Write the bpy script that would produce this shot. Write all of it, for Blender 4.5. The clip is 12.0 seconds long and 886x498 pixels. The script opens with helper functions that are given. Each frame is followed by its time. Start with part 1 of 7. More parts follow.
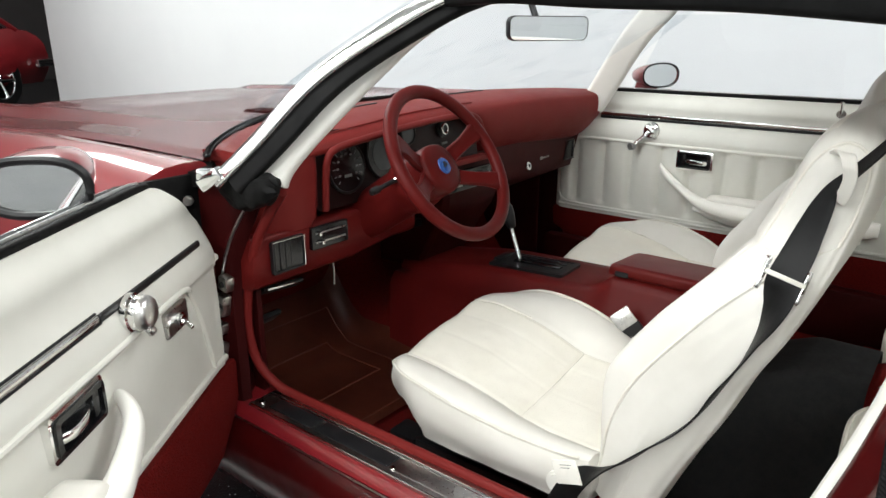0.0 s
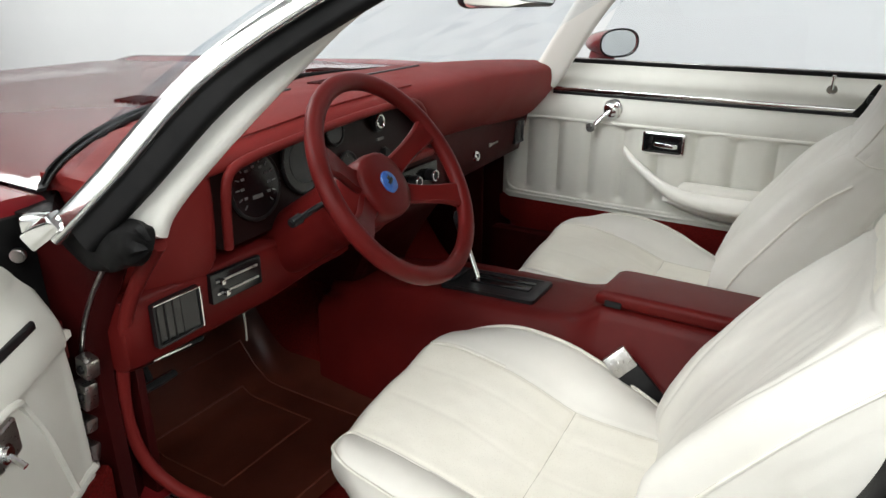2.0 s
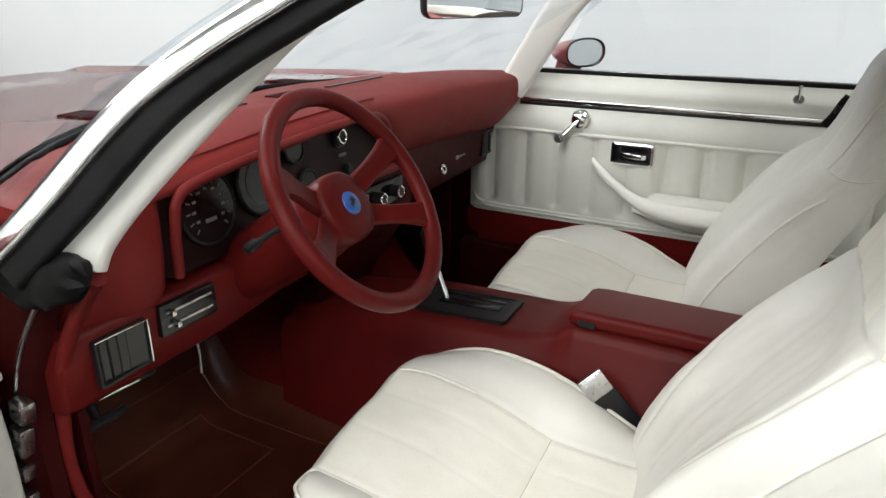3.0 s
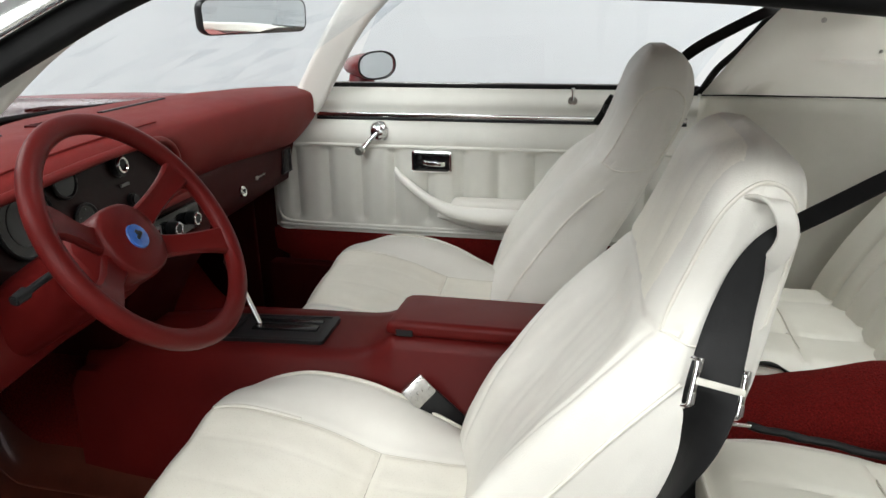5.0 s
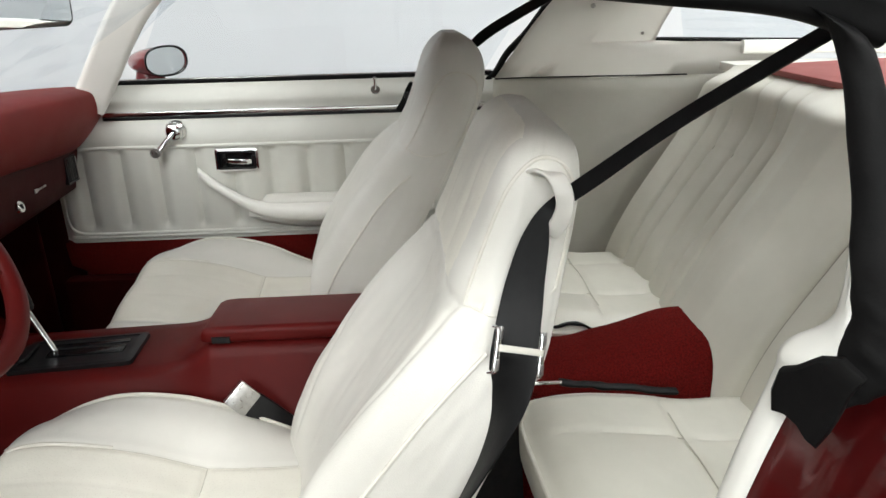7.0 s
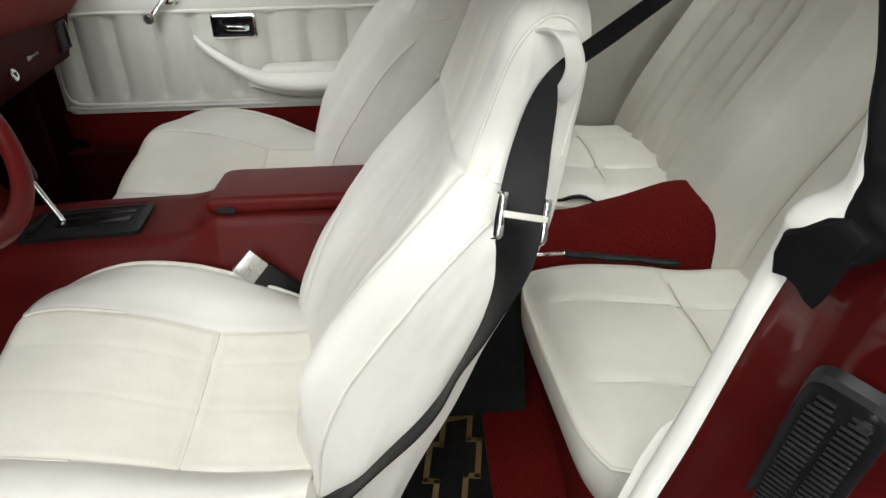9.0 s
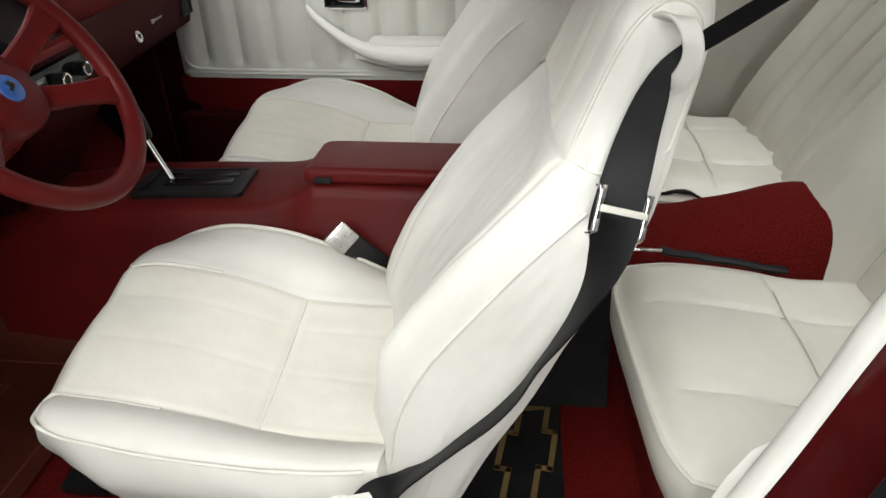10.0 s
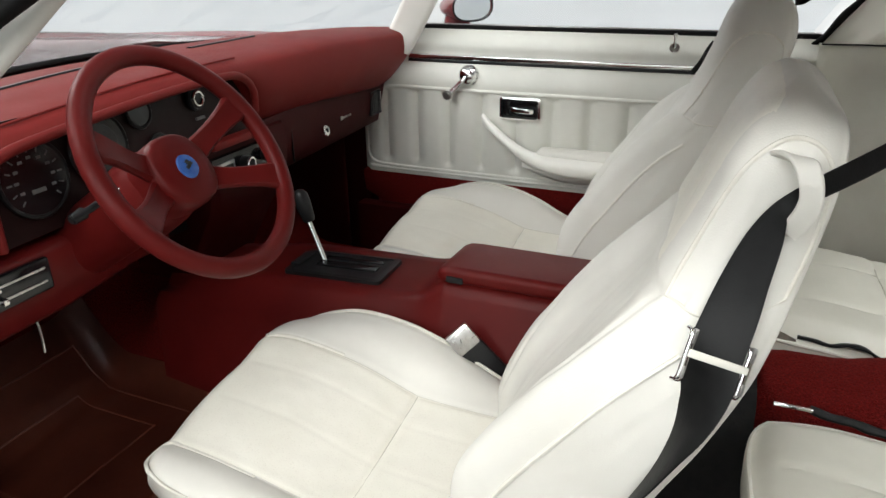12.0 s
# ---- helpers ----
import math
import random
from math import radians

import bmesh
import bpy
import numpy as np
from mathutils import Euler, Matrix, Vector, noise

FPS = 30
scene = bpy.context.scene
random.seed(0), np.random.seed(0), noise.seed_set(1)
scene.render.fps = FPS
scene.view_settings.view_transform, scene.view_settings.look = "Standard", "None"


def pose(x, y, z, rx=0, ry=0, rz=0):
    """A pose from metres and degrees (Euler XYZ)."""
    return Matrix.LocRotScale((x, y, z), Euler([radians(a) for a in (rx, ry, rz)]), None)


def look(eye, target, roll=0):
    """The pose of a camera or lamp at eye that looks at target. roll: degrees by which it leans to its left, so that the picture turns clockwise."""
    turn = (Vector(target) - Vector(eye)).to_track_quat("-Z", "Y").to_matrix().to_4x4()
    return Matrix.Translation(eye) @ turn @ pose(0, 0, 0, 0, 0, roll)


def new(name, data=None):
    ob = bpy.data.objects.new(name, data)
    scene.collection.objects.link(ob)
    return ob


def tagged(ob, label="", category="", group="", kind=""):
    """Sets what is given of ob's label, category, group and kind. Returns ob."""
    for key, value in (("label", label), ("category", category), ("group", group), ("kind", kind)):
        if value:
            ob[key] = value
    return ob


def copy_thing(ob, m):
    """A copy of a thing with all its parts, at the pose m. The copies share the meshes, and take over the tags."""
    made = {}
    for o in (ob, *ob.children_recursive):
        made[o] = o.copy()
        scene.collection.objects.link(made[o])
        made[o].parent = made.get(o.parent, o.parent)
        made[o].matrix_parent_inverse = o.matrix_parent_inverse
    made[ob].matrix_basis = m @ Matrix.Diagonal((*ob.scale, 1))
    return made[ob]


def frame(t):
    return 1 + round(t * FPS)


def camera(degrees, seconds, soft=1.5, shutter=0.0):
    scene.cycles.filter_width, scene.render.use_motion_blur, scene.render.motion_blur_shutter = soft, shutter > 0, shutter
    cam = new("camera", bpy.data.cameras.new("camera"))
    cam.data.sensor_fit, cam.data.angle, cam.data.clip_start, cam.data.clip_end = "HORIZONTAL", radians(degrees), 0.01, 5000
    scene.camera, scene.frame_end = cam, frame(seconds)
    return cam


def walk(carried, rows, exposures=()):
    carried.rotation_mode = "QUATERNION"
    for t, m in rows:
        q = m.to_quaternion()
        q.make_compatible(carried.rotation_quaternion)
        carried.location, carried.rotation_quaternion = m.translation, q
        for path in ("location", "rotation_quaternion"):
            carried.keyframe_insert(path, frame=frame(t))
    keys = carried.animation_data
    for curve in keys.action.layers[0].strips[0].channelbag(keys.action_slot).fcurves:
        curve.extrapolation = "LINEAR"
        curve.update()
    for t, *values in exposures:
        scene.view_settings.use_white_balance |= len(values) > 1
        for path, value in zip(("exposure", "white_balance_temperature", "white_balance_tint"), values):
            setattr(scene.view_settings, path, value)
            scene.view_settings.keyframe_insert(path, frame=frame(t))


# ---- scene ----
cam = camera(65.7, 12.0)
PATH = [
    (0, (-1.431, -0.837, 1.061), (0.065, 0.343, 0.45), -0.1),
    (0.5, (-1.354, -0.751, 1.065), (0.165, 0.378, 0.418), -0.1),
    (1, (-1.281, -0.682, 1.071), (0.274, 0.365, 0.375), -0.0),
    (1.5, (-1.22, -0.622, 1.074), (0.361, 0.369, 0.354), 0.0),
    (2, (-1.17, -0.578, 1.076), (0.428, 0.384, 0.353), -0.1),
    (2.5, (-1.136, -0.55, 1.08), (0.482, 0.383, 0.365), -0.0),
    (4.5, (-1.107, -0.553, 1.078), (0.688, 0.007, 0.398), -0.5),
    (5, (-1.104, -0.56, 1.077), (0.738, -0.166, 0.406), -0.7),
    (5.5, (-1.103, -0.567, 1.077), (0.768, -0.325, 0.415), -0.9),
    (6, (-1.101, -0.574, 1.076), (0.786, -0.471, 0.42), -1.1),
    (6.5, (-1.102, -0.58, 1.076), (0.788, -0.632, 0.425), -1.2),
    (8.5, (-1.109, -0.585, 1.071), (0.676, -0.724, 0.18), -1.3),
    (9, (-1.104, -0.583, 1.064), (0.613, -0.657, 0.041), -1.3),
    (9.5, (-1.099, -0.58, 1.062), (0.587, -0.541, -0.013), -1.3),
    (10, (-1.086, -0.585, 1.061), (0.593, -0.394, -0.01), -1.3),
    (10.5, (-1.082, -0.591, 1.059), (0.579, -0.262, -0.005), -1.1),
    (11, (-1.073, -0.614, 1.059), (0.573, -0.164, 0.016), -0.9),
    (11.5, (-1.059, -0.641, 1.06), (0.608, -0.041, 0.13), -1.2),
    (12, (-1.053, -0.662, 1.063), (0.634, 0.054, 0.262), -0.9),
]
walk(cam, [(t, look(eye, target, roll)) for t, eye, target, roll in PATH], exposures=[(0.0, -0.03), (1.5, -0.10), (2.5, -0.14), (5.5, -0.19), (9.0, -0.22), (10.5, -0.18), (12.0, -0.14)])

# ---- world, lamps, exposure ----
world = bpy.data.worlds.new("showroom_air")
world.use_nodes = True
scene.world = world
world.node_tree.nodes["Background"].inputs[0].default_value = (0.9, 0.95, 1.0, 1)
world.node_tree.nodes["Background"].inputs[1].default_value = 0.05
scene.view_settings.exposure = 0.0


def ceiling_lamp(x, y, sx, sy, watts):
    data = bpy.data.lights.new("ceiling_lamp", "AREA")
    data.shape, data.size, data.size_y, data.energy = "RECTANGLE", sx, sy, watts
    data.color = (0.965, 1.0, 0.985)
    ob = new("ceiling_lamp", data)
    ob.matrix_world = pose(x, y, 3.88)
    return ob


LAMPS = ((-2.9, 0.4, 100), (-3.6, -3.2, 92), (-2.6, 3.8, 95), (0.0, 3.6, 98), (0.8, -2.6, 100), (1.2, 6.4, 92), (-2.0, -5.6, 165), (-6.0, 1.5, 165), (-6.0, -2.0, 145), (4.8, 11.0, 60))
for lx, ly, lw in LAMPS:
    ceiling_lamp(lx, ly, 1.2, 2.4, lw)


# ---- materials ----
def nodes_of(name, base, rough=0.5, metal=0.0, **more):
    m = bpy.data.materials.new(name)
    m.use_nodes = True
    b = m.node_tree.nodes["Principled BSDF"]
    b.inputs["Base Color"].default_value = (*base, 1)
    b.inputs["Roughness"].default_value = rough
    b.inputs["Metallic"].default_value = metal
    for k, v in more.items():
        b.inputs[k.replace("_", " ")].default_value = v
    return m, m.node_tree, b


def coords(tree):
    return tree.nodes.new("ShaderNodeTexCoord").outputs["Object"]


def noise_of(tree, scale, detail=4.0, rough=0.6):
    n = tree.nodes.new("ShaderNodeTexNoise")
    n.inputs["Scale"].default_value, n.inputs["Detail"].default_value, n.inputs["Roughness"].default_value = scale, detail, rough
    tree.links.new(coords(tree), n.inputs["Vector"])
    return n.outputs["Fac"]


def ramp_of(tree, fac, lo, hi, a=0.3, b=0.7):
    r = tree.nodes.new("ShaderNodeValToRGB")
    r.color_ramp.elements[0].position, r.color_ramp.elements[1].position = a, b
    r.color_ramp.elements[0].color, r.color_ramp.elements[1].color = (*lo, 1), (*hi, 1)
    tree.links.new(fac, r.inputs["Fac"])
    return r.outputs["Color"]


def bump_of(tree, b, heights):
    last = None
    for fac, strength, dist in heights:
        n = tree.nodes.new("ShaderNodeBump")
        n.inputs["Strength"].default_value, n.inputs["Distance"].default_value = strength, dist
        tree.links.new(fac, n.inputs["Height"])
        if last:
            tree.links.new(last, n.inputs["Normal"])
        last = n.outputs["Normal"]
    tree.links.new(last, b.inputs["Normal"])


def rough_of(tree, b, fac, lo, hi):
    n = tree.nodes.new("ShaderNodeMapRange")
    n.inputs["To Min"].default_value, n.inputs["To Max"].default_value = lo, hi
    tree.links.new(fac, n.inputs["Value"])
    tree.links.new(n.outputs["Result"], b.inputs["Roughness"])


def voronoi_of(tree, scale, feature="F1"):
    n = tree.nodes.new("ShaderNodeTexVoronoi")
    n.feature = feature
    n.inputs["Scale"].default_value = scale
    tree.links.new(coords(tree), n.inputs["Vector"])
    return n.outputs["Distance"]


def worn(name, lo, hi, scale, rough, grain=0.0, grain_scale=600, metal=0.0, wave=0.0, wave_scale=9, **more):
    m, t, b = nodes_of(name, lo, rough, metal, **more)
    t.links.new(ramp_of(t, noise_of(t, scale), lo, hi), b.inputs["Base Color"])
    rough_of(t, b, noise_of(t, scale * 3.1, 3), rough * 0.85, min(1, rough * 1.2))
    heights = []
    if wave:
        heights.append((noise_of(t, wave_scale, 2, 0.5), wave, 0.01))
    if grain:
        heights.append((voronoi_of(t, grain_scale), grain, 0.0006))
    if heights:
        bump_of(t, b, heights)
    return m


WHITE = worn("white_vinyl", (0.66, 0.64, 0.585), (0.73, 0.71, 0.658), 7, 0.42, 0.18, 700, wave=0.10, wave_scale=14)
DOORWHITE = worn("white_door_vinyl", (0.655, 0.648, 0.592), (0.735, 0.728, 0.672), 6, 0.4, 0.15, 800, wave=0.06, wave_scale=10)
REARWHITE = worn("white_rear_vinyl", (0.70, 0.68, 0.60), (0.78, 0.76, 0.68), 8, 0.42, 0.18, 700, wave=0.12, wave_scale=12)
WHITEPLASTIC = worn("white_plastic", (0.78, 0.765, 0.71), (0.84, 0.825, 0.775), 5, 0.38, 0.05, 900)
# seam lines: soil and the shade of the stitched crease, both in the colour
SEAM = worn("soiled_shaded_seam", (0.40, 0.37, 0.30), (0.56, 0.53, 0.46), 40, 0.6)
PIPING = worn("soiled_white_piping", (0.66, 0.63, 0.555), (0.76, 0.735, 0.67), 28, 0.45)
RED = worn("red_dash_vinyl", (0.138, 0.0115, 0.0100), (0.172, 0.0155, 0.0135), 5, 0.50, 0.35, 520, wave=0.04, wave_scale=8, Specular_IOR_Level=0.16)
REDPLASTIC = worn("red_plastic", (0.088, 0.0064, 0.0058), (0.114, 0.0086, 0.0076), 6, 0.38, 0.12, 700, Specular_IOR_Level=0.15)
# lower dash red with its shade in the colour; lamp lenses reuse it plain
DARKRED = worn("shade_dark_red", (0.027, 0.0021, 0.0022), (0.038, 0.0030, 0.0031), 7, 0.50, 0.15, 600, Specular_IOR_Level=0.10)
CARPET = worn("red_carpet", (0.095, 0.0058, 0.0052), (0.205, 0.0122, 0.0100), 300, 0.95, 0.6, 800, wave=0.9, wave_scale=340, Specular_IOR_Level=0.08)
SHELFRED = worn("pale_red_shelf_felt", (0.27, 0.075, 0.068), (0.34, 0.105, 0.095), 9, 0.9, 0.3, 900)
CHROME = worn("chrome", (0.78, 0.78, 0.77), (0.86, 0.86, 0.85), 30, 0.09, metal=1.0)
SATIN = worn("satin_knob_metal", (0.60, 0.59, 0.57), (0.70, 0.69, 0.67), 40, 0.30, metal=1.0)
ALU = worn("scuffed_aluminium", (0.42, 0.41, 0.40), (0.60, 0.59, 0.57), 60, 0.28, metal=1.0)
RUBBER = worn("black_rubber", (0.0035, 0.0034, 0.0036), (0.008, 0.0077, 0.0077), 24, 0.55, 0.1, 500, wave=0.25, wave_scale=25, Specular_IOR_Level=0.12)
GAUGEPANEL = worn("brown_black_panel", (0.011, 0.0042, 0.0042), (0.018, 0.0066, 0.0064), 14, 0.42, 0.1, 600, Specular_IOR_Level=0.15)
BLACK = worn("black_plastic", (0.008, 0.008, 0.009), (0.016, 0.016, 0.017), 18, 0.32, 0.05, 700, Specular_IOR_Level=0.28)
GLOSSBLACK = worn("gloss_black", (0.005, 0.005, 0.006), (0.010, 0.010, 0.011), 18, 0.14)
MATBROWN = worn("brown_vinyl_mat", (0.125, 0.031, 0.019), (0.19, 0.052, 0.031), 9, 0.30, 0.2, 400, wave=0.25, wave_scale=9)
BLACKMAT = worn("black_floor_mat", (0.008, 0.008, 0.009), (0.018, 0.018, 0.019), 30, 0.75, 0.4, 350)
GOLD = worn("gold_print", (0.15, 0.095, 0.035), (0.22, 0.145, 0.055), 40, 0.5)
BLUE = worn("blue_enamel", (0.03, 0.09, 0.33), (0.05, 0.14, 0.42), 60, 0.25)
GREYFACE = worn("grey_gauge_face", (0.018, 0.020, 0.021), (0.030, 0.033, 0.033), 40, 0.3)
INK = worn("white_ink", (0.7, 0.7, 0.68), (0.8, 0.8, 0.78), 50, 0.5)
PAPER = worn("paper_tag", (0.74, 0.72, 0.66), (0.82, 0.80, 0.74), 50, 0.6)
GREYINK = worn("grey_ink", (0.12, 0.12, 0.117), (0.17, 0.165, 0.16), 50, 0.7)
WALL = worn("white_wall_paint", (0.80, 0.81, 0.82), (0.84, 0.85, 0.855), 0.8, 0.6, 0.05, 300)
CEIL = worn("ceiling_paint", (0.70, 0.70, 0.70), (0.76, 0.76, 0.76), 0.7, 0.8, 0.05, 200)
DARKWALL = worn("dark_wall_paint", (0.05, 0.045, 0.045), (0.07, 0.06, 0.06), 0.9, 0.7)
MIRROR = nodes_of("mirror_silver", (0.86, 0.88, 0.88), 0.015, 1.0)[0]


def paint_of():
    m, t, b = nodes_of("red_car_paint", (0.22, 0.012, 0.016), 0.38, 0.0, Coat_Weight=1.0, Coat_Roughness=0.03, Coat_IOR=1.75)
    t.links.new(ramp_of(t, noise_of(t, 3.0), (0.19, 0.009, 0.013), (0.235, 0.014, 0.018)), b.inputs["Base Color"])
    bump_of(t, b, [(noise_of(t, 40, 2, 0.5), 0.02, 0.002)])
    return m


PAINT = paint_of()
# same red as the body, the recess's shade put into the colour
JAMB = worn("shade_darkened_jamb_red", (0.034, 0.0017, 0.0019), (0.060, 0.0027, 0.0029), 6, 0.40, wave=0.9, wave_scale=11, Specular_IOR_Level=0.12, Coat_Weight=0.9, Coat_Roughness=0.04)
JAMBBLACK = worn("black_underbody_paint", (0.006, 0.006, 0.0065), (0.012, 0.0115, 0.0115), 10, 0.35, Specular_IOR_Level=0.25)


def web_of():
    m, t, b = nodes_of("black_belt_webbing", (0.012, 0.012, 0.013), 0.45, 0.0, Specular_IOR_Level=0.18)
    t.links.new(ramp_of(t, noise_of(t, 55), (0.0035, 0.0035, 0.0037), (0.007, 0.007, 0.0073)), b.inputs["Base Color"])
    bump_of(t, b, [(noise_of(t, 900, 2), 0.35, 0.0006), (noise_of(t, 40, 2), 0.2, 0.003)])
    return m


WEB = web_of()


def perforated():
    m, t, b = nodes_of("perforated_white_vinyl", (0.80, 0.775, 0.70), 0.45)
    dots = voronoi_of(t, 330)
    holes = ramp_of(t, dots, (0.56, 0.535, 0.47), (1, 1, 1), 0.16, 0.26)
    base = ramp_of(t, noise_of(t, 9), (0.76, 0.732, 0.645), (0.82, 0.792, 0.71))
    mix = t.nodes.new("ShaderNodeMixRGB")
    mix.blend_type = "MULTIPLY"
    mix.inputs["Fac"].default_value = 0.22
    t.links.new(base, mix.inputs["Color1"])
    t.links.new(holes, mix.inputs["Color2"])
    t.links.new(mix.outputs["Color"], b.inputs["Base Color"])
    bump_of(t, b, [(noise_of(t, 16, 2), 0.10, 0.01), (dots, 0.12, 0.0006)])
    return m


PERF = perforated()


def glass_of(name, tint):
    """A thin pane: clear with a tint, and a faint mirror film."""
    m = bpy.data.materials.new(name)
    m.use_nodes = True
    t = m.node_tree
    t.nodes.remove(t.nodes["Principled BSDF"])
    clear, gloss, mix = (t.nodes.new(k) for k in ("ShaderNodeBsdfTransparent", "ShaderNodeBsdfGlossy", "ShaderNodeMixShader"))
    clear.inputs["Color"].default_value = (*tint, 1)
    gloss.inputs["Roughness"].default_value = 0.0
    mix.inputs[0].default_value = 0.035
    t.links.new(clear.outputs[0], mix.inputs[1])
    t.links.new(gloss.outputs[0], mix.inputs[2])
    t.links.new(mix.outputs[0], t.nodes["Material Output"].inputs["Surface"])
    return m


GLASS = glass_of("tinted_glass", (0.89, 0.915, 0.935))


def floor_of():
    m, t, b = nodes_of("speckled_black_floor", (0.01, 0.01, 0.011), 0.22)
    v = voronoi_of(t, 55)
    t.links.new(ramp_of(t, v, (0.35, 0.35, 0.36), (0.010, 0.010, 0.011), 0.06, 0.12), b.inputs["Base Color"])
    rough_of(t, b, noise_of(t, 5), 0.15, 0.32)
    return m


FLOOR = floor_of()


# ---- mesh helpers ----
def thing(name, at=(0, 0, 0), label="", category="", group="", kind=""):
    ob = new(name)
    ob.empty_display_size = 0.05
    ob.location = at
    return tagged(ob, label, category, group, kind)


def part(name, bm, mat, parent=None, label="", smooth=True, angle=40):
    bmesh.ops.recalc_face_normals(bm, faces=bm.faces[:])
    for f in bm.faces:
        f.smooth = smooth
    if smooth:
        for e in bm.edges:
            if len(e.link_faces) == 2 and e.calc_face_angle(0) > radians(angle):
                e.smooth = False
    me = bpy.data.meshes.new(name)
    bm.to_mesh(me)
    bm.free()
    for m in mat if isinstance(mat, (list, tuple)) else [mat]:
        me.materials.append(m)
    ob = new(name, me)
    if parent:
        ob.parent = parent
        if parent.parent is None:
            ob.matrix_parent_inverse = Matrix.Translation(-parent.location)
    return tagged(ob, label)


def structure(name, bm, mat, label, smooth=False):
    return tagged(part(name, bm, mat, None, label, smooth), kind="structure")


def box(bm, c, size, bevel=0.0, rot=None, seg=2):
    m = Matrix.Translation(c) @ (rot or Matrix()) @ Matrix.Diagonal((*size, 1))
    r = bmesh.ops.create_cube(bm, size=1, matrix=m)
    if bevel:
        es = list({e for v in r["verts"] for e in v.link_edges})
        bmesh.ops.bevel(bm, geom=es, offset=bevel, segments=seg, affect="EDGES", profile=0.6)
    return bm


def disc(bm, c, axis, r, depth, seg=32, r2=None, bevel=0.0):
    q = Vector(axis).to_track_quat("Z", "Y").to_matrix().to_4x4()
    k = bmesh.ops.create_cone(bm, cap_ends=True, segments=seg, radius1=r, radius2=r if r2 is None else r2, depth=depth, matrix=Matrix.Translation(c) @ q)
    if bevel:
        es = [e for e in {e for v in k["verts"] for e in v.link_edges} if len(e.link_faces) == 2 and e.calc_face_angle(0) > 1]
        bmesh.ops.bevel(bm, geom=es, offset=bevel, segments=2, affect="EDGES")
    return bm


def curve_of(pts, n=8, closed=False):
    """Points of a smooth curve through pts."""
    p = [Vector(q) for q in pts]
    out = []
    k = len(p)
    for i in range(k if closed else k - 1):
        a, b, c, d = (p[(i - 1) % k], p[i], p[(i + 1) % k], p[(i + 2) % k]) if closed else (p[max(i - 1, 0)], p[i], p[i + 1], p[min(i + 2, k - 1)])
        for j in range(n):
            t = j / n
            out.append(0.5 * ((2 * b) + (c - a) * t + (2 * a - 5 * b + 4 * c - d) * t * t + (3 * b - a - 3 * c + d) * t ** 3))
    if not closed:
        out.append(p[-1])
    return out


def loft(bm, rings, closed=True, caps=True, loop=False):
    """Bridges rings of points, each with as many points as the first."""
    vs = [[bm.verts.new(q) for q in r] for r in rings]
    n = len(vs[0])
    for a, b in zip(vs, vs[1:] + ([vs[0]] if loop else [])):
        for i in range(n if closed else n - 1):
            j = (i + 1) % n
            bm.faces.new((a[i], a[j], b[j], b[i]))
    if caps and closed and not loop:
        bm.faces.new(vs[0])
        bm.faces.new(list(reversed(vs[-1])))
    return vs


def sweep(bm, pts, profile, up=(0, 0, 1), loop=False, scale=None, ups=None):
    """Carries a closed profile of (side, up) pairs along pts."""
    rings = []
    k = len(pts)
    for i, p in enumerate(pts):
        t = (pts[(i + 1) % k] - pts[i - 1]) if loop else (pts[min(i + 1, k - 1)] - pts[max(i - 1, 0)])
        t.normalize()
        u0 = Vector(ups[i]) if ups else Vector(up)
        s = t.cross(u0).normalized()
        u = s.cross(t).normalized()
        f = scale[i] if scale else 1.0
        rings.append([p + s * a * f + u * b * f for a, b in profile])
    loft(bm, rings, True, True, loop)
    return bm


def circle(r, n=10, ry=None):
    return [(r * math.cos(2 * math.pi * i / n), (ry or r) * math.sin(2 * math.pi * i / n)) for i in range(n)]


def rounded(w, h, r, n=4):
    """A rounded rectangle as (a, b) pairs."""
    out = []
    for cx, cy, a0 in ((w / 2 - r, h / 2 - r, 0), (-w / 2 + r, h / 2 - r, 90), (-w / 2 + r, -h / 2 + r, 180), (w / 2 - r, -h / 2 + r, 270)):
        for i in range(n + 1):
            a = radians(a0 + 90 * i / n)
            out.append((cx + r * math.cos(a), cy + r * math.sin(a)))
    return out


def tube(bm, pts, r, n=8, loop=False, up=(0.13, 0.2, 0.97)):
    return sweep(bm, [Vector(p) for p in pts], circle(r, n), up, loop)


def plate(bm, outline, origin, ax, ay, depth, bevel=0.0):
    """A flat piece: an outline of (a, b) on the axes ax, ay at origin, thick along their normal."""
    o, ax, ay = Vector(origin), Vector(ax).normalized(), Vector(ay).normalized()
    n = ax.cross(ay).normalized()
    rings = [[o + ax * a + ay * b + n * d for a, b in outline] for d in (0, depth)]
    if bevel:
        mid = [sum(a for a, _ in outline) / len(outline), sum(b for _, b in outline) / len(outline)]
        ext = max(abs(a - mid[0]) for a, _ in outline)
        k = 1 - bevel / ext
        rings[1] = [o + ax * a + ay * b + n * (depth - bevel) for a, b in outline]
        rings.append([o + ax * (mid[0] + (a - mid[0]) * k) + ay * (mid[1] + (b - mid[1]) * k) + n * depth for a, b in outline])
    loft(bm, rings)
    return bm


def sm(x):
    x = max(0.0, min(1.0, x))
    return x * x * (3 - 2 * x)


def lerp(table, x):
    """Smooth values from rows of (x, value, ...)."""
    if x <= table[0][0]:
        return table[0][1:]
    for a, b in zip(table, table[1:]):
        if x <= b[0]:
            t = (x - a[0]) / (b[0] - a[0])
            return tuple(p + (q - p) * t for p, q in zip(a[1:], b[1:]))
    return table[-1][1:]


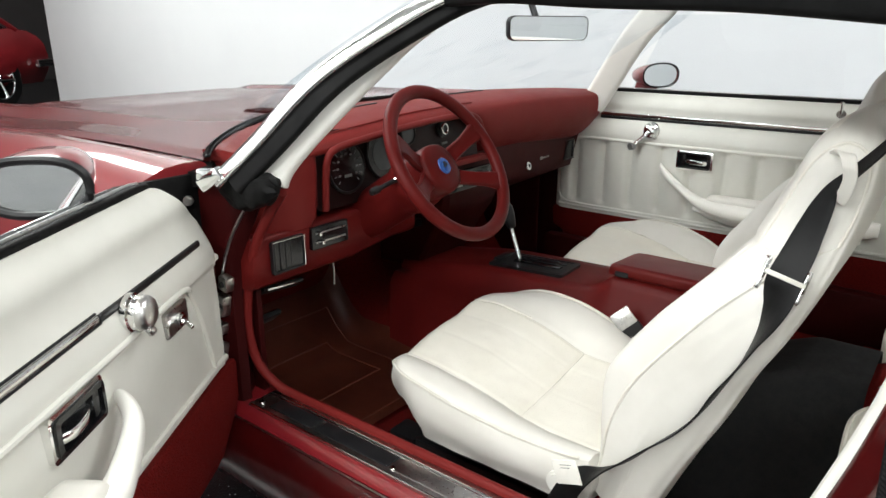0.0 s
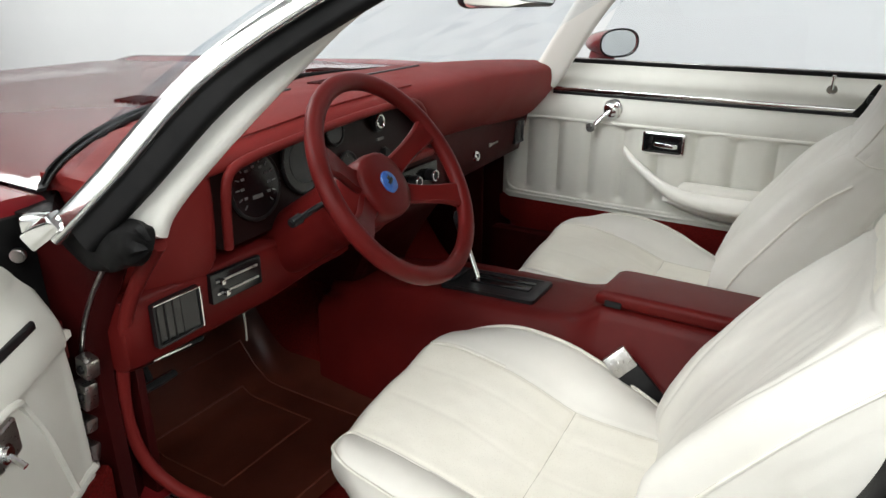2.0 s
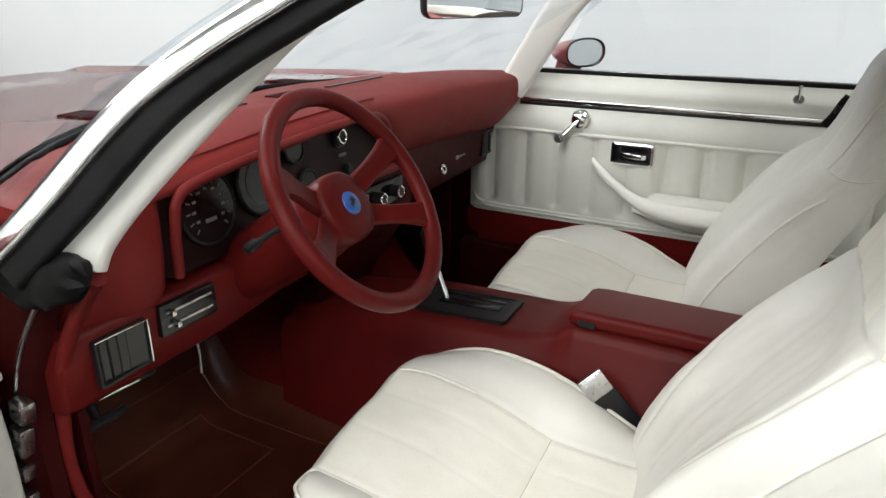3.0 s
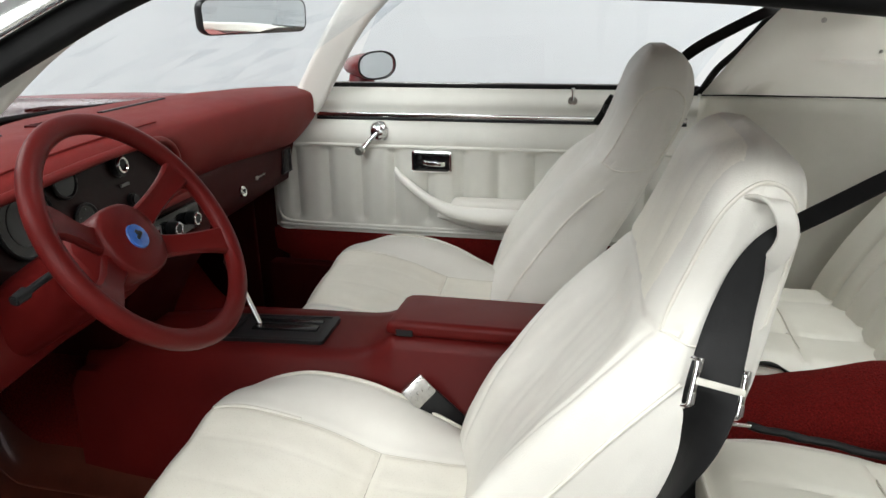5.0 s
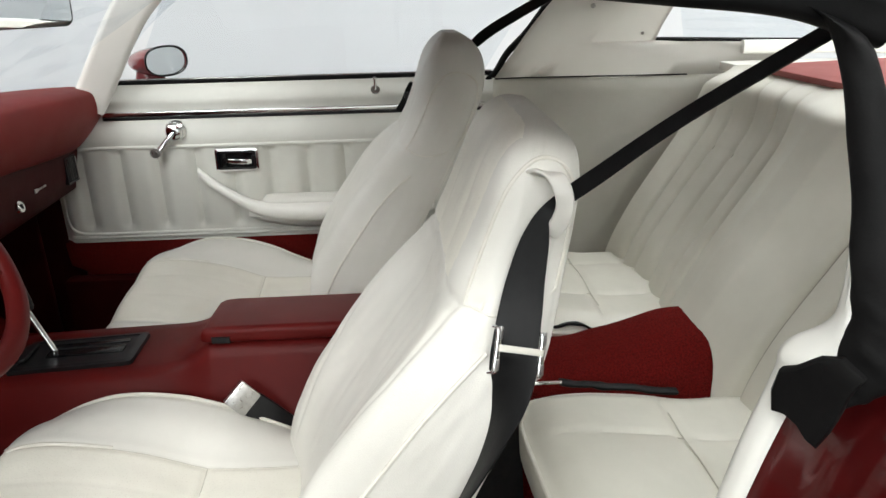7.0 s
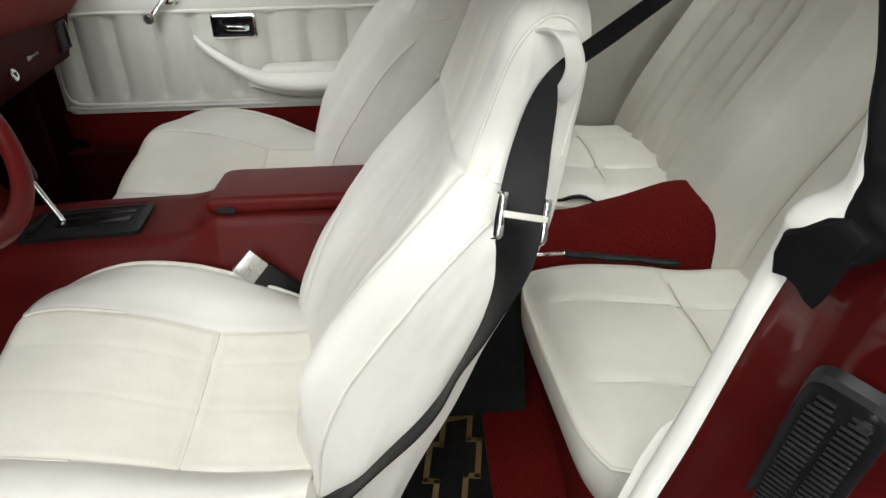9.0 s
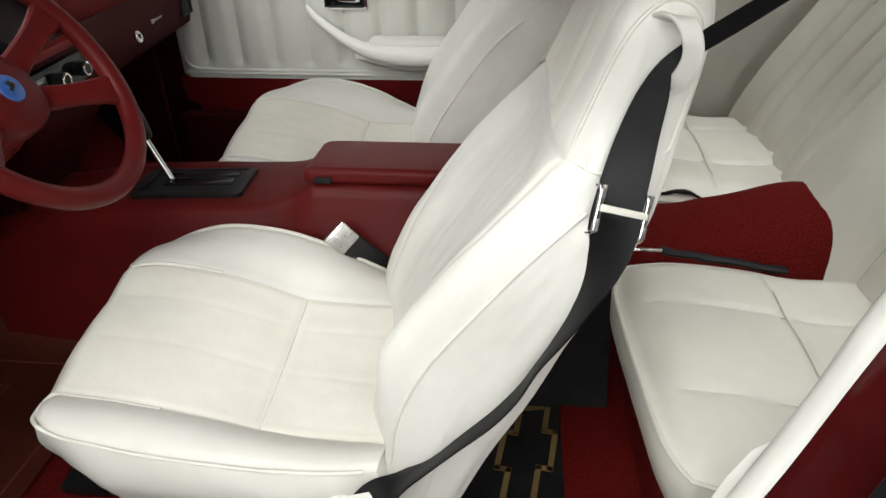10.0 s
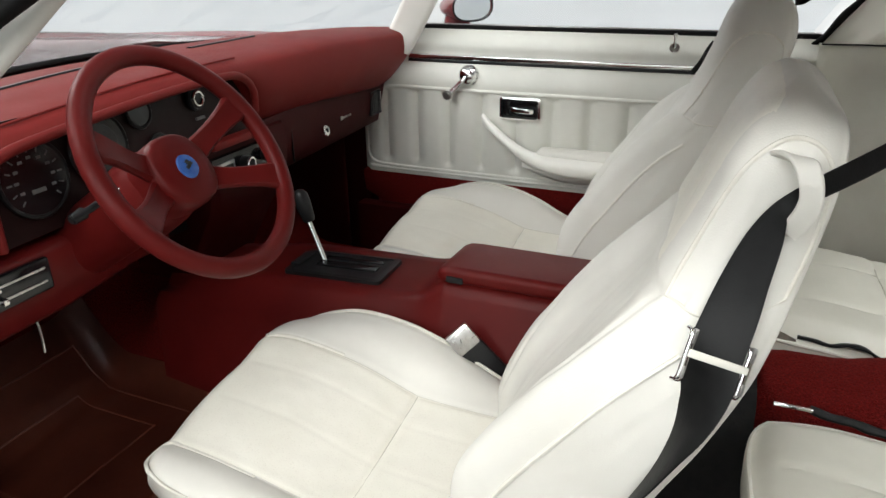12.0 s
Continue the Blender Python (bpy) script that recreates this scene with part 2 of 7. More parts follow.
def smooth_rows(rows, n):
    """Rows of numbers as a smooth curve, n steps between two of them."""
    out = []
    k = len(rows)
    for i in range(k - 1):
        a, b, c, d = rows[max(i - 1, 0)], rows[i], rows[i + 1], rows[min(i + 2, k - 1)]
        for j in range(n):
            t = j / n
            out.append([0.5 * (2 * q + (r - p) * t + (2 * p - 5 * q + 4 * r - s) * t * t + (3 * q - p - 3 * r + s) * t ** 3) for p, q, r, s in zip(a, b, c, d)])
    out.append(list(rows[-1]))
    return out


# ---- showroom ----
def room():
    bm = bmesh.new()
    box(bm, (1.5, 5.0, -0.06), (21, 26, 0.12))
    structure("floor", bm, FLOOR, "glossy black speckled showroom floor")
    bm = bmesh.new()
    box(bm, (2.95, 0.65, 2.0), (0.14, 17.3, 4.0), 0.004)
    structure("wall_east", bm, WALL, "plain white painted partition wall beside the car")
    for name, c, s, mat in (("wall_west", (-7.06, 5, 2), (0.12, 26, 4), WALL), ("wall_south", (1.5, -8.06, 2), (21, 0.12, 4), WALL),
                            ("wall_north", (-2.4, 13.06, 2), (9.2, 0.12, 4), WALL), ("wall_far_north", (7.0, 16.06, 2), (10, 0.12, 4), DARKWALL), ("wall_return", (2.26, 14.6, 2), (0.12, 3.0, 4), DARKWALL), ("wall_far_east", (12.06, 5, 2), (0.12, 26, 4), DARKWALL)):
        bm = bmesh.new()
        box(bm, c, s)
        structure(name, bm, mat, "plain painted showroom wall")
    bm = bmesh.new()
    box(bm, (1.5, 5, 4.06), (21, 26, 0.12))
    structure("ceiling", bm, CEIL, "plain pale showroom ceiling")


room()


# ---- front seats ----
BACK_ROWS = [  # front y, front z, rear y, rear z, half width
    (-0.375, 0.385, -0.475, 0.325, 0.215), (-0.395, 0.470, -0.532, 0.420, 0.232), (-0.432, 0.560, -0.610, 0.530, 0.234),
    (-0.500, 0.665, -0.655, 0.635, 0.226), (-0.564, 0.748, -0.704, 0.725, 0.208), (-0.620, 0.805, -0.742, 0.792, 0.189),
    (-0.648, 0.860, -0.772, 0.855, 0.178), (-0.666, 0.915, -0.790, 0.910, 0.168), (-0.680, 0.957, -0.788, 0.955, 0.152),
    (-0.700, 0.984, -0.770, 0.984, 0.126), (-0.716, 0.998, -0.748, 0.998, 0.075)]

DRIVER_ROWS = [
    (-0.385, 0.375, -0.530, 0.315, 0.190), (-0.398, 0.460, -0.575, 0.430, 0.195), (-0.435, 0.545, -0.620, 0.525, 0.197), (-0.478, 0.612, -0.652, 0.605, 0.197),
    (-0.528, 0.682, -0.685, 0.672, 0.195), (-0.578, 0.742, -0.712, 0.738, 0.188), (-0.610, 0.786, -0.728, 0.785, 0.172), (-0.628, 0.825, -0.738, 0.825, 0.157),
    (-0.645, 0.868, -0.746, 0.868, 0.150), (-0.662, 0.912, -0.750, 0.908, 0.144), (-0.680, 0.942, -0.748, 0.935, 0.128), (-0.700, 0.958, -0.736, 0.950, 0.098), (-0.712, 0.963, -0.724, 0.961, 0.05)]


HEAD_LINE = 0.797  # height of the seam under the head part
LOW_SEAM = [(0.40, 0.120), (0.55, 0.142), (0.67, 0.162), (0.72, 0.166), (0.76, 0.160), (0.797, 0.152)]  # height, half width of the insert


def dent(d, w):
    return math.exp(-(d / w) ** 2)


# half a section through the backrest, from the middle of the front round the side to the middle of the rear: share of the half width, share of the depth
LOW_RING = [(0, 0.62), (0.42, 0.70), (0.68, 0.93), (0.86, 1.03), (0.96, 0.86), (1.01, 0.45), (1.02, 0.0), (1.01, -0.5), (0.96, -0.86), (0.80, -1.0), (0, -1.0)]
HEAD_RING = [(0, 1.0), (0.42, 1.0), (0.66, 0.98), (0.84, 0.88), (0.94, 0.70), (0.99, 0.36), (1.00, 0.0), (0.99, -0.42), (0.93, -0.80), (0.78, -0.98), (0, -1.0)]


def back_point(row, p, cx, tall=1.0):
    """A point of the backrest's skin: p runs from 0, mid front, over 10, mid rear, back to 20."""
    fy, fz, by, bz, w = row
    sgn = -1 if p <= 10 else 1
    q = p if p <= 10 else 20 - p
    low = sm((HEAD_LINE + 0.02 - fz) / 0.09)
    k = min(9, int(q))
    t = q - k

    def ring(i):
        g = -1 if i < 0 or i > 10 else 1
        i = -i if i < 0 else 20 - i if i > 10 else i
        return [g * (HEAD_RING[i][0] + (LOW_RING[i][0] - HEAD_RING[i][0]) * low), HEAD_RING[i][1] + (LOW_RING[i][1] - HEAD_RING[i][1]) * low]

    u, d = [0.5 * (2 * c1 + (c2 - c0) * t + (2 * c0 - 5 * c1 + 4 * c2 - c3) * t * t + (3 * c1 - c0 - 3 * c2 + c3) * t ** 3) for c0, c1, c2, c3 in zip(ring(k - 1), ring(k), ring(k + 1), ring(k + 2))]
    front = sm(d / 0.5) * sm((5 - q) / 1.0)
    x = w * u
    cut = 0.0
    if front:
        low_seam = abs(x) - lerp(LOW_SEAM, fz)[0]
        if fz < HEAD_LINE:
            cut += 0.0026 * dent(low_seam, 0.0040) * sm((fz - 0.42) / 0.06) + 0.0014 * dent(abs(x) - 0.046, 0.006) * sm((fz - 0.45) / 0.06)
        else:
            cut += 0.0020 * dent(abs(x) - 0.055, 0.009) * sm((0.95 - fz) / 0.05)
        cut += 0.0042 * dent(fz - HEAD_LINE, 0.0065)
    cut += 0.0022 * noise.noise(Vector((u * 3 + cx * 7, fz * 13, d * 2))) + 0.0008 * noise.noise(Vector((u * 9, fz * 34, d * 6)))
    d -= cut * 2 / max(0.05, fy - by) * front
    x -= (1 - front) * cut * u
    if sgn < 0:
        d -= 0.72 * sm((0.60 - fz) / 0.20) * sm((u - 0.35) / 0.5) * sm((d + 0.5) / 1.0)
    y, z = (fy + by) / 2 + (fy - by) / 2 * d, (fz + bz) / 2 + (fz - bz) / 2 * d
    return Vector((cx + sgn * x, y, 0.40 + (z - 0.40) * tall))


CUSH_X = (-0.205, -0.136, -0.040, 0.041, 0.100, 0.150, 0.197)  # door edge, seam, two pleats, seam, bolster, console edge
CUSH_ROWS = [  # y, then the height of the skin over each of the places above
    (-0.450, 0.410, 0.388, 0.395, 0.415, 0.428, 0.426, 0.398), (-0.350, 0.406, 0.391, 0.401, 0.417, 0.428, 0.446, 0.444),
    (-0.280, 0.407, 0.398, 0.407, 0.421, 0.434, 0.466, 0.477), (-0.210, 0.413, 0.414, 0.428, 0.445, 0.457, 0.487, 0.499),
    (-0.140, 0.421, 0.430, 0.449, 0.465, 0.476, 0.498, 0.503), (-0.070, 0.433, 0.439, 0.457, 0.470, 0.487, 0.496, 0.487),
    (0.000, 0.443, 0.441, 0.461, 0.469, 0.482, 0.476, 0.448), (0.050, 0.440, 0.438, 0.455, 0.462, 0.470, 0.456, 0.410)]


def spline(xs, zs, x):
    """A smooth curve through (xs, zs), read at x."""
    k = max(0, min(len(xs) - 2, sum(1 for q in xs if q <= x) - 1))
    h = xs[k + 1] - xs[k]
    t = max(0.0, min(1.0, (x - xs[k]) / h))
    m0 = (zs[k + 1] - zs[max(k - 1, 0)]) / (xs[k + 1] - xs[max(k - 1, 0)])
    e = min(k + 2, len(xs) - 1)
    m1 = (zs[e] - zs[k]) / (xs[e] - xs[k])
    return (2 * t ** 3 - 3 * t * t + 1) * zs[k] + (t ** 3 - 2 * t * t + t) * h * m0 + (3 * t * t - 2 * t ** 3) * zs[k + 1] + (t ** 3 - t * t) * h * m1


CUSH_Y = [r[0] for r in CUSH_ROWS]


def cushion_height(x, y):
    z = spline(CUSH_X, [spline(CUSH_Y, [r[i + 1] for r in CUSH_ROWS], y) for i in range(len(CUSH_X))], x)
    z += 0.012 * math.sin(math.pi * max(0, min(1, (-0.136 - x) / 0.066))) ** 1.2
    seam = 0.0026 * (dent(x + 0.136, 0.0042) + dent(x - 0.100, 0.0045))
    inner = sm((0.104 - x) / 0.01) * sm((x + 0.140) / 0.01)
    seam += 0.0005 * inner * (dent(x - 0.041, 0.0034) + dent(x + 0.040, 0.0034))
    seam += 0.0034 * inner * dent(y + 0.276 + 0.02 * (x + 0.02), 0.0045)
    z += 0.0005 * inner * abs(math.cos(math.pi * (x - 0.0005) / 0.081)) * sm(abs(y + 0.276) / 0.05)
    z += 0.0022 * noise.noise(Vector((x * 11, y * 9, 4.0))) + 0.0009 * noise.noise(Vector((x * 34, y * 26, 1.0)))
    return z - seam


def bucket_seat(cx, oy, tall, turn):
    seat = thing("bucket_seat", (cx, -0.25, 0.20), "white vinyl high-back bucket seat with perforated insert, on the red carpet", "car seat", "front bucket seats")
    # cushion
    n, yc, a, l = 120, -0.210, 0.201, 0.236
    bm = bmesh.new()

    def flat(u, v):
        x = -0.004 + a * u * (1 - 0.05 * v ** 8 - 0.06 * max(0, v) ** 6)
        y = yc + l * v * (1 - (0.13 if v > 0 else 0.03) * abs(u) ** 5)
        return x, y

    vs = []
    for j in range(n + 1):
        row = []
        for i in range(n + 1):
            u, v = 2 * i / n - 1, 2 * j / n - 1
            x, y = flat(u, v)
            z = cushion_height(x, y) - 0.040 * max(0, (v - 0.80) / 0.20) ** 2.6 - 0.004 * sm((abs(u) - 0.93) / 0.07)
            row.append(bm.verts.new((cx + x, y, z)))
        vs.append(row)
    for j in range(n):
        for i in range(n):
            f = bm.faces.new((vs[j][i], vs[j][i + 1], vs[j + 1][i + 1], vs[j + 1][i]))
            x, y = f.calc_center_median().x - cx, f.calc_center_median().y
            if -0.136 < x < 0.100:
                f.material_index = 1
    rim = [vs[0][i] for i in range(n)] + [vs[j][n] for j in range(n)] + [vs[n][i] for i in range(n, 0, -1)] + [vs[j][0] for j in range(n, 0, -1)]
    edge = [v.co.copy() for v in rim]
    last = rim
    mid = Vector((cx, yc, 0))
    for k, f in enumerate((0.06, 0.2, 0.42, 0.66, 0.88, 1.0)):
        ring = []
        for v, e in zip(rim, edge):
            out = Vector((e.x - mid.x, (e.y - mid.y) * 0.85, 0))
            out = out / max(abs(out.x) / 0.2, abs(out.y) / 0.2) / 0.2
            front = sm((e.y - mid.y - 0.10) / 0.12)
            z = e.z + (0.318 - e.z) * f
            push = 0.012 * math.sin(math.pi * min(1, f * 1.15)) - 0.018 * max(0, f - 0.8) - front * 0.085 * f ** 1.3
            push += 0.003 * noise.noise(Vector((e.x * 14, e.y * 14, k)))
            ring.append(bm.verts.new((e.x + max(-1, min(1, out.x)) * push * (1 - 0.6 * front), e.y + max(-1, min(1, out.y)) * push, z)))
        for i in range(len(rim)):
            j = (i + 1) % len(rim)
            bm.faces.new((last[i], last[j], ring[j], ring[i]))
        last = ring
    bm.faces.new(last)
    part("cushion", bm, [WHITE, PERF], seat)
    # sewn seams of the insert
    for name, way in (("cross_seam", [(-0.134 + 0.0195 * k, -0.276 - 0.02 * (-0.114 + 0.0195 * k)) for k in range(13)]), ("insert_seam", [(0.100, -0.10 - 0.02 * k) for k in range(17)]), ("insert_seam", [(-0.136, -0.12 - 0.02 * k) for k in range(16)])):
        bm = bmesh.new()
        tube(bm, [(cx + x, y, cushion_height(x, y) + 0.0001) for x, y in way], 0.0007, 5)
        part(name, bm, SEAM, seat)
    # piping: along each side, round the front corner and back down the bolster's seam
    for sgn, seam in ((-1, -0.136), (1, 0.100)):
        side = [flat(sgn, 2 * j / n - 1) for j in range(4, n - 3, 3)]
        way = [Vector((cx + x, y, cushion_height(x, y) - 0.002)) for x, y in side]
        corner = Vector((cx + side[-1][0] - sgn * 0.018, side[-1][1] + 0.016, way[-1].z - 0.004))
        back = [Vector((cx + seam + sgn * 0.004 * q / 5, y, cushion_height(seam, y) - 0.040 * max(0, ((y - yc) / l - 0.80) / 0.20) ** 2.6 + 0.001)) for q, y in enumerate((-0.005, -0.03, -0.06, -0.10, -0.15))]
        bm = bmesh.new()
        tube(bm, curve_of(way[:-1:2] + [way[-1], corner] + back, 6), 0.0030, 7)
        part("cushion_piping", bm, PIPING, seat)
    # backrest
    n, m = 14, 240
    rows = smooth_rows(DRIVER_ROWS if cx < 0 else BACK_ROWS, n)
    bm = bmesh.new()
    loft(bm, [[back_point(r, 20 * i / m, cx, tall) for i in range(m)] for r in rows])
    bm.normal_update()
    for f in bm.faces:
        c = f.calc_center_median()
        if abs(c.x - cx) < 0.115 and c.y > -0.70 + (0.10 if cx > 0 else 0) and abs(f.normal.y) > 0.3 and (c.z - 0.40) / tall + 0.40 > HEAD_LINE + 0.012:
            f.material_index = 1
    part("backrest", bm, [WHITE, PERF], seat)

    def at(fz, p, sgn=-1):
        """A point of the skin by height and by its place round the section."""
        k = max(0, min(len(rows) - 2, sum(1 for r in rows if r[1] <= fz) - 1))
        f = (fz - rows[k][1]) / (rows[k + 1][1] - rows[k][1])
        return back_point([a0 + (b0 - a0) * f for a0, b0 in zip(rows[k], rows[k + 1])], p if sgn < 0 else 20 - p, cx, tall)

    for sgn in (-1, 1):
        # edge of the side panel, running back as it climbs
        bm = bmesh.new()
        tube(bm, curve_of([at(q, p, sgn) for q, p in ((0.385, 3.6), (0.43, 3.8), (0.48, 4.15), (0.528, 4.55), (0.575, 4.9), (0.62, 5.05), (0.66, 5.15), (0.70, 5.25), (0.735, 5.5), (0.76, 5.9))], 8), 0.0026, 7)
        part("back_piping", bm, PIPING, seat)
        # seam of the head part: up the front corner, over the top corner, down the rear
        way = [(HEAD_LINE, 3.9), (0.82, 4.0), (0.85, 4.1), (0.88, 4.2), (0.905, 4.4), (0.922, 4.8), (0.932, 5.5), (0.934, 6.3), (0.929, 7.1), (0.915, 7.7), (0.89, 8.0), (0.86, 8.1), (0.83, 8.1), (0.808, 8.0)]
        bm = bmesh.new()
        tube(bm, curve_of([at(q, p, sgn) for q, p in way], 8), 0.0022, 7)
        part("head_piping", bm, PIPING, seat)
        # seam round the side under the head part
        bm = bmesh.new()
        tube(bm, curve_of([at(q, p, sgn) for q, p in ((HEAD_LINE, 3.9), (HEAD_LINE - 0.002, 4.6), (HEAD_LINE - 0.006, 5.4), (HEAD_LINE - 0.006, 6.2), (HEAD_LINE - 0.002, 7.0), (HEAD_LINE + 0.011, 8.0))], 6), 0.0016, 6)
        part("shoulder_seam", bm, PIPING, seat)
    # track and hinge
    for sx in (-0.085, 0.085):
        bm = bmesh.new()
        box(bm, (cx + sx, -0.19, 0.212), (0.045, 0.44, 0.024), 0.004)
        box(bm, (cx + sx, -0.20, 0.256), (0.030, 0.38, 0.070), 0.006)
        box(bm, (cx + sx, 0.035, 0.215), (0.06, 0.07, 0.02), 0.006)
        part("seat_track", bm, BLACK, seat, "black steel seat track")
        bm = bmesh.new()
        disc(bm, (cx + sx * 2.54, -0.40, 0.36), (1, 0, 0), 0.022, 0.016, 24, bevel=0.004)
        part("hinge_cover", bm, WHITEPLASTIC, seat)
    seat.matrix_basis = pose(cx, -0.25 + oy, 0.20, 0, 0, turn)
    return seat


bucket_seat(-0.358, 0.0, 1.0, 0.0)
bucket_seat(0.37, 0.045, 1.0, 0.0)


# ---- seat belts ----
def belt(name, pts, widths, label, thick=0.0016, dirs=None):
    """A flat strap along pts; dirs gives the way its face looks."""
    t = thing(name, pts[0], label, "seat belt")
    bm = bmesh.new()
    c = curve_of(pts, 8)
    k = len(c)
    wd = smooth_rows([(w, *d) for w, d in zip(widths, dirs)], 8)
    rings = []
    for i, p in enumerate(c):
        tan = (c[min(i + 1, k - 1)] - c[max(i - 1, 0)]).normalized()
        nrm = Vector(wd[i][1:])
        nrm = (nrm - tan * nrm.dot(tan)).normalized()
        d = nrm.cross(tan)
        w = wd[i][0] / 2
        rings.append([p + d * a * w + nrm * b * thick for a, b in ((-1, -0.5), (-0.9, -1), (-0.4, -0.75), (0.4, -0.75), (0.9, -1), (1, -0.5), (1, 0.5), (0.9, 1), (0.4, 0.75), (-0.4, 0.75), (-0.9, 1), (-1, 0.5))])
    loft(bm, rings)
    part("webbing", bm, WEB, t)
    return t


def driver_belt():
    door_side = Vector((-1.10, -0.58, 1.07))
    way = [  # place, width, turn about the strap's own line, lift off the seat
        ((-0.705, -0.856, 1.064), 0.0105, 20, 0), ((-0.612, -0.792, 0.988), 0.012, 20, 0), ((-0.548, -0.746, 0.927), 0.015, 15, 0), ((-0.520, -0.722, 0.897), 0.015, 0, 0),
        ((-0.511, -0.708, 0.878), 0.016, 0, 6), ((-0.512, -0.701, 0.855), 0.027, 0, 8), ((-0.517, -0.693, 0.822), 0.035, 0, 10), ((-0.526, -0.687, 0.795), 0.040, 0, 11), ((-0.543, -0.679, 0.762), 0.043, 0, 13), ((-0.548, -0.676, 0.738), 0.045, 15, 13),
        ((-0.552, -0.669, 0.712), 0.046, 30, 12), ((-0.552, -0.658, 0.678), 0.046, 52, 12), ((-0.550, -0.643, 0.636), 0.046, 66, 12), ((-0.548, -0.622, 0.590), 0.046, 76, 12), ((-0.549, -0.600, 0.547), 0.046, 68, 12),
        ((-0.553, -0.574, 0.512), 0.046, 64, 10), ((-0.557, -0.542, 0.477), 0.046, 68, 9), ((-0.561, -0.506, 0.437), 0.046, 72, 9), ((-0.566, -0.470, 0.404), 0.046, 62, 12), ((-0.580, -0.430, 0.372), 0.046, 20, 14), ((-0.600, -0.405, 0.31), 0.046, 0, 0), ((-0.625, -0.390, 0.23), 0.046, 0, 0)]
    pts = [Vector(p) + (door_side - Vector(p)).normalized() * lift * 0.001 for p, _, _, lift in way]
    dirs = []
    for i, (p, (_, _, turn, _)) in enumerate(zip(pts, way)):
        tan = (pts[min(i + 1, len(pts) - 1)] - pts[max(i - 1, 0)]).normalized()
        base = door_side - p
        side = tan.cross(base).normalized()
        dirs.append(tuple(side.cross(tan).normalized() * math.cos(radians(turn)) + side * math.sin(radians(turn))))
    t = belt("seat_belt", [tuple(p) for p in pts], [w for _, w, _, _ in way], "black shoulder belt through a strap loop on the driver seat", dirs=dirs)
    # chrome adjuster: two side frames and a pale bar across the strap
    left, right = Vector((-0.574, -0.656, 0.781)), Vector((-0.556, -0.699, 0.763))
    ax = (right - left).normalized()
    c = (left + right) / 2
    out = door_side - c
    up = out.cross(ax).normalized()
    if up.z < 0:
        up = -up
    m = Matrix(((*ax, 0), (*up, 0), (*ax.cross(up), 0), (0, 0, 0, 1))).transposed()
    far = ax.cross(up)
    if far.dot(out) < 0:
        far = -far
    for e in (left, right):
        bm = bmesh.new()
        sweep(bm, curve_of([e + up * 0.019 - far * 0.004, e + up * 0.017 + far * 0.003, e + up * 0.006 + far * 0.004, e - up * 0.010 + far * 0.004, e - up * 0.020 + far * 0.003, e - up * 0.022 - far * 0.004], 5), rounded(0.0055, 0.0035, 0.0014, 3), tuple(far))
        sd = part("adjuster_side", bm, CHROME, t, "chrome belt adjuster")
        bm = bmesh.new()
        box(bm, e + up * 0.014 + far * 0.006, (0.003, 0.012, 0.004), 0.001, m)
        box(bm, e - up * 0.014 + far * 0.006, (0.003, 0.010, 0.004), 0.001, m)
        part("adjuster_tooth", bm, ALU, sd)
    bm = bmesh.new()
    box(bm, c + far * 0.006 + up * 0.001, (0.050, 0.0062, 0.003), 0.0013, m)
    part("adjuster_bar", bm, PIPING, t, "pale plastic bar")
    # sewn tag at the seat's hinge
    bm = bmesh.new()
    q = Matrix.Rotation(radians(-20), 4, "X")
    box(bm, (-0.6100, -0.430, 0.414), (0.0016, 0.044, 0.040), 0.0006, q)
    tag = part("tag", bm, PAPER, t, "white sewn tag")
    bm = bmesh.new()
    for i in range(2):
        box(bm, Vector((-0.6111, -0.432, 0.414)) + q @ Vector((0, 0.002 * (i % 2), 0.013 - 0.005 * i)), (0.0006, 0.020 - 0.004 * i, 0.0008), 0, q)
    part("print", bm, GREYINK, tag)
    # strap loop on the seat's shoulder
    g = thing("belt_guide", (-0.510, -0.715, 0.90), "white vinyl strap loop sewn on the seat shoulder", "belt guide")
    bm = bmesh.new()
    c = curve_of([(-0.494, -0.700, 0.916), (-0.508, -0.708, 0.921), (-0.521, -0.717, 0.919), (-0.529, -0.722, 0.908), (-0.529, -0.724, 0.895), (-0.525, -0.722, 0.882), (-0.519, -0.718, 0.871), (-0.514, -0.715, 0.864)], 8)
    k = len(c) - 1
    rings = []
    for i, p in enumerate(c):
        tan = (c[min(i + 1, k)] - c[max(i - 1, 0)]).normalized()
        wide = Vector((0.25, 0.85, 0.10)).lerp(Vector((0.30, 0.88, 0.25)), i / k)
        wide = (wide - tan * wide.dot(tan)).normalized()
        nrm = tan.cross(wide)
        rings.append([p + wide * a0 + nrm * b0 for a0, b0 in rounded(0.0165, 0.0040, 0.0018, 3)])
    loft(bm, rings)
    part("strap", bm, WHITE, g)
    return t


driver_belt()
belt("seat_belt", [(0.70, -0.985, 1.07), (0.63, -0.88, 1.025), (0.560, -0.775, 0.972), (0.555, -0.735, 0.92), (0.57, -0.695, 0.80), (0.585, -0.66, 0.70), (0.590, -0.62, 0.59)],
     [0.026, 0.026, 0.026, 0.024, 0.024, 0.026, 0.030], "black shoulder belt over the passenger seat",
     dirs=[(-0.9, 0.1, 0.35), (-0.9, 0.1, 0.35), (-0.8, 0.1, 0.5), (1, 0.1, 0.2), (1, 0, 0.2), (1, 0, 0), (1, 0, 0)])


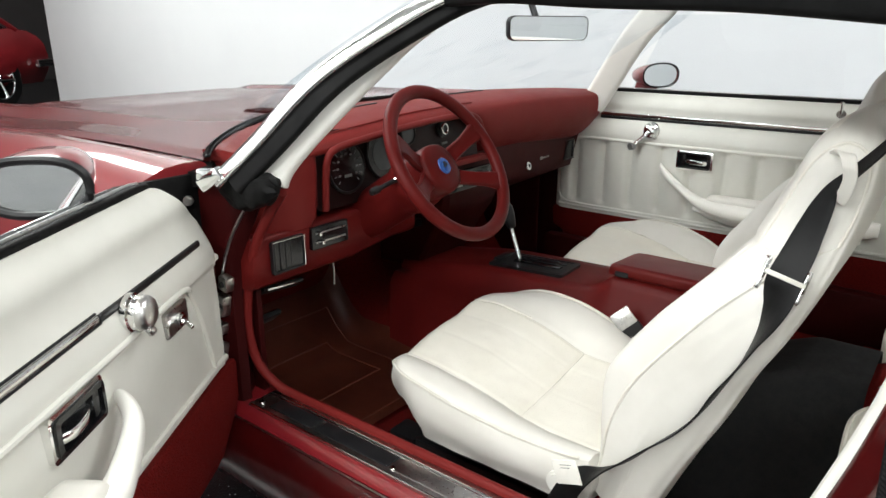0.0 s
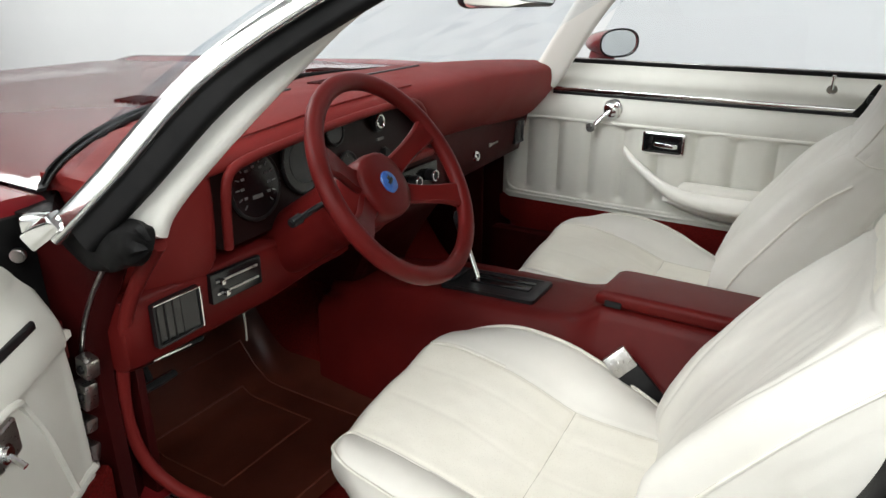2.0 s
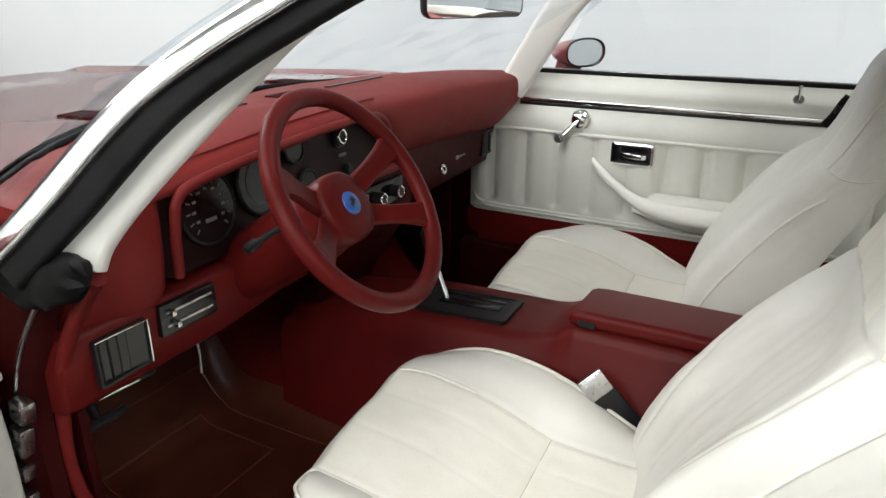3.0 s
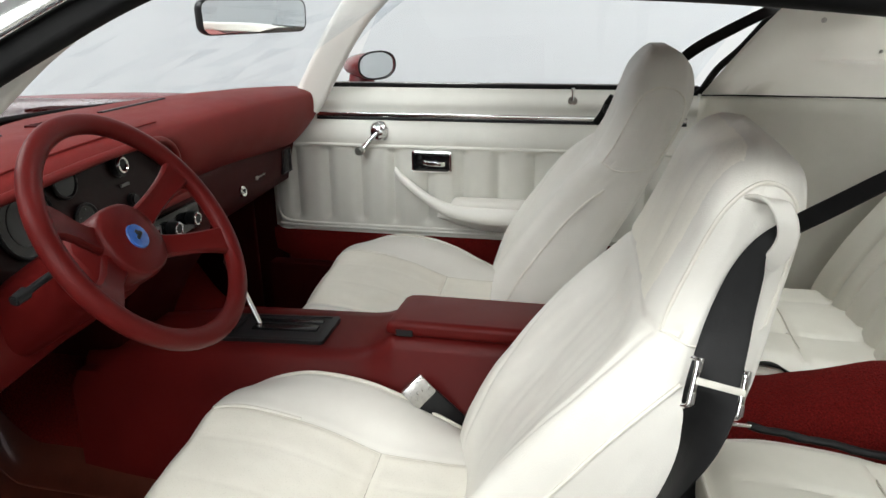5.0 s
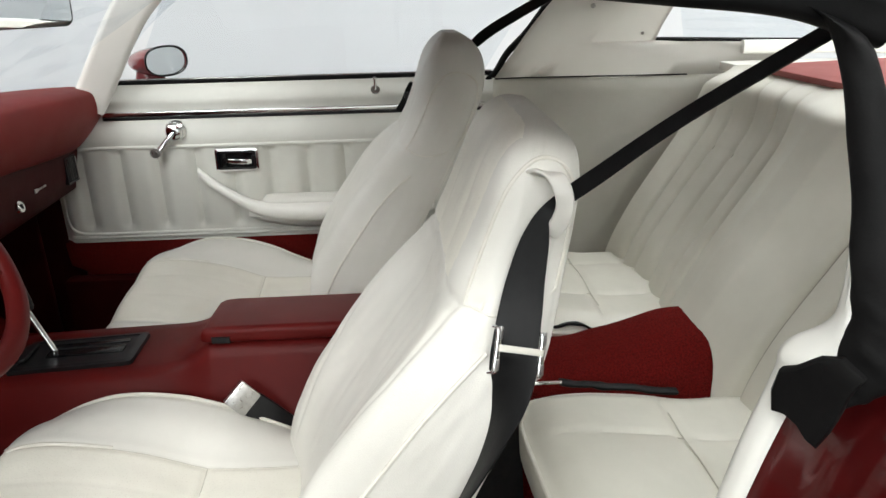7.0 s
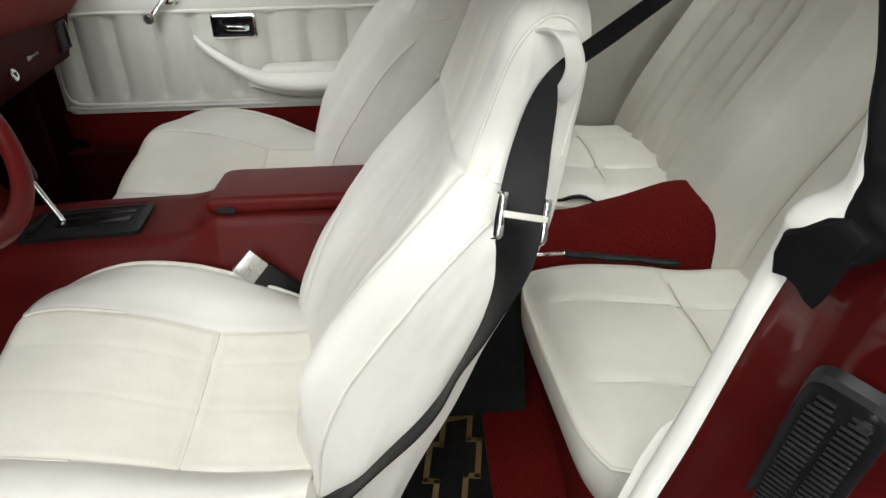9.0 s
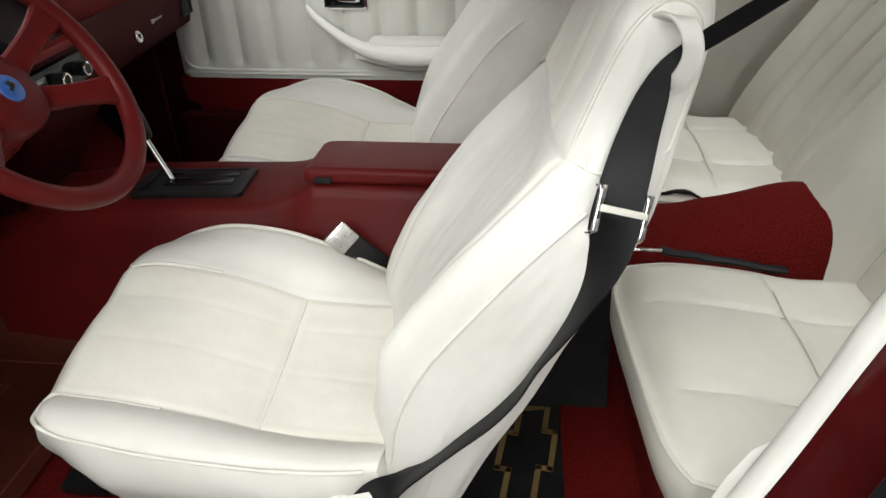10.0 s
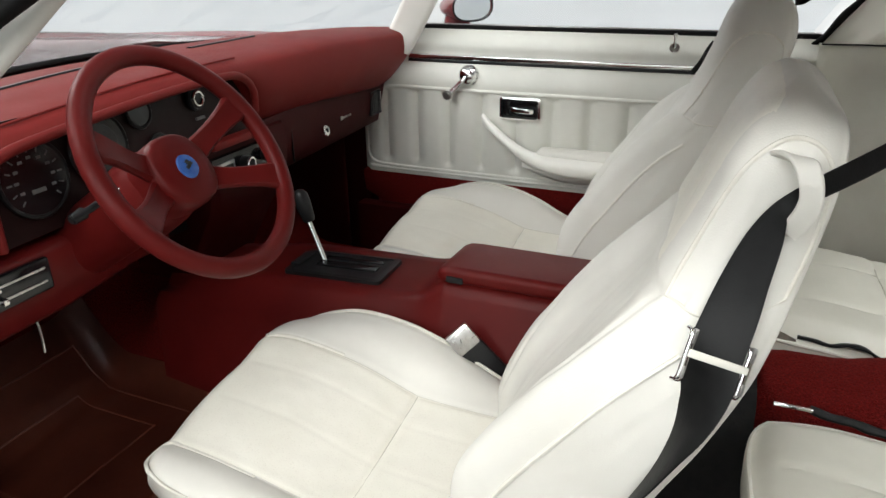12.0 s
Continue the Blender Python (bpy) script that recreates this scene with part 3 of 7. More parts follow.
def shoulder_clip():
    t = thing("belt_guide", (0.575, -0.59, 0.84), "black belt clip beside the passenger headrest", "belt guide")
    bm = bmesh.new()
    sweep(bm, curve_of([(0.575, -0.575, 0.806), (0.578, -0.590, 0.828), (0.575, -0.602, 0.855), (0.568, -0.612, 0.872)], 6), rounded(0.016, 0.006, 0.002, 3), (1, 0.2, 0))
    part("strap", bm, WEB, t)
    bm = bmesh.new()
    box(bm, (0.576, -0.596, 0.842), (0.018, 0.010, 0.018), 0.003)
    part("clip", bm, BLACK, t)


shoulder_clip()


def buckle_stalk():
    t = thing("belt_buckle", (-0.150, -0.40, 0.40), "chrome belt buckle on a black webbing stalk beside the console", "belt buckle")
    along = Vector((0.02, -0.68, -0.73)).normalized()
    face = Vector((-0.86, -0.20, 0.46))
    face = (face - along * face.dot(along)).normalized()
    q = Matrix(((*along, 0), (*face.cross(along), 0), (*face, 0), (0, 0, 0, 1))).transposed()
    c = Vector((-0.157, -0.314, 0.482))
    bm = bmesh.new()
    box(bm, c, (0.040, 0.043, 0.013), 0.003, q)
    bk = part("buckle", bm, ALU, t, "brushed metal buckle")
    bm = bmesh.new()
    box(bm, c - along * 0.004 + face * 0.0068, (0.024, 0.036, 0.002), 0.0008, q)
    part("push_button", bm, ALU, bk)
    bm = bmesh.new()
    sweep(bm, curve_of([c + along * 0.018, c + along * 0.055 + Vector((0.004, 0, 0)), c + along * 0.10 + Vector((0.010, 0, -0.005)), c + along * 0.16 + Vector((0.010, 0, -0.02))], 6), rounded(0.012, 0.046, 0.004), tuple(face.cross(along)))
    part("stalk", bm, BLACK, t)


buckle_stalk()


# ---- rear seat ----
def rear_seat():
    t = thing("bench_seat", (0, -1.0, 0.20), "white vinyl rear bench with two scooped places and pleated backs", "car seat")
    for sgn in (-1, 1):
        bm = bmesh.new()
        n = 64
        vs = []
        x0, x1 = 0.112, 0.575
        for j in range(n + 1):
            row = []
            for i in range(n + 1):
                u, v = 2 * i / n - 1, 2 * j / n - 1
                x = (x0 + x1) / 2 + (x1 - x0) / 2 * u * (1 - 0.03 * v ** 4 - 0.05 * max(0, v) ** 5)
                front = -0.748 - 0.024 * sm((x - 0.20) / 0.38)
                y = -1.215 + (front + 1.215) * (v + 1) / 2 * (1 - 0.06 * u ** 6)
                r = max(abs(u), abs(v))
                z = 0.428 + 0.020 * sm((y + 1.05) / 0.2) + 0.010 * (1 - u * u) - 0.020 * sm((r - 0.80) / 0.2) ** 1.6
                g = math.exp(-((y + 0.985) / 0.007) ** 2)
                for k in (-0.36, 0.44):
                    g += 0.8 * math.exp(-((u - k + 0.05 * v) / 0.016) ** 2)
                z -= 0.0058 * g * sm((0.86 - r) / 0.05)
                z += 0.006 * abs(math.cos((u - 0.04) * 1.25 * math.pi)) * sm((0.86 - r) / 0.1) + 0.002 * noise.noise(Vector((x * 12, y * 12, sgn)))
                row.append(bm.verts.new((sgn * x, y, z)))
            vs.append(row)
        for j in range(n):
            for i in range(n):
                bm.faces.new((vs[j][i], vs[j][i + 1], vs[j + 1][i + 1], vs[j + 1][i]))
        rim = [vs[0][i] for i in range(n)] + [vs[j][n] for j in range(n)] + [vs[n][i] for i in range(n, 0, -1)] + [vs[j][0] for j in range(n, 0, -1)]
        edge = [v.co.copy() for v in rim]
        last = rim
        mid = Vector((sgn * 0.345, -1.0, 0))
        for drop, inset in ((0.012, -0.004), (0.05, -0.002), (0.085, 0.010), (0.115, 0.03)):
            ring = []
            for e in edge:
                out = Vector((e.x - mid.x, e.y - mid.y, 0)).normalized()
                ring.append(bm.verts.new((e.x - out.x * inset, e.y - out.y * inset, e.z - drop)))
            for i in range(len(rim)):
                j = (i + 1) % len(rim)
                bm.faces.new((last[i], last[j], ring[j], ring[i]))
            last = ring
        bm.faces.new(last)
        part("rear_cushion", bm, REARWHITE, t)

        def top(u, y):
            v = 2 * (y + 1.215) / 0.455 - 1
            return Vector((sgn * (0.3435 + 0.2315 * u), y, 0.4300 + 0.020 * sm((y + 1.05) / 0.2) + 0.010 * (1 - u * u) + 0.006 * abs(math.cos((u - 0.04) * 1.25 * math.pi)) + 0.002 * noise.noise(Vector(((0.3435 + 0.2315 * u) * 12, y * 12, sgn))) - 0.0048))

        for way in ([(-0.62 + 0.1 * k, -0.985) for k in range(13)], [(-0.36 + 0.05 * 0.3, -0.985 + 0.012 * k) for k in range(15)], [(0.44, -0.985 + 0.012 * k) for k in range(15)]):
            bm = bmesh.new()
            tube(bm, [top(u, y) for u, y in way], 0.0010, 5)
            part("rear_seam", bm, SEAM, t)
        bm = bmesh.new()
        tube(bm, edge[::2], 0.0035, 7, True)
        part("rear_piping", bm, PIPING, t)
    # backrest: one wide skin with pleats and an arched notch over the tunnel
    PLEATS = (0.16, 0.225, 0.31, 0.395, 0.46)

    def back_at(x, v, sunk=0.0):
        ax = abs(x)
        zlow = 0.36 + 0.125 * math.exp(-(ax / 0.095) ** 4)
        ztop = 0.905 - 0.020 * sm((ax - 0.40) / 0.2) ** 2 - 0.010 * math.exp(-(ax / 0.10) ** 2)
        z = zlow + (ztop - zlow) * v
        y = -1.085 - 0.235 * sm((z - 0.36) / 0.62) * 1.10
        scoop = 0.030 * (1 - ((ax - 0.31) / 0.27) ** 2) if abs(ax - 0.31) < 0.27 else 0
        y -= scoop * sm((1 - v) / 0.25)
        y += 0.030 * math.exp(-(ax / 0.10) ** 2)
        near = min(abs(ax - s0 - 0.03 * v * (s0 - 0.31)) for s0 in PLEATS)
        stitch = 0.6 * math.exp(-((z - 0.735) / 0.005) ** 2) * sm((ax - 0.22) / 0.01) * sm((0.40 - ax) / 0.01)
        y -= 0.0100 * (math.exp(-(near / 0.0065) ** 2) + stitch) * sm((0.97 - v) / 0.06) - 0.0045 * sm(near / 0.03) - 0.003 * noise.noise(Vector((x * 9, z * 9, 7.0)))
        y -= 0.055 * sm((v - 0.90) / 0.10) ** 2
        y -= 0.12 * sm((ax - 0.540) / 0.028) ** 1.4
        return Vector((x, y + sunk, z))

    bm = bmesh.new()
    nu, nv = 420, 60
    vs = []
    for j in range(nv + 1):
        vs.append([bm.verts.new(back_at(-0.575 + 1.15 * i / nu, j / nv)) for i in range(nu + 1)])
    for j in range(nv):
        for i in range(nu):
            bm.faces.new((vs[j][i], vs[j][i + 1], vs[j + 1][i + 1], vs[j + 1][i]))
    back = [[bm.verts.new((v.co.x, -1.42, v.co.z)) for v in vs[0]], [bm.verts.new((v.co.x, -1.42, v.co.z)) for v in vs[-1]]]
    for i in range(nu):
        bm.faces.new((vs[0][i + 1], vs[0][i], back[0][i], back[0][i + 1]))
        bm.faces.new((vs[-1][i], vs[-1][i + 1], back[1][i + 1], back[1][i]))
    part("rear_backrest", bm, REARWHITE, t)
    for sgn in (-1, 1):
        for s0 in PLEATS:
            bm = bmesh.new()
            tube(bm, [back_at(sgn * (s0 + 0.03 * v * (s0 - 0.31)), v, 0.0004) for v in [0.03 + 0.9 * k / 24 for k in range(25)]], 0.0011, 5)
            part("pleat_seam", bm, SEAM, t)
    for sgn in (-1, 1):
        b = thing("rear_belt", (sgn * 0.11, -0.82, 0.44), "black lap belt with a chrome tongue lying on the rear cushion", "seat belt", "rear lap belts")
        bm = bmesh.new()
        low = 0 if sgn < 0 else -0.034
        wob = [0.004 * noise.noise(Vector((k * 0.9, sgn * 3, 0))) for k in range(9)]
        c = curve_of([(sgn * (0.133 - 0.002 * k) + wob[k], -0.825 - 0.026 * k, low + (0.466 - 0.0050 * k if sgn < 0 else 0.473 - 0.003 * k) + (0.010 if sgn > 0 and k in (3, 4) else 0) + wob[k - 3]) for k in range(9)], 6)
        sweep(bm, c, rounded(0.015, 0.006, 0.0025, 3), (sgn * 0.25, 0, 1.0), scale=[0.8 + 0.25 * noise.noise(Vector((k * 0.21, 5.0, sgn))) + 0.2 for k in range(len(c))])
        part("webbing", bm, WEB, b)
        bm = bmesh.new()
        box(bm, (sgn * 0.138, -0.800, low + 0.470), (0.030, 0.050, 0.006), 0.0025, Matrix.Rotation(radians(-30 * sgn), 4, "Y"))
        part("tongue", bm, CHROME, b)
    # carpeted tunnel hump
    bm = bmesh.new()
    rings = []
    for i in range(25):
        y = -0.64 - 0.56 * i / 24
        top = 0.375 + 0.082 * sm((-0.66 - y) / 0.14) + 0.055 * sm((-0.86 - y) / 0.25)
        rings.append([Vector((0.128 * math.copysign(abs(math.cos(a)) ** 0.75, math.cos(a)), y, 0.19 + (top - 0.19) * math.sin(a) ** 0.46 + 0.004 * noise.noise(Vector((a * 3, y * 20, 0))))) for a in [math.pi * k / 20 for k in range(21)]])
    loft(bm, rings)
    structure("tunnel_carpet", bm, CARPET, "red carpet over the tunnel between the rear places", True)


rear_seat()


# ---- floor of the cabin ----
def cabin_floor():
    bm = bmesh.new()
    nx, ny = 60, 90
    vs = []
    for j in range(ny + 1):
        y = 0.78 - 1.62 * j / ny
        row = []
        for i in range(nx + 1):
            x = -0.665 + 1.33 * i / nx
            z = 0.195
            z += 0.19 * math.exp(-(abs(x) / 0.135) ** 4)
            z += 0.30 * sm((y - 0.46) / 0.28)
            z += (0.150 * sm((-x - 0.590) / 0.065) if x < 0 and y < 0.30 else 0.015 * sm((abs(x) - 0.60) / 0.06)) + 0.003 * noise.noise(Vector((x * 9, y * 9, 0)))
            row.append(bm.verts.new((x, y, z)))
        vs.append(row)
    for j in range(ny):
        for i in range(nx):
            bm.faces.new((vs[j][i], vs[j + 1][i], vs[j + 1][i + 1], vs[j][i + 1]))
    structure("carpet", bm, CARPET, "deep red cabin carpet rising to the toe board", True)
    bm = bmesh.new()
    box(bm, (0, -0.83, 0.206), (1.33, 0.30, 0.022), 0.004)
    for sx in (-0.36, 0.36):
        box(bm, (sx, -1.02, 0.27), (0.52, 0.46, 0.14), 0.02, seg=3)
    structure("rear_carpet", bm, CARPET, "red carpet in the rear footwell", True)
    # brown driver mat
    m = thing("floor_mat", (-0.38, 0.25, 0.20), "translucent brown vinyl driver floor mat with raised lines", "floor mat")

    def mz(x, y):
        return 0.2035 + 0.30 * sm((y - 0.46) / 0.28) + 0.19 * math.exp(-(abs(x) / 0.135) ** 4) + 0.002 * noise.noise(Vector((x * 7, y * 7, 3)))

    bm = bmesh.new()
    n = 40
    vs = []
    for j in range(n + 1):
        vs.append([bm.verts.new((-0.60 + 0.46 * i / n, 0.13 + 0.47 * j / n, mz(-0.60 + 0.46 * i / n, 0.13 + 0.47 * j / n) + 0.004)) for i in range(n + 1)])
    for j in range(n):
        for i in range(n):
            bm.faces.new((vs[j][i], vs[j][i + 1], vs[j + 1][i + 1], vs[j + 1][i]))
    bmesh.ops.solidify(bm, geom=bm.faces[:], thickness=0.005)
    part("mat", bm, MATBROWN, m)
    for pts in ([(-0.56, 0.16), (-0.20, 0.16), (-0.20, 0.56), (-0.56, 0.56)], [(-0.50, 0.30), (-0.26, 0.30), (-0.26, 0.50), (-0.50, 0.50)]):
        bm = bmesh.new()
        q = []
        for (xa, ya), (xb, yb) in zip(pts, pts[1:] + pts[:1]):
            for k in range(10):
                x, y = xa + (xb - xa) * k / 10, ya + (yb - ya) * k / 10
                q.append((x, y, mz(x, y) + 0.0065))
        tube(bm, q, 0.002, 6, True)
        part("raised_line", bm, MATBROWN, m)
    # black rear mat with a gilt emblem of plain shape
    m = thing("rear_floor_mat", (-0.34, -0.62, 0.20), "black rear floor mat with a gilt printed outline", "floor mat")
    bm = bmesh.new()
    vs = []
    for j in range(25):
        y = -0.44 - 0.318 * j / 24
        row = []
        for i in range(49):
            x = -0.600 + 0.74 * i / 48
            row.append(bm.verts.new((x, y, 0.209 + 0.243 * sm((x + 0.250) / 0.14) * (1 - 0.45 * sm((x - 0.07) / 0.12)) - 0.03 * sm((y + 0.66) / 0.1) * sm((x + 0.2) / 0.1) + 0.003 * noise.noise(Vector((x * 8, y * 8, 5))))))
        vs.append(row)
    for j in range(24):
        for i in range(48):
            bm.faces.new((vs[j][i], vs[j][i + 1], vs[j + 1][i + 1], vs[j + 1][i]))
    bmesh.ops.solidify(bm, geom=bm.faces[:], thickness=0.006)
    part("mat", bm, BLACKMAT, m)
    q = Matrix.Rotation(radians(-8), 4, "Z")
    c = Vector((-0.335, -0.625, 0.2135))
    outline = [(-0.10, -0.022), (-0.03, -0.022), (-0.03, -0.040), (0.045, -0.040), (0.045, -0.022), (0.10, -0.022), (0.085, 0.022), (0.03, 0.022), (0.03, 0.040), (-0.045, 0.040), (-0.045, 0.022), (-0.115, 0.022)]
    for (xa, ya), (xb, yb) in zip(outline, outline[1:] + outline[:1]):
        d = Vector((xb - xa, yb - ya, 0))
        ln = d.length
        bm = bmesh.new()
        box(bm, c + q @ Vector(((xa + xb) / 2, (ya + yb) / 2, 0)), (ln + 0.008, 0.009, 0.002), 0, q @ Matrix.Rotation(math.atan2(d.y, d.x), 4, "Z"))
        part("emblem_bar", bm, GOLD, m, "gilt printed bar", False)


cabin_floor()



# ---- dashboard ----
def dashboard():
    d = thing("dashboard", (0, 0.4, 0.60), "red padded dashboard with round gauges and lower fascia", "dashboard")
    # pad section by x: y and z of a closed profile
    bm = bmesh.new()

    def top_z(x):
        return 0.860 + 0.026 * sm((x + 0.68) / 0.55) - 0.012 * sm((x - 0.30) / 0.40)

    def lip_y(x):
        return 0.163 + 0.040 * (x + 0.53) - 0.035 * sm((x - 0.05) / 0.65)

    def pad(x):
        k = sm((x - 0.005) / 0.09)         # 0 over the gauges, 1 on the passenger side
        e = sm((x - 0.62) / 0.13)           # chamfered passenger end
        bow = 0.10 * (1 - (x / 0.72) ** 2)
        top, lip = top_z(x), lip_y(x)
        rows = [(0.50 + bow, top - 0.036), (0.42 + bow * 0.7, top - 0.010), (0.34, top), (0.27, top - 0.001), (lip + 0.045, top - 0.004), (lip + 0.014, top - 0.012), (lip + 0.001, top - 0.024 - 0.004 * k)]
        rows += [(lip + 0.002 + 0.004 * k, top - 0.034 - 0.045 * k), (lip + 0.016 + 0.018 * k + 0.02 * e, top - 0.036 - 0.095 * k), (lip + 0.05 + 0.02 * k, top - 0.034 - 0.122 * k + 0.02 * e), (0.32, top - 0.036 - 0.125 * k + 0.02 * e), (0.48 + bow, top - 0.06 - 0.09 * k)]
        return [Vector((x, p.y, p.z)) for p in curve_of([(0, a, b) for a, b in rows], 4, True)]

    xs = [-0.700, -0.695, -0.68] + [-0.66 + 1.355 * i / 60 for i in range(61)] + [0.712, 0.724, 0.731]
    rings = []
    for x in xs:
        r = pad(x)
        k = (abs(x) - (0.66 if x < 0 else 0.690)) / 0.042
        if k > 0:
            f = math.sqrt(max(0.02, 1 - min(1, k) ** 2)) * 0.5 + 0.5
            c = sum(r, Vector()) / len(r)
            r = [Vector((p.x, c.y + (p.y - c.y) * (0.9 + 0.1 * f), c.z + (p.z - c.z) * f)) for p in r]
        # the pad ends at the foot of the screen and stays under the glass
        c = max(0.0, 1 - (x / 0.765) ** 2)
        foot = 0.198 + 0.405 * c ** 0.8
        r = [Vector((p.x, min(p.y, foot), min(p.z, 0.836 + 0.016 * c + 0.75 * max(0.0, foot - p.y)))) for p in r]
        rings.append(r)
    loft(bm, rings)
    part("pad", bm, RED, d, "red grained vinyl crash pad", angle=60)
    # rolled lip round the gauges, with a seam behind it
    bm = bmesh.new()
    lip = [(-0.532, 0.170, 0.716), (-0.535, 0.162, 0.78), (-0.528, 0.160, 0.822), (-0.500, 0.160, 0.838)]
    lip += [(x, lip_y(x) - 0.002, top_z(x) - 0.026) for x in (-0.42, -0.30, -0.18, -0.06)]
    lip += [(0.00, 0.188, 0.850), (0.040, 0.196, 0.820), (0.050, 0.204, 0.775)]
    tube(bm, curve_of(lip, 8), 0.0075, 10)
    part("gauge_hood_lip", bm, RED, d)
    bm = bmesh.new()
    tube(bm, curve_of([(x, lip_y(x) + 0.030, top_z(x) - 0.0045) for x in (-0.56, -0.40, -0.25, -0.10, 0.02)], 8), 0.0018, 6)
    part("pad_seam", bm, RED, d)
    # left cheek beside the gauges
    bm = bmesh.new()
    rings = []
    for z, ya, xi, xo in ((0.842, 0.165, -0.545, -0.685), (0.80, 0.160, -0.548, -0.690), (0.75, 0.160, -0.550, -0.694), (0.71, 0.163, -0.552, -0.697), (0.690, 0.172, -0.556, -0.698)):
        rings.append([Vector((xi, 0.30, z)), Vector((xi, ya + 0.03, z)), Vector((xi - 0.004, ya + 0.008, z)), Vector((xi - 0.018, ya, z)), Vector((xi - 0.06, ya + 0.004, z)), Vector((xo + 0.03, ya + 0.022, z)), Vector((xo + 0.006, ya + 0.045, z)), Vector((xo, ya + 0.075, z)), Vector((xo, 0.34, z))])
    loft(bm, rings)
    part("side_cheek", bm, RED, d, angle=60)
    # gauge panel
    bm = bmesh.new()
    ax, ay = Vector((1, 0.05, 0)).normalized(), Vector((-0.006, 0.12, 1)).normalized()
    face = ay.cross(ax).normalized() * -1
    if face.y > 0:
        face = -face
    ay = face.cross(ax)
    o = Vector((-0.245, 0.208, 0.788))
    plate(bm, rounded(0.60, 0.158, 0.02, 5), o - face * 0.03, ax, ay, 0.03)
    part("gauge_panel", bm, GAUGEPANEL, d, "brown-black gauge panel")

    def on(x, z, out=0.0):
        a = (x - o.x) / ax.x
        b = (z - o.z - ax.z * a) / ay.z
        return o + ax * a + ay * b + face * out

    # round gauges
    for x, z, r, mat, name, nt in ((-0.449, 0.787, 0.0495, GLOSSBLACK, "speedometer", 13), (-0.330, 0.798, 0.0495, GLOSSBLACK, "tachometer", 0), (-0.236, 0.831, 0.021, GREYFACE, "small_gauge", 0), (-0.211, 0.765, 0.021, GLOSSBLACK, "small_gauge", 5)):
        bm = bmesh.new()
        disc(bm, on(x, z, 0.004), face, r, 0.006, 48)
        g = part(name, bm, mat, d, "round black dial" if mat is GLOSSBLACK else "pale round dial")
        bm = bmesh.new()
        ringc = [on(x, z, 0.006) + (ax * math.cos(a) + ay * math.sin(a)) * (r + 0.003) for a in [2 * math.pi * k / 40 for k in range(40)]]
        tube(bm, ringc, 0.0032, 8, True)
        part("bezel", bm, JAMBBLACK, g)
        if name == "tachometer":
            bm = bmesh.new()
            disc(bm, on(x, z, 0.0075), face, r * 0.72, 0.0012, 40)
            part("dial_face", bm, GREYFACE, g)
        for k in range(nt):
            a = radians(225 - 270 * k / (nt - 1))
            c = on(x, z, 0.0088 if name == "tachometer" else 0.0078) + (ax * math.cos(a) + ay * math.sin(a)) * r * 0.80
            bm = bmesh.new()
            q = Matrix(((*ax, 0), (*ay, 0), (*face, 0), (0, 0, 0, 1))).transposed() @ Matrix.Rotation(a, 4, "Z")
            box(bm, c, (r * 0.16, r * 0.045, 0.0006), 0, q)
            part("tick", bm, GREYINK, g, smooth=False)
        if nt == 5:
            bm = bmesh.new()
            a = radians(222)
            q = Matrix(((*ax, 0), (*ay, 0), (*face, 0), (0, 0, 0, 1))).transposed() @ Matrix.Rotation(a, 4, "Z")
            box(bm, on(x, z, 0.0095) + (ax * math.cos(a) + ay * math.sin(a)) * r * 0.35, (r * 0.7, 0.0014, 0.0008), 0, q)
            part("needle", bm, GREYINK, g, smooth=False)
    # numerals of the speedometer that cannot be read: bars
    bm = bmesh.new()
    q = Matrix(((*ax, 0), (*ay, 0), (*face, 0), (0, 0, 0, 1))).transposed()
    for k in range(9):
        a = radians(210 - 240 * k / 8)
        box(bm, on(-0.449, 0.787, 0.0078) + (ax * math.cos(a) + ay * math.sin(a)) * 0.029, (0.007, 0.004, 0.0006), 0, q)
    box(bm, on(-0.449, 0.770, 0.0078), (0.022, 0.006, 0.0006), 0, q)
    part("dial_print", bm, GREYINK, d, smooth=False)
    # clear knob and switch knobs
    bm = bmesh.new()
    disc(bm, on(-0.100, 0.827, 0.006), face, 0.021, 0.012, 32, bevel=0.003)
    k = part("wiper_knob", bm, BLACK, d, "black knob with a chrome ring")
    bm = bmesh.new()
    tube(bm, [on(-0.100, 0.827, 0.013) + (ax * math.cos(a) + ay * math.sin(a)) * 0.012 for a in [2 * math.pi * i / 24 for i in range(24)]], 0.0028, 6, True)
    part("chrome_ring", bm, CHROME, k)
    bm = bmesh.new()
    box(bm, on(-0.096, 0.792, 0.004), (0.022, 0.005, 0.004), 0, q)
    part("switch_print", bm, GREYINK, d, smooth=False)
    bm = bmesh.new()
    disc(bm, on(-0.085, 0.762, 0.004), face, 0.012, 0.014, 24, bevel=0.003)
    part("lighter_knob", bm, BLACK, d)
    # lower left panel with air vent and light switch
    bm = bmesh.new()
    rings = []
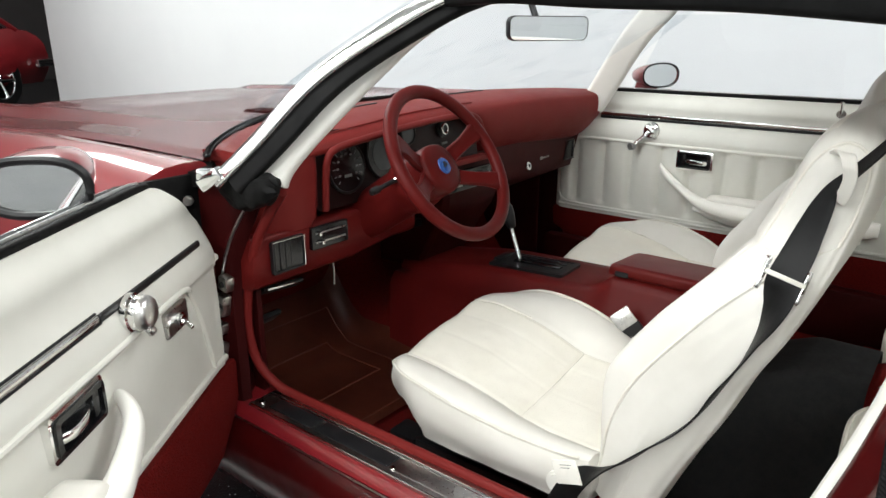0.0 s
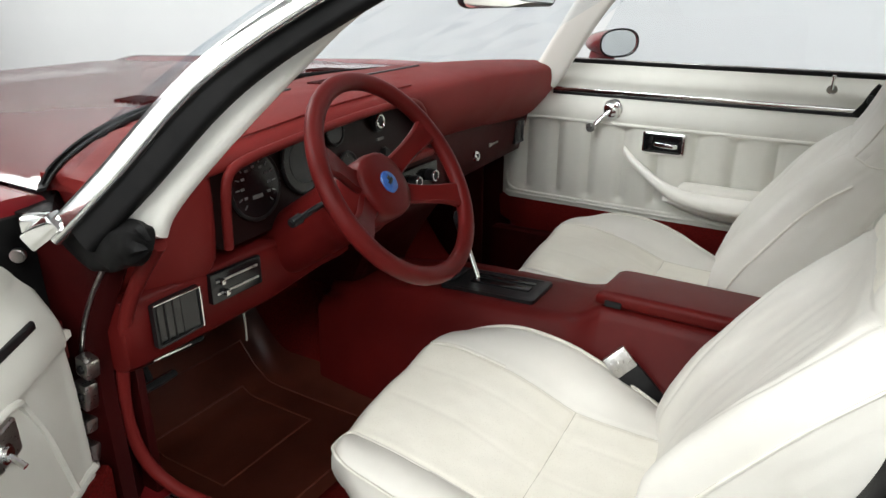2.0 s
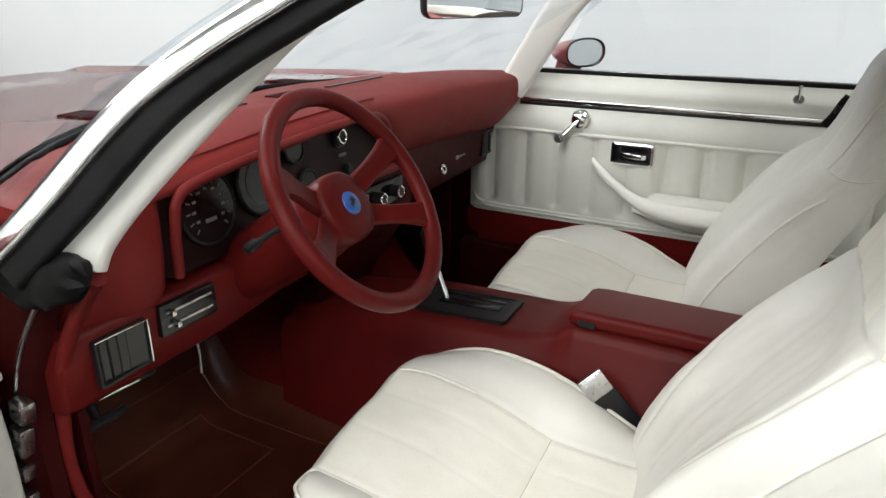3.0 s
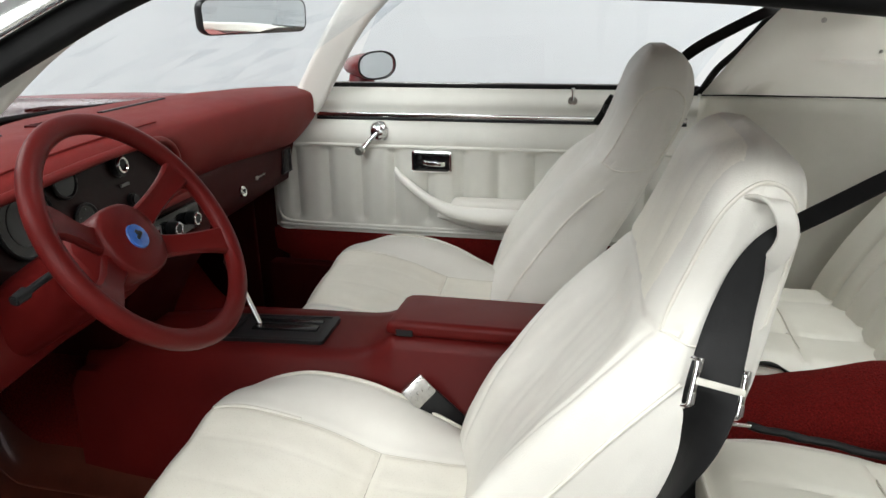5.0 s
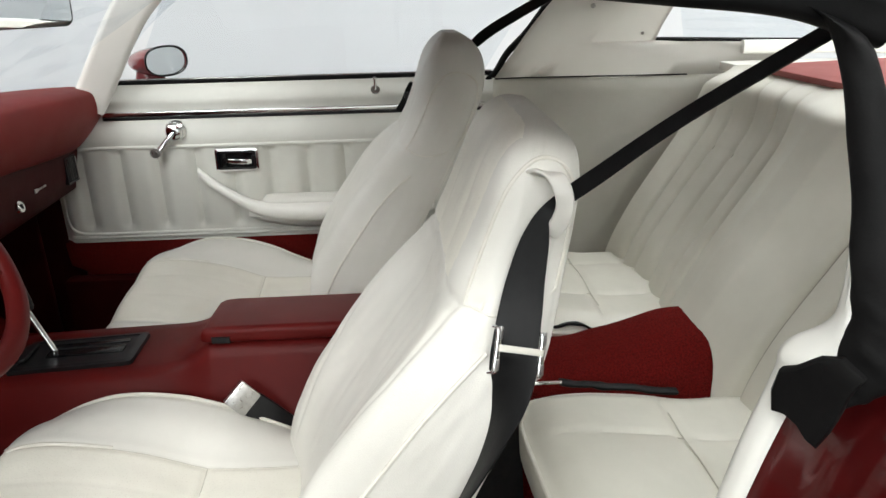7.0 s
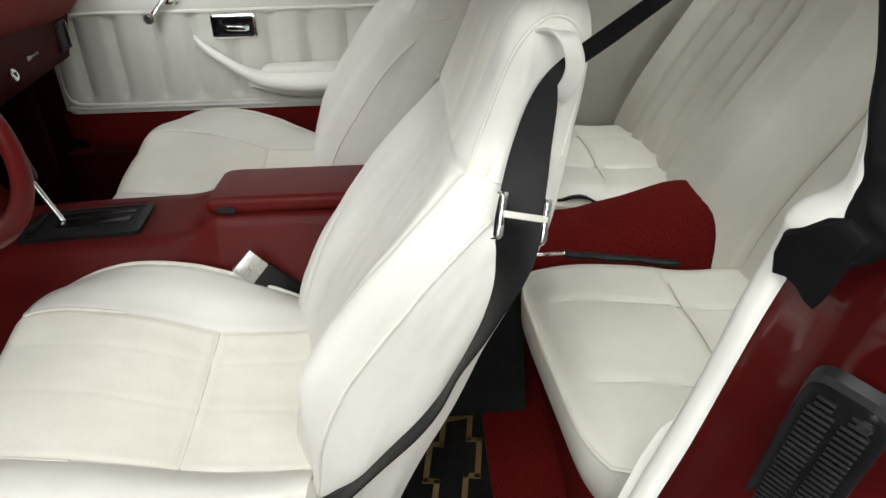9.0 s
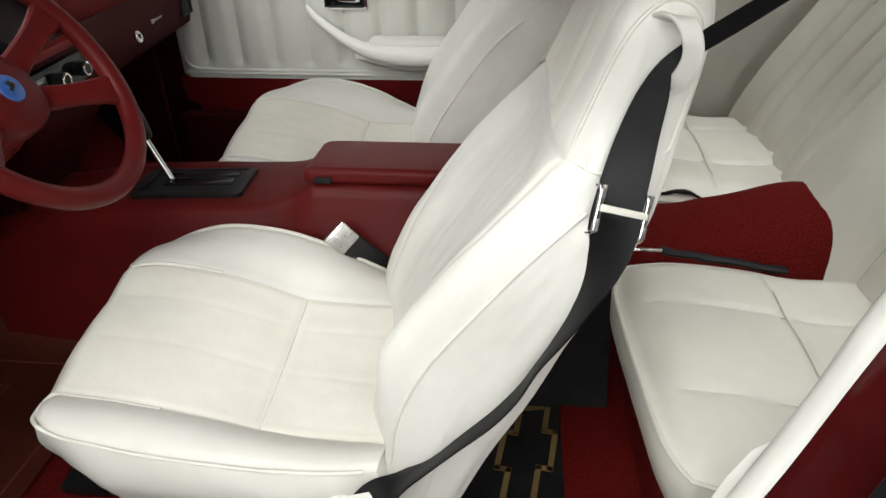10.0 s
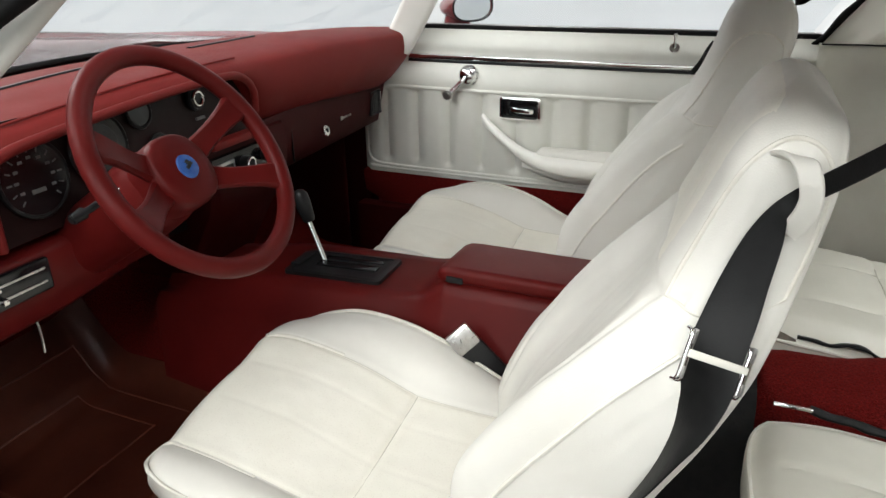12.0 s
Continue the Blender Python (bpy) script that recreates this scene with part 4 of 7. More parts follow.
    for x, f in ((-0.712, 0.0), (-0.708, 0.8), (-0.695, 1.0), (-0.45, 1.0), (-0.32, 1.0), (-0.262, 1.0), (-0.25, 0.9)):
        y = 0.172 + (1 - f) * 0.02
        zt, zb = 0.695, 0.592 + 0.018 * sm((x + 0.5) / 0.2)
        rings.append([Vector((x, 0.30, zt)), Vector((x, y + 0.008, zt + 0.001)), Vector((x, y, zt - 0.008)), Vector((x, y + 0.004, (zt + zb) / 2)), Vector((x, y + 0.006, zb + 0.010)), Vector((x, y + 0.016, zb)), Vector((x, 0.34, zb + 0.012))])
    loft(bm, rings)
    low = part("lower_panel", bm, REDPLASTIC, d, "red moulded lower panel", angle=50)

    def vent(cx, cz, w, h, y, bright):
        bm = bmesh.new()
        out, inn = rounded(w, h, 0.004, 3), rounded(w - 0.007, h - 0.007, 0.003, 3)
        loft(bm, [[Vector((cx + a, yy + 0.05 * a, cz + b)) for a, b in o] for o, yy in ((out, y + 0.006), (out, y - 0.003), (inn, y - 0.003), (inn, y + 0.004))], caps=False)
        fr = part("vent_frame", bm, BLACK, d, "black vent frame with a bright edge", angle=30)
        for ex, ez, ew, eh in bright:
            bm = bmesh.new()
            box(bm, (cx + ex, y - 0.0042 + 0.05 * ex, cz + ez), (ew, 0.002, eh), 0.0006)
            part("bright_edge", bm, CHROME, fr)
        bm = bmesh.new()
        box(bm, (cx, y + 0.002, cz), (w - 0.004, 0.003, h - 0.004))
        part("vent_back", bm, GLOSSBLACK, d)
        for i in range(6):
            bm = bmesh.new()
            x = cx - w / 2 + w * (i + 0.5) / 6
            box(bm, (x, y + 0.004 + 0.05 * (x - cx), cz), (0.0026, 0.008, h - 0.007), 0.0008, Matrix.Rotation(radians(14), 4, "Z"))
            part("louvre", bm, JAMBBLACK, d)

    vent(-0.636, 0.652, 0.080, 0.064, 0.166, ((0.0385, 0.0, 0.0025, 0.062), (0.0, 0.031, 0.078, 0.0016)))
    bm = bmesh.new()
    box(bm, (-0.527, 0.171, 0.666), (0.098, 0.012, 0.046), 0.003)
    sw = part("heater_control", bm, GLOSSBLACK, d, "black control plate with sliding levers")
    for i, zz in enumerate((0.676, 0.657)):
        bm = bmesh.new()
        box(bm, (-0.527, 0.1645, zz), (0.080, 0.002, 0.003))
        part("slot", bm, ALU, sw, smooth=False)
        bm = bmesh.new()
        box(bm, (-0.560 + 0.006 * i, 0.160, zz), (0.008, 0.010, 0.008), 0.002)
        part("lever", bm, CHROME, sw)
    # passenger fascia, the shade under the pad put into its red
    bm = bmesh.new()
    rings = []
    for x in (0.00, 0.06, 0.20, 0.40, 0.60, 0.682, 0.694):
        e = sm((x - 0.66) / 0.03)
        y = 0.044 * (x - 0.346)
        rings.append([Vector((x, 0.36, 0.748)), Vector((x, 0.235 + y, 0.746)), Vector((x, 0.232 + y, 0.740)), Vector((x, 0.240 + y + 0.01 * e, 0.66)), Vector((x, 0.250 + y + 0.01 * e, 0.622)), Vector((x, 0.262 + y, 0.612)), Vector((x, 0.36, 0.612))])
    loft(bm, rings)
    part("fascia", bm, DARKRED, d, "red lower fascia with glove compartment, shade in its colour", angle=40)
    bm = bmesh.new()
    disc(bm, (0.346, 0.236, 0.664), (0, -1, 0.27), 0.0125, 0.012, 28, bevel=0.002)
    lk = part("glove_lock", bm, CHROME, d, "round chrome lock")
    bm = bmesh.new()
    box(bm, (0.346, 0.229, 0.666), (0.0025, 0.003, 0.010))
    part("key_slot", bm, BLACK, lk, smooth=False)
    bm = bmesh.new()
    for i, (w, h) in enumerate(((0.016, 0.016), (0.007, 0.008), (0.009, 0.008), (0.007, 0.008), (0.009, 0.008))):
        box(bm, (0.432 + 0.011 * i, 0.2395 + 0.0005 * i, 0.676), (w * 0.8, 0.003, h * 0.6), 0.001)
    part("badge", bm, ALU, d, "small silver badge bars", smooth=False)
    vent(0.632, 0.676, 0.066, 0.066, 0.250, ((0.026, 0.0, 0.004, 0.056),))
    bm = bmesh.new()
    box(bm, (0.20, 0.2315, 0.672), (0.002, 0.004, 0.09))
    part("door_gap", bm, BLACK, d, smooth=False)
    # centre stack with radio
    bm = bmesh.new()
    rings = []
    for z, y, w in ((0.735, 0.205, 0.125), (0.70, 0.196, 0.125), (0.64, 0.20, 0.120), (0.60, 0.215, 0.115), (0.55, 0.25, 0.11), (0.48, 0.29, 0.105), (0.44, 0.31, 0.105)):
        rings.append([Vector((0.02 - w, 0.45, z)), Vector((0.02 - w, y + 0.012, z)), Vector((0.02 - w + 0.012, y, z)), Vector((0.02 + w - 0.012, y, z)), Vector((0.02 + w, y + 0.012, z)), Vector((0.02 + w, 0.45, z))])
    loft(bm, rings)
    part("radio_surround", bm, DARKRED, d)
    bm = bmesh.new()
    box(bm, (-0.015, 0.196, 0.692), (0.190, 0.014, 0.052), 0.003)
    ra = part("radio", bm, GLOSSBLACK, d, "black radio with chrome knobs")
    bm = bmesh.new()
    box(bm, (-0.076, 0.188, 0.693), (0.050, 0.004, 0.028), 0.001)
    part("radio_dial", bm, ALU, ra)
    bm = bmesh.new()
    box(bm, (-0.076, 0.1855, 0.693), (0.036, 0.002, 0.016))
    part("radio_window", bm, GLOSSBLACK, ra, smooth=False)
    for x in (-0.024, 0.040):
        bm = bmesh.new()
        disc(bm, (x, 0.180, 0.693), (0, -1, 0.05), 0.013, 0.024, 24, bevel=0.003)
        kn = part("radio_knob", bm, BLACK, ra)
        bm = bmesh.new()
        tube(bm, [(x + 0.0105 * math.cos(a), 0.1685, 0.693 + 0.0105 * math.sin(a)) for a in [2 * math.pi * i / 20 for i in range(20)]], 0.002, 6, True)
        part("knob_ring", bm, CHROME, kn)
    bm = bmesh.new()
    box(bm, (-0.035, 0.186, 0.744), (0.16, 0.028, 0.016), 0.007)
    part("stack_ledge", bm, RED, d)
    # vents and speaker slots on top, flush with the pad
    for x0, x1, y0 in ((-0.50, -0.17, 0.372), (0.085, 0.295, 0.378)):
        bm = bmesh.new()
        xs2 = [x0 + (x1 - x0) * k / 12 for k in range(13)]
        loft(bm, [[Vector((x, y0 + dy, top_z(x) + dz - 0.0030)) for dy, dz in ((-0.008, 0.0), (-0.006, 0.0050), (0.006, 0.0040), (0.008, -0.002))] for x in xs2])
        part("defrost_slot", bm, BLACK, d)
    for i in range(8):
        bm = bmesh.new()
        x = -0.08 + 0.012 * i
        box(bm, (x, 0.385, top_z(x) - 0.0012), (0.0055, 0.034, 0.005), 0.001)
        part("speaker_slot", bm, DARKRED, d)
    # under-dash parts
    bm = bmesh.new()
    box(bm, (-0.26, 0.42, 0.575), (0.86, 0.26, 0.02), 0.004)
    part("underside", bm, BLACK, d)
    return d


dashboard()


# ---- steering wheel and column ----
def steering():
    tilt, yaw = radians(33), radians(4)
    n = Vector((math.sin(yaw) * math.cos(tilt), -math.cos(yaw) * math.cos(tilt), math.sin(tilt)))
    u = Vector((math.cos(yaw), math.sin(yaw), 0))
    v = n.cross(u)
    hub = Vector((-0.37, 0, 0.80))
    w = thing("steering_wheel", hub - n * 0.03, "red four-spoke steering wheel with a round blue badge", "steering wheel")
    q = Matrix(((*u, 0), (*v, 0), (*n, 0), (0, 0, 0, 1))).transposed()
    R = 0.1555
    bm = bmesh.new()
    k = 96
    rings = []
    for i in range(k):
        a = 2 * math.pi * i / k
        out = u * math.cos(a) + v * math.sin(a)
        c = hub + n * 0.022 + out * R
        ring = []
        for j in range(16):
            b = 2 * math.pi * j / 16
            r = 0.0138 * (1 - 0.07 * (1 if abs(math.sin(b) + 0.2) < 0.12 and math.cos(b) < 0 else 0))
            ring.append(c + out * math.cos(b) * r + n * math.sin(b) * r * 0.92)
        rings.append(ring)
    loft(bm, rings, loop=True)
    part("rim", bm, REDPLASTIC, w, "red moulded rim")
    # hub: rounded trapezoid pad
    bm = bmesh.new()
    ol = [(0.0515 * math.copysign(abs(math.cos(a)) ** 0.85, math.cos(a)), 0.0515 * math.copysign(abs(math.sin(a)) ** 0.85, math.sin(a))) for a in [2 * math.pi * k / 48 for k in range(48)]]
    rings = []
    for s, h in ((1.0, -0.050), (1.02, -0.030), (1.02, -0.012), (0.98, -0.003), (0.90, 0.001), (0.60, 0.003), (0.25, 0.004)):
        rings.append([hub + u * a * s + v * b * s + n * h for a, b in ol])
    loft(bm, rings)
    part("horn_pad", bm, REDPLASTIC, w, angle=60)
    bm = bmesh.new()
    rings = []
    for r, h in ((0.0, 0.0075), (0.010, 0.0073), (0.0165, 0.006), (0.0185, 0.002)):
        rings.append([hub + n * h + (u * math.cos(a) * max(r, 0.0003) + v * math.sin(a) * max(r, 0.0003)) for a in [2 * math.pi * i / 32 for i in range(32)]])
    loft(bm, rings)
    bd = part("badge", bm, BLUE, w, "round blue enamel badge")
    bm = bmesh.new()
    box(bm, hub + n * 0.0078, (0.014, 0.005, 0.001), 0, q @ Matrix.Rotation(radians(25), 4, "Z"))
    box(bm, hub + n * 0.0078 + v * 0.003, (0.006, 0.010, 0.001), 0, q @ Matrix.Rotation(radians(25), 4, "Z"))
    part("badge_mark", bm, GREYFACE, bd, smooth=False)
    for a in (155, 20, -28, -161):
        bm = bmesh.new()
        ar = radians(a)
        out = u * math.cos(ar) + v * math.sin(ar)
        side = n.cross(out)
        rings = []
        for i in range(9):
            s = i / 8
            r = 0.034 + (R - 0.034) * s
            half = (0.021 - 0.007 * math.sin(s * math.pi) + 0.003 * s)
            h = -0.016 + 0.038 * sm(s)
            c = hub + out * r + n * h
            rings.append([c + side * x * half + n * y * 0.0065 for x, y in ((-1, -0.4), (-1, 0.4), (-0.8, 1), (-0.35, 0.75), (0.35, 0.75), (0.8, 1), (1, 0.4), (1, -0.4), (0.8, -1), (-0.8, -1))])
        loft(bm, rings)
        part("spoke", bm, REDPLASTIC, w, angle=50)
    # column
    c = thing("steering_column", hub - n * 0.12, "red steering column cover with a black stalk", "steering column")
    bm = bmesh.new()
    rings = []
    for h, r in ((-0.035, 0.050), (-0.06, 0.056), (-0.10, 0.058), (-0.11, 0.052), (-0.16, 0.052), (-0.28, 0.050)):
        rings.append([hub + n * h + (u * math.cos(a) + v * math.sin(a)) * r for a in [2 * math.pi * i / 40 for i in range(40)]])
    loft(bm, rings)
    part("shroud", bm, REDPLASTIC, c, angle=35)
    bm = bmesh.new()
    p0 = Vector((-0.425, 0.07, 0.775))
    tube(bm, [p0, Vector((-0.455, 0.075, 0.768)), Vector((-0.476, 0.078, 0.762))], 0.0048, 10)
    disc(bm, (-0.484, 0.080, 0.760), (-1, 0.05, -0.2), 0.0085, 0.022, 16, 0.007, 0.002)
    part("stalk", bm, BLACK, c, "black turn signal stalk")
    bm = bmesh.new()
    tube(bm, [(-0.400, 0.060, 0.7860), (-0.440, 0.068, 0.7770)], 0.0026, 6)
    part("stalk_trim", bm, CHROME, c)
    # pedals
    p = thing("brake_pedal", (-0.565, 0.36, 0.44), "black rubber pedal with a bright edge on an arm", "pedal")
    qq = Matrix.Rotation(radians(-38), 4, "X")
    bm = bmesh.new()
    box(bm, (-0.565, 0.36, 0.440), (0.072, 0.050, 0.012), 0.004, qq)
    part("pad", bm, BLACK, p)
    bm = bmesh.new()
    tube(bm, [Vector((-0.565, 0.36, 0.440)) + qq @ Vector((a, b, 0.006)) for a, b in rounded(0.068, 0.046, 0.008, 3)], 0.0022, 6, True)
    part("pad_edge", bm, CHROME, p)
    bm = bmesh.new()
    tube(bm, [(-0.565, 0.37, 0.445), (-0.56, 0.42, 0.52), (-0.56, 0.46, 0.60)], 0.008, 8)
    part("arm", bm, BLACK, p)
    p = thing("parking_brake", (-0.60, 0.27, 0.55), "black parking brake pedal with a bright strip under the dashboard", "pedal")
    bm = bmesh.new()
    box(bm, (-0.600, 0.245, 0.557), (0.10, 0.030, 0.010), 0.003, Matrix.Rotation(radians(-35), 4, "X") @ Matrix.Rotation(radians(4), 4, "Y"))
    part("lever_plate", bm, BLACK, p)
    bm = bmesh.new()
    box(bm, (-0.600, 0.233, 0.5615), (0.085, 0.006, 0.006), 0.002, Matrix.Rotation(radians(4), 4, "Y"))
    part("bright_strip", bm, CHROME, p)
    bm = bmesh.new()
    tube(bm, [(-0.60, 0.25, 0.557), (-0.60, 0.33, 0.57), (-0.60, 0.38, 0.59)], 0.007, 8)
    part("arm", bm, BLACK, p)
    p = thing("release_cable", (-0.50, 0.19, 0.60), "thin bright cable hanging below the dashboard", "cable")
    bm = bmesh.new()
    tube(bm, curve_of([(-0.50, 0.195, 0.604), (-0.499, 0.192, 0.58), (-0.502, 0.19, 0.545)], 4), 0.0018, 6)
    part("wire", bm, ALU, p)


steering()


# ---- console ----
def console():
    t = thing("centre_console", (0, -0.15, 0.22), "red moulded centre console with a black shifter plate and padded lid", "console")
    bm = bmesh.new()
    rows = [(0.36, 0.455, 0.095, 0.125), (0.24, 0.470, 0.098, 0.130), (0.12, 0.488, 0.100, 0.132), (0.0, 0.494, 0.100, 0.132), (-0.12, 0.498, 0.098, 0.130), (-0.18, 0.502, 0.096, 0.128), (-0.215, 0.513, 0.095, 0.126), (-0.245, 0.535, 0.093, 0.125), (-0.27, 0.543, 0.092, 0.124), (-0.40, 0.543, 0.092, 0.122), (-0.50, 0.543, 0.092, 0.120), (-0.535, 0.538, 0.090, 0.116)]
    rings = []
    for y, z, wt, wb in smooth_rows(rows, 4):
        half = [(wb + 0.030, 0.22), (wb + 0.020, 0.412), (wb + 0.006, 0.424), (wb, 0.434), (wt + 0.006, z - 0.022), (wt, z - 0.009), (wt - 0.010, z), (wt - 0.035, z + 0.001)]
        rings.append([Vector((a, y, b)) for a, b in half] + [Vector((-a, y, b)) for a, b in reversed(half)])
    loft(bm, rings)
    part("console_body", bm, REDPLASTIC, t, angle=50)
    bm = bmesh.new()
    rings = []
    for y, f, h in ((-0.240, 0.88, 0.55), (-0.245, 0.95, 0.82), (-0.256, 0.99, 0.96), (-0.275, 1.0, 1.0), (-0.40, 1.0, 1.0), (-0.51, 1.0, 1.0), (-0.530, 0.99, 0.95), (-0.538, 0.94, 0.80)):
        rings.append([Vector((-0.021 + p * f, y, 0.5445 + (q + 0.0145) * h - 0.065 * (p + 0.06) * (q > 0))) for p, q in rounded(0.146, 0.029, 0.012, 6)])
    loft(bm, rings)
    lid = part("lid", bm, REDPLASTIC, t, "padded red lid", angle=60)
    bm = bmesh.new()
    box(bm, (-0.089, -0.275, 0.5535), (0.014, 0.030, 0.012), 0.002)
    part("latch", bm, BLACK, lid, "black latch button")
    # shifter plate
    bm = bmesh.new()
    q = Matrix.Rotation(radians(1.5), 4, "Z") @ Matrix.Rotation(radians(-2.0), 4, "X")
    o = Vector((-0.011, -0.008, 0.5005))
    out, inn = rounded(0.108, 0.206, 0.008), rounded(0.092, 0.180, 0.006)
    rings = [[o + q @ Vector((a, b, h)) for a, b in ol] for ol, h in ((out, -0.008), (out, 0.0020), (inn, 0.0030), (inn, 0.0010))]
    loft(bm, rings)
    pl = part("shifter_plate", bm, BLACK, t, "black shifter plate")
    bm = bmesh.new()
    box(bm, o + q @ Vector((-0.004, -0.012, 0.001)), (0.022, 0.130, 0.008), 0.003, q)
    part("shift_slot", bm, GLOSSBLACK, pl)
    bm = bmesh.new()
    box(bm, o + q @ Vector((0.026, -0.012, 0.0)), (0.012, 0.130, 0.006), 0.001, q)
    part("gear_scale", bm, GLOSSBLACK, pl)
    bm = bmesh.new()
    box(bm, o + q @ Vector((0.0, 0.090, 0.006)), (0.060, 0.020, 0.006), 0.002, q)
    part("plate_end", bm, BLACK, pl)
    bm = bmesh.new()
    tube(bm, [(-0.003, 0.036, 0.492), (0.003, 0.055, 0.530), (0.010, 0.076, 0.572)], 0.0055, 12)
    part("shift_lever", bm, CHROME, t, "bright shift lever")
    bm = bmesh.new()
    rings = []
    a0, dr = Vector((0.010, 0.074, 0.574)), Vector((-0.012, 0.30, 0.95)).normalized()
    sd = dr.cross(Vector((1, 0, 0))).normalized()
    for h, r in ((0, 0.009), (0.004, 0.012), (0.02, 0.014), (0.04, 0.0155), (0.055, 0.0150), (0.064, 0.010), (0.067, 0.003)):
        rings.append([a0 + dr * h + (Vector((1, 0, 0)) * math.cos(k * math.pi / 10) + sd * math.sin(k * math.pi / 10)) * r for k in range(20)])
    loft(bm, rings)
    part("shift_knob", bm, BLACK, t, "black shift knob")


console()


# ---- interior mirror ----
def rear_mirror():
    t = thing("rear_view_mirror", (0.02, 0.03, 1.06), "black-framed interior rear-view mirror on the windscreen", "mirror")
    a, b = Vector((-0.103, 0.052, 1.062)), Vector((0.150, -0.055, 1.062))
    c = (a + b) / 2
    ax = (b - a).normalized()
    up = Vector((0.02, -0.035, 1)).normalized()
    n = ax.cross(up).normalized()
    up = n.cross(ax)
    w = (b - a).length * 0.815
    out = rounded(w, 0.055, 0.015, 5)
    out = [(p * (1 - 0.5 * max(0, -q)), q) for p, q in out]
    bm = bmesh.new()
    rings = []
    for s, h in ((0.80, -0.022), (0.95, -0.014), (1.0, -0.004), (1.0, 0.004), (0.975, 0.006), (0.968, 0.003)):
        rings.append([c + ax * p * (1 - (1 - s) * 0.35) + up * q * s + n * h for p, q in out])
    loft(bm, rings)
    part("housing", bm, BLACK, t)
    bm = bmesh.new()
    plate(bm, [(p * 0.984, q * 0.93) for p, q in out], c + n * 0.0035, ax, up, 0.0012)
    part("mirror_glass", bm, MIRROR, t, "silvered glass", smooth=False)
    bm = bmesh.new()
    tube(bm, curve_of([c - n * 0.018, c - n * 0.05 + up * 0.02, c - n * 0.085 + up * 0.075], 5), 0.008, 10)
    part("bracket", bm, BLACK, t)


rear_mirror()


# ---- doors ----
def car_door(s, name_label):
    """A door with its inner trim, built closed; s is 1 for the right side, -1 for the left."""
    t = thing("door_1" if s > 0 else "door_2", (s * 0.715, 0.315, 0.0), name_label, "car door", "car doors", "structure")

    def P(x, y, z):
        return Vector((s * x, y, z))

    def face(y, z):
        x = 0.714 + 0.004 * sm((z - 0.62) / 0.1) + 0.030 * sm((z - 0.715) / 0.09) + 0.022 * sm((z - 0.815) / 0.05)
        ey = min(0.335 - y, y + 0.80)
        inside = sm(ey / 0.03) * sm((z - 0.478) / 0.025) * sm((0.704 - z) / 0.012)
        x += 0.012 * inside
        k = (y - 0.165) / 0.098
        f = abs(k - round(k)) * 0.098
        x -= (1 if s > 0 else 0) * inside * (0.013 * (1 - math.exp(-(f / 0.016) ** 2)) - 0.004 * math.exp(-(f / 0.0035) ** 2))
        x += 0.03 * sm((y - 0.30) / 0.05) ** 2
        return x

    low = 0.452 if s > 0 else 0.500
    bm = bmesh.new()
    nu, nv = 230, 70
    vs = []
    for j in range(nv + 1):
        z = low + (0.862 - low) * j / nv
        row = []
        for i in range(nu + 1):
            y = 0.350 - 1.180 * i / nu
            zz = z
            if y > 0.20:
                zz = low + (z - low) * (1 - 0.28 * sm((y - 0.20) / 0.15) ** 1.5)
            row.append(bm.verts.new(P(face(y, zz), y, zz)))
        vs.append(row)
    for j in range(nv):
        for i in range(nu):
            bm.faces.new((vs[j][i], vs[j][i + 1], vs[j + 1][i + 1], vs[j + 1][i]))
    rim = [vs[0][i] for i in range(nu)] + [vs[j][nu] for j in range(nv)] + [vs[nv][i] for i in range(nu, 0, -1)] + [vs[j][0] for j in range(nv, 0, -1)]
    back = [bm.verts.new(P(0.785, v.co.y, v.co.z)) for v in rim]
    for i in range(len(rim)):
        j = (i + 1) % len(rim)
        bm.faces.new((rim[i], rim[j], back[j], back[i]))
    part("trim_panel", bm, DOORWHITE, t, "white pleated vinyl trim panel", angle=60)
    # bead round the pleated field
    bm = bmesh.new()
    ol = [(0.345 - 0.02, 0.475), (0.328, 0.60), (0.300, 0.685), (0.255, 0.706), (0.0, 0.707), (-0.40, 0.707), (-0.80, 0.707)]
    if s > 0:
        ol = [(-0.30, 0.474), (0.10, 0.474), (0.25, 0.475), (0.305, 0.482), (0.328, 0.512), (0.330, 0.56), (0.322, 0.62), (0.300, 0.680), (0.250, 0.706), (0.0, 0.707), (-0.40, 0.707), (-0.80, 0.707)]
    if s < 0:
        ol = [(0.275, 0.515), (0.262, 0.56), (0.240, 0.63), (0.216, 0.680), (0.185, 0.703), (0.14, 0.708), (0.0, 0.706), (-0.40, 0.707), (-0.80, 0.707)]
    tube(bm, curve_of([P(face(y, z) - 0.001, y, z) for y, z in ol], 8), 0.005, 8)
    part("trim_bead", bm, DOORWHITE, t)
    bm = bmesh.new()
    tube(bm, [P(face(y, low + 0.014) - 0.001, y, low + 0.014) for y in [0.325 - 1.12 * k / 60 for k in range(61)]], 0.006, 8)
    part("lower_bead", bm, DOORWHITE, t)
    # red carpet below
    bm = bmesh.new()
    rings = []
    for y in [0.345 - 1.17 * k / 30 for k in range(31)]:
        bot = 0.335 + 0.05 * sm((y - 0.22) / 0.125) ** 2
        rings.append([P(0.716, y, low), P(0.712, y, low - 0.007), P(0.714, y, bot + 0.035), P(0.722, y, bot), P(0.78, y, bot), P(0.78, y, low)])
    loft(bm, rings)
    part("carpet_strip", bm, CARPET, t, "red carpet strip")
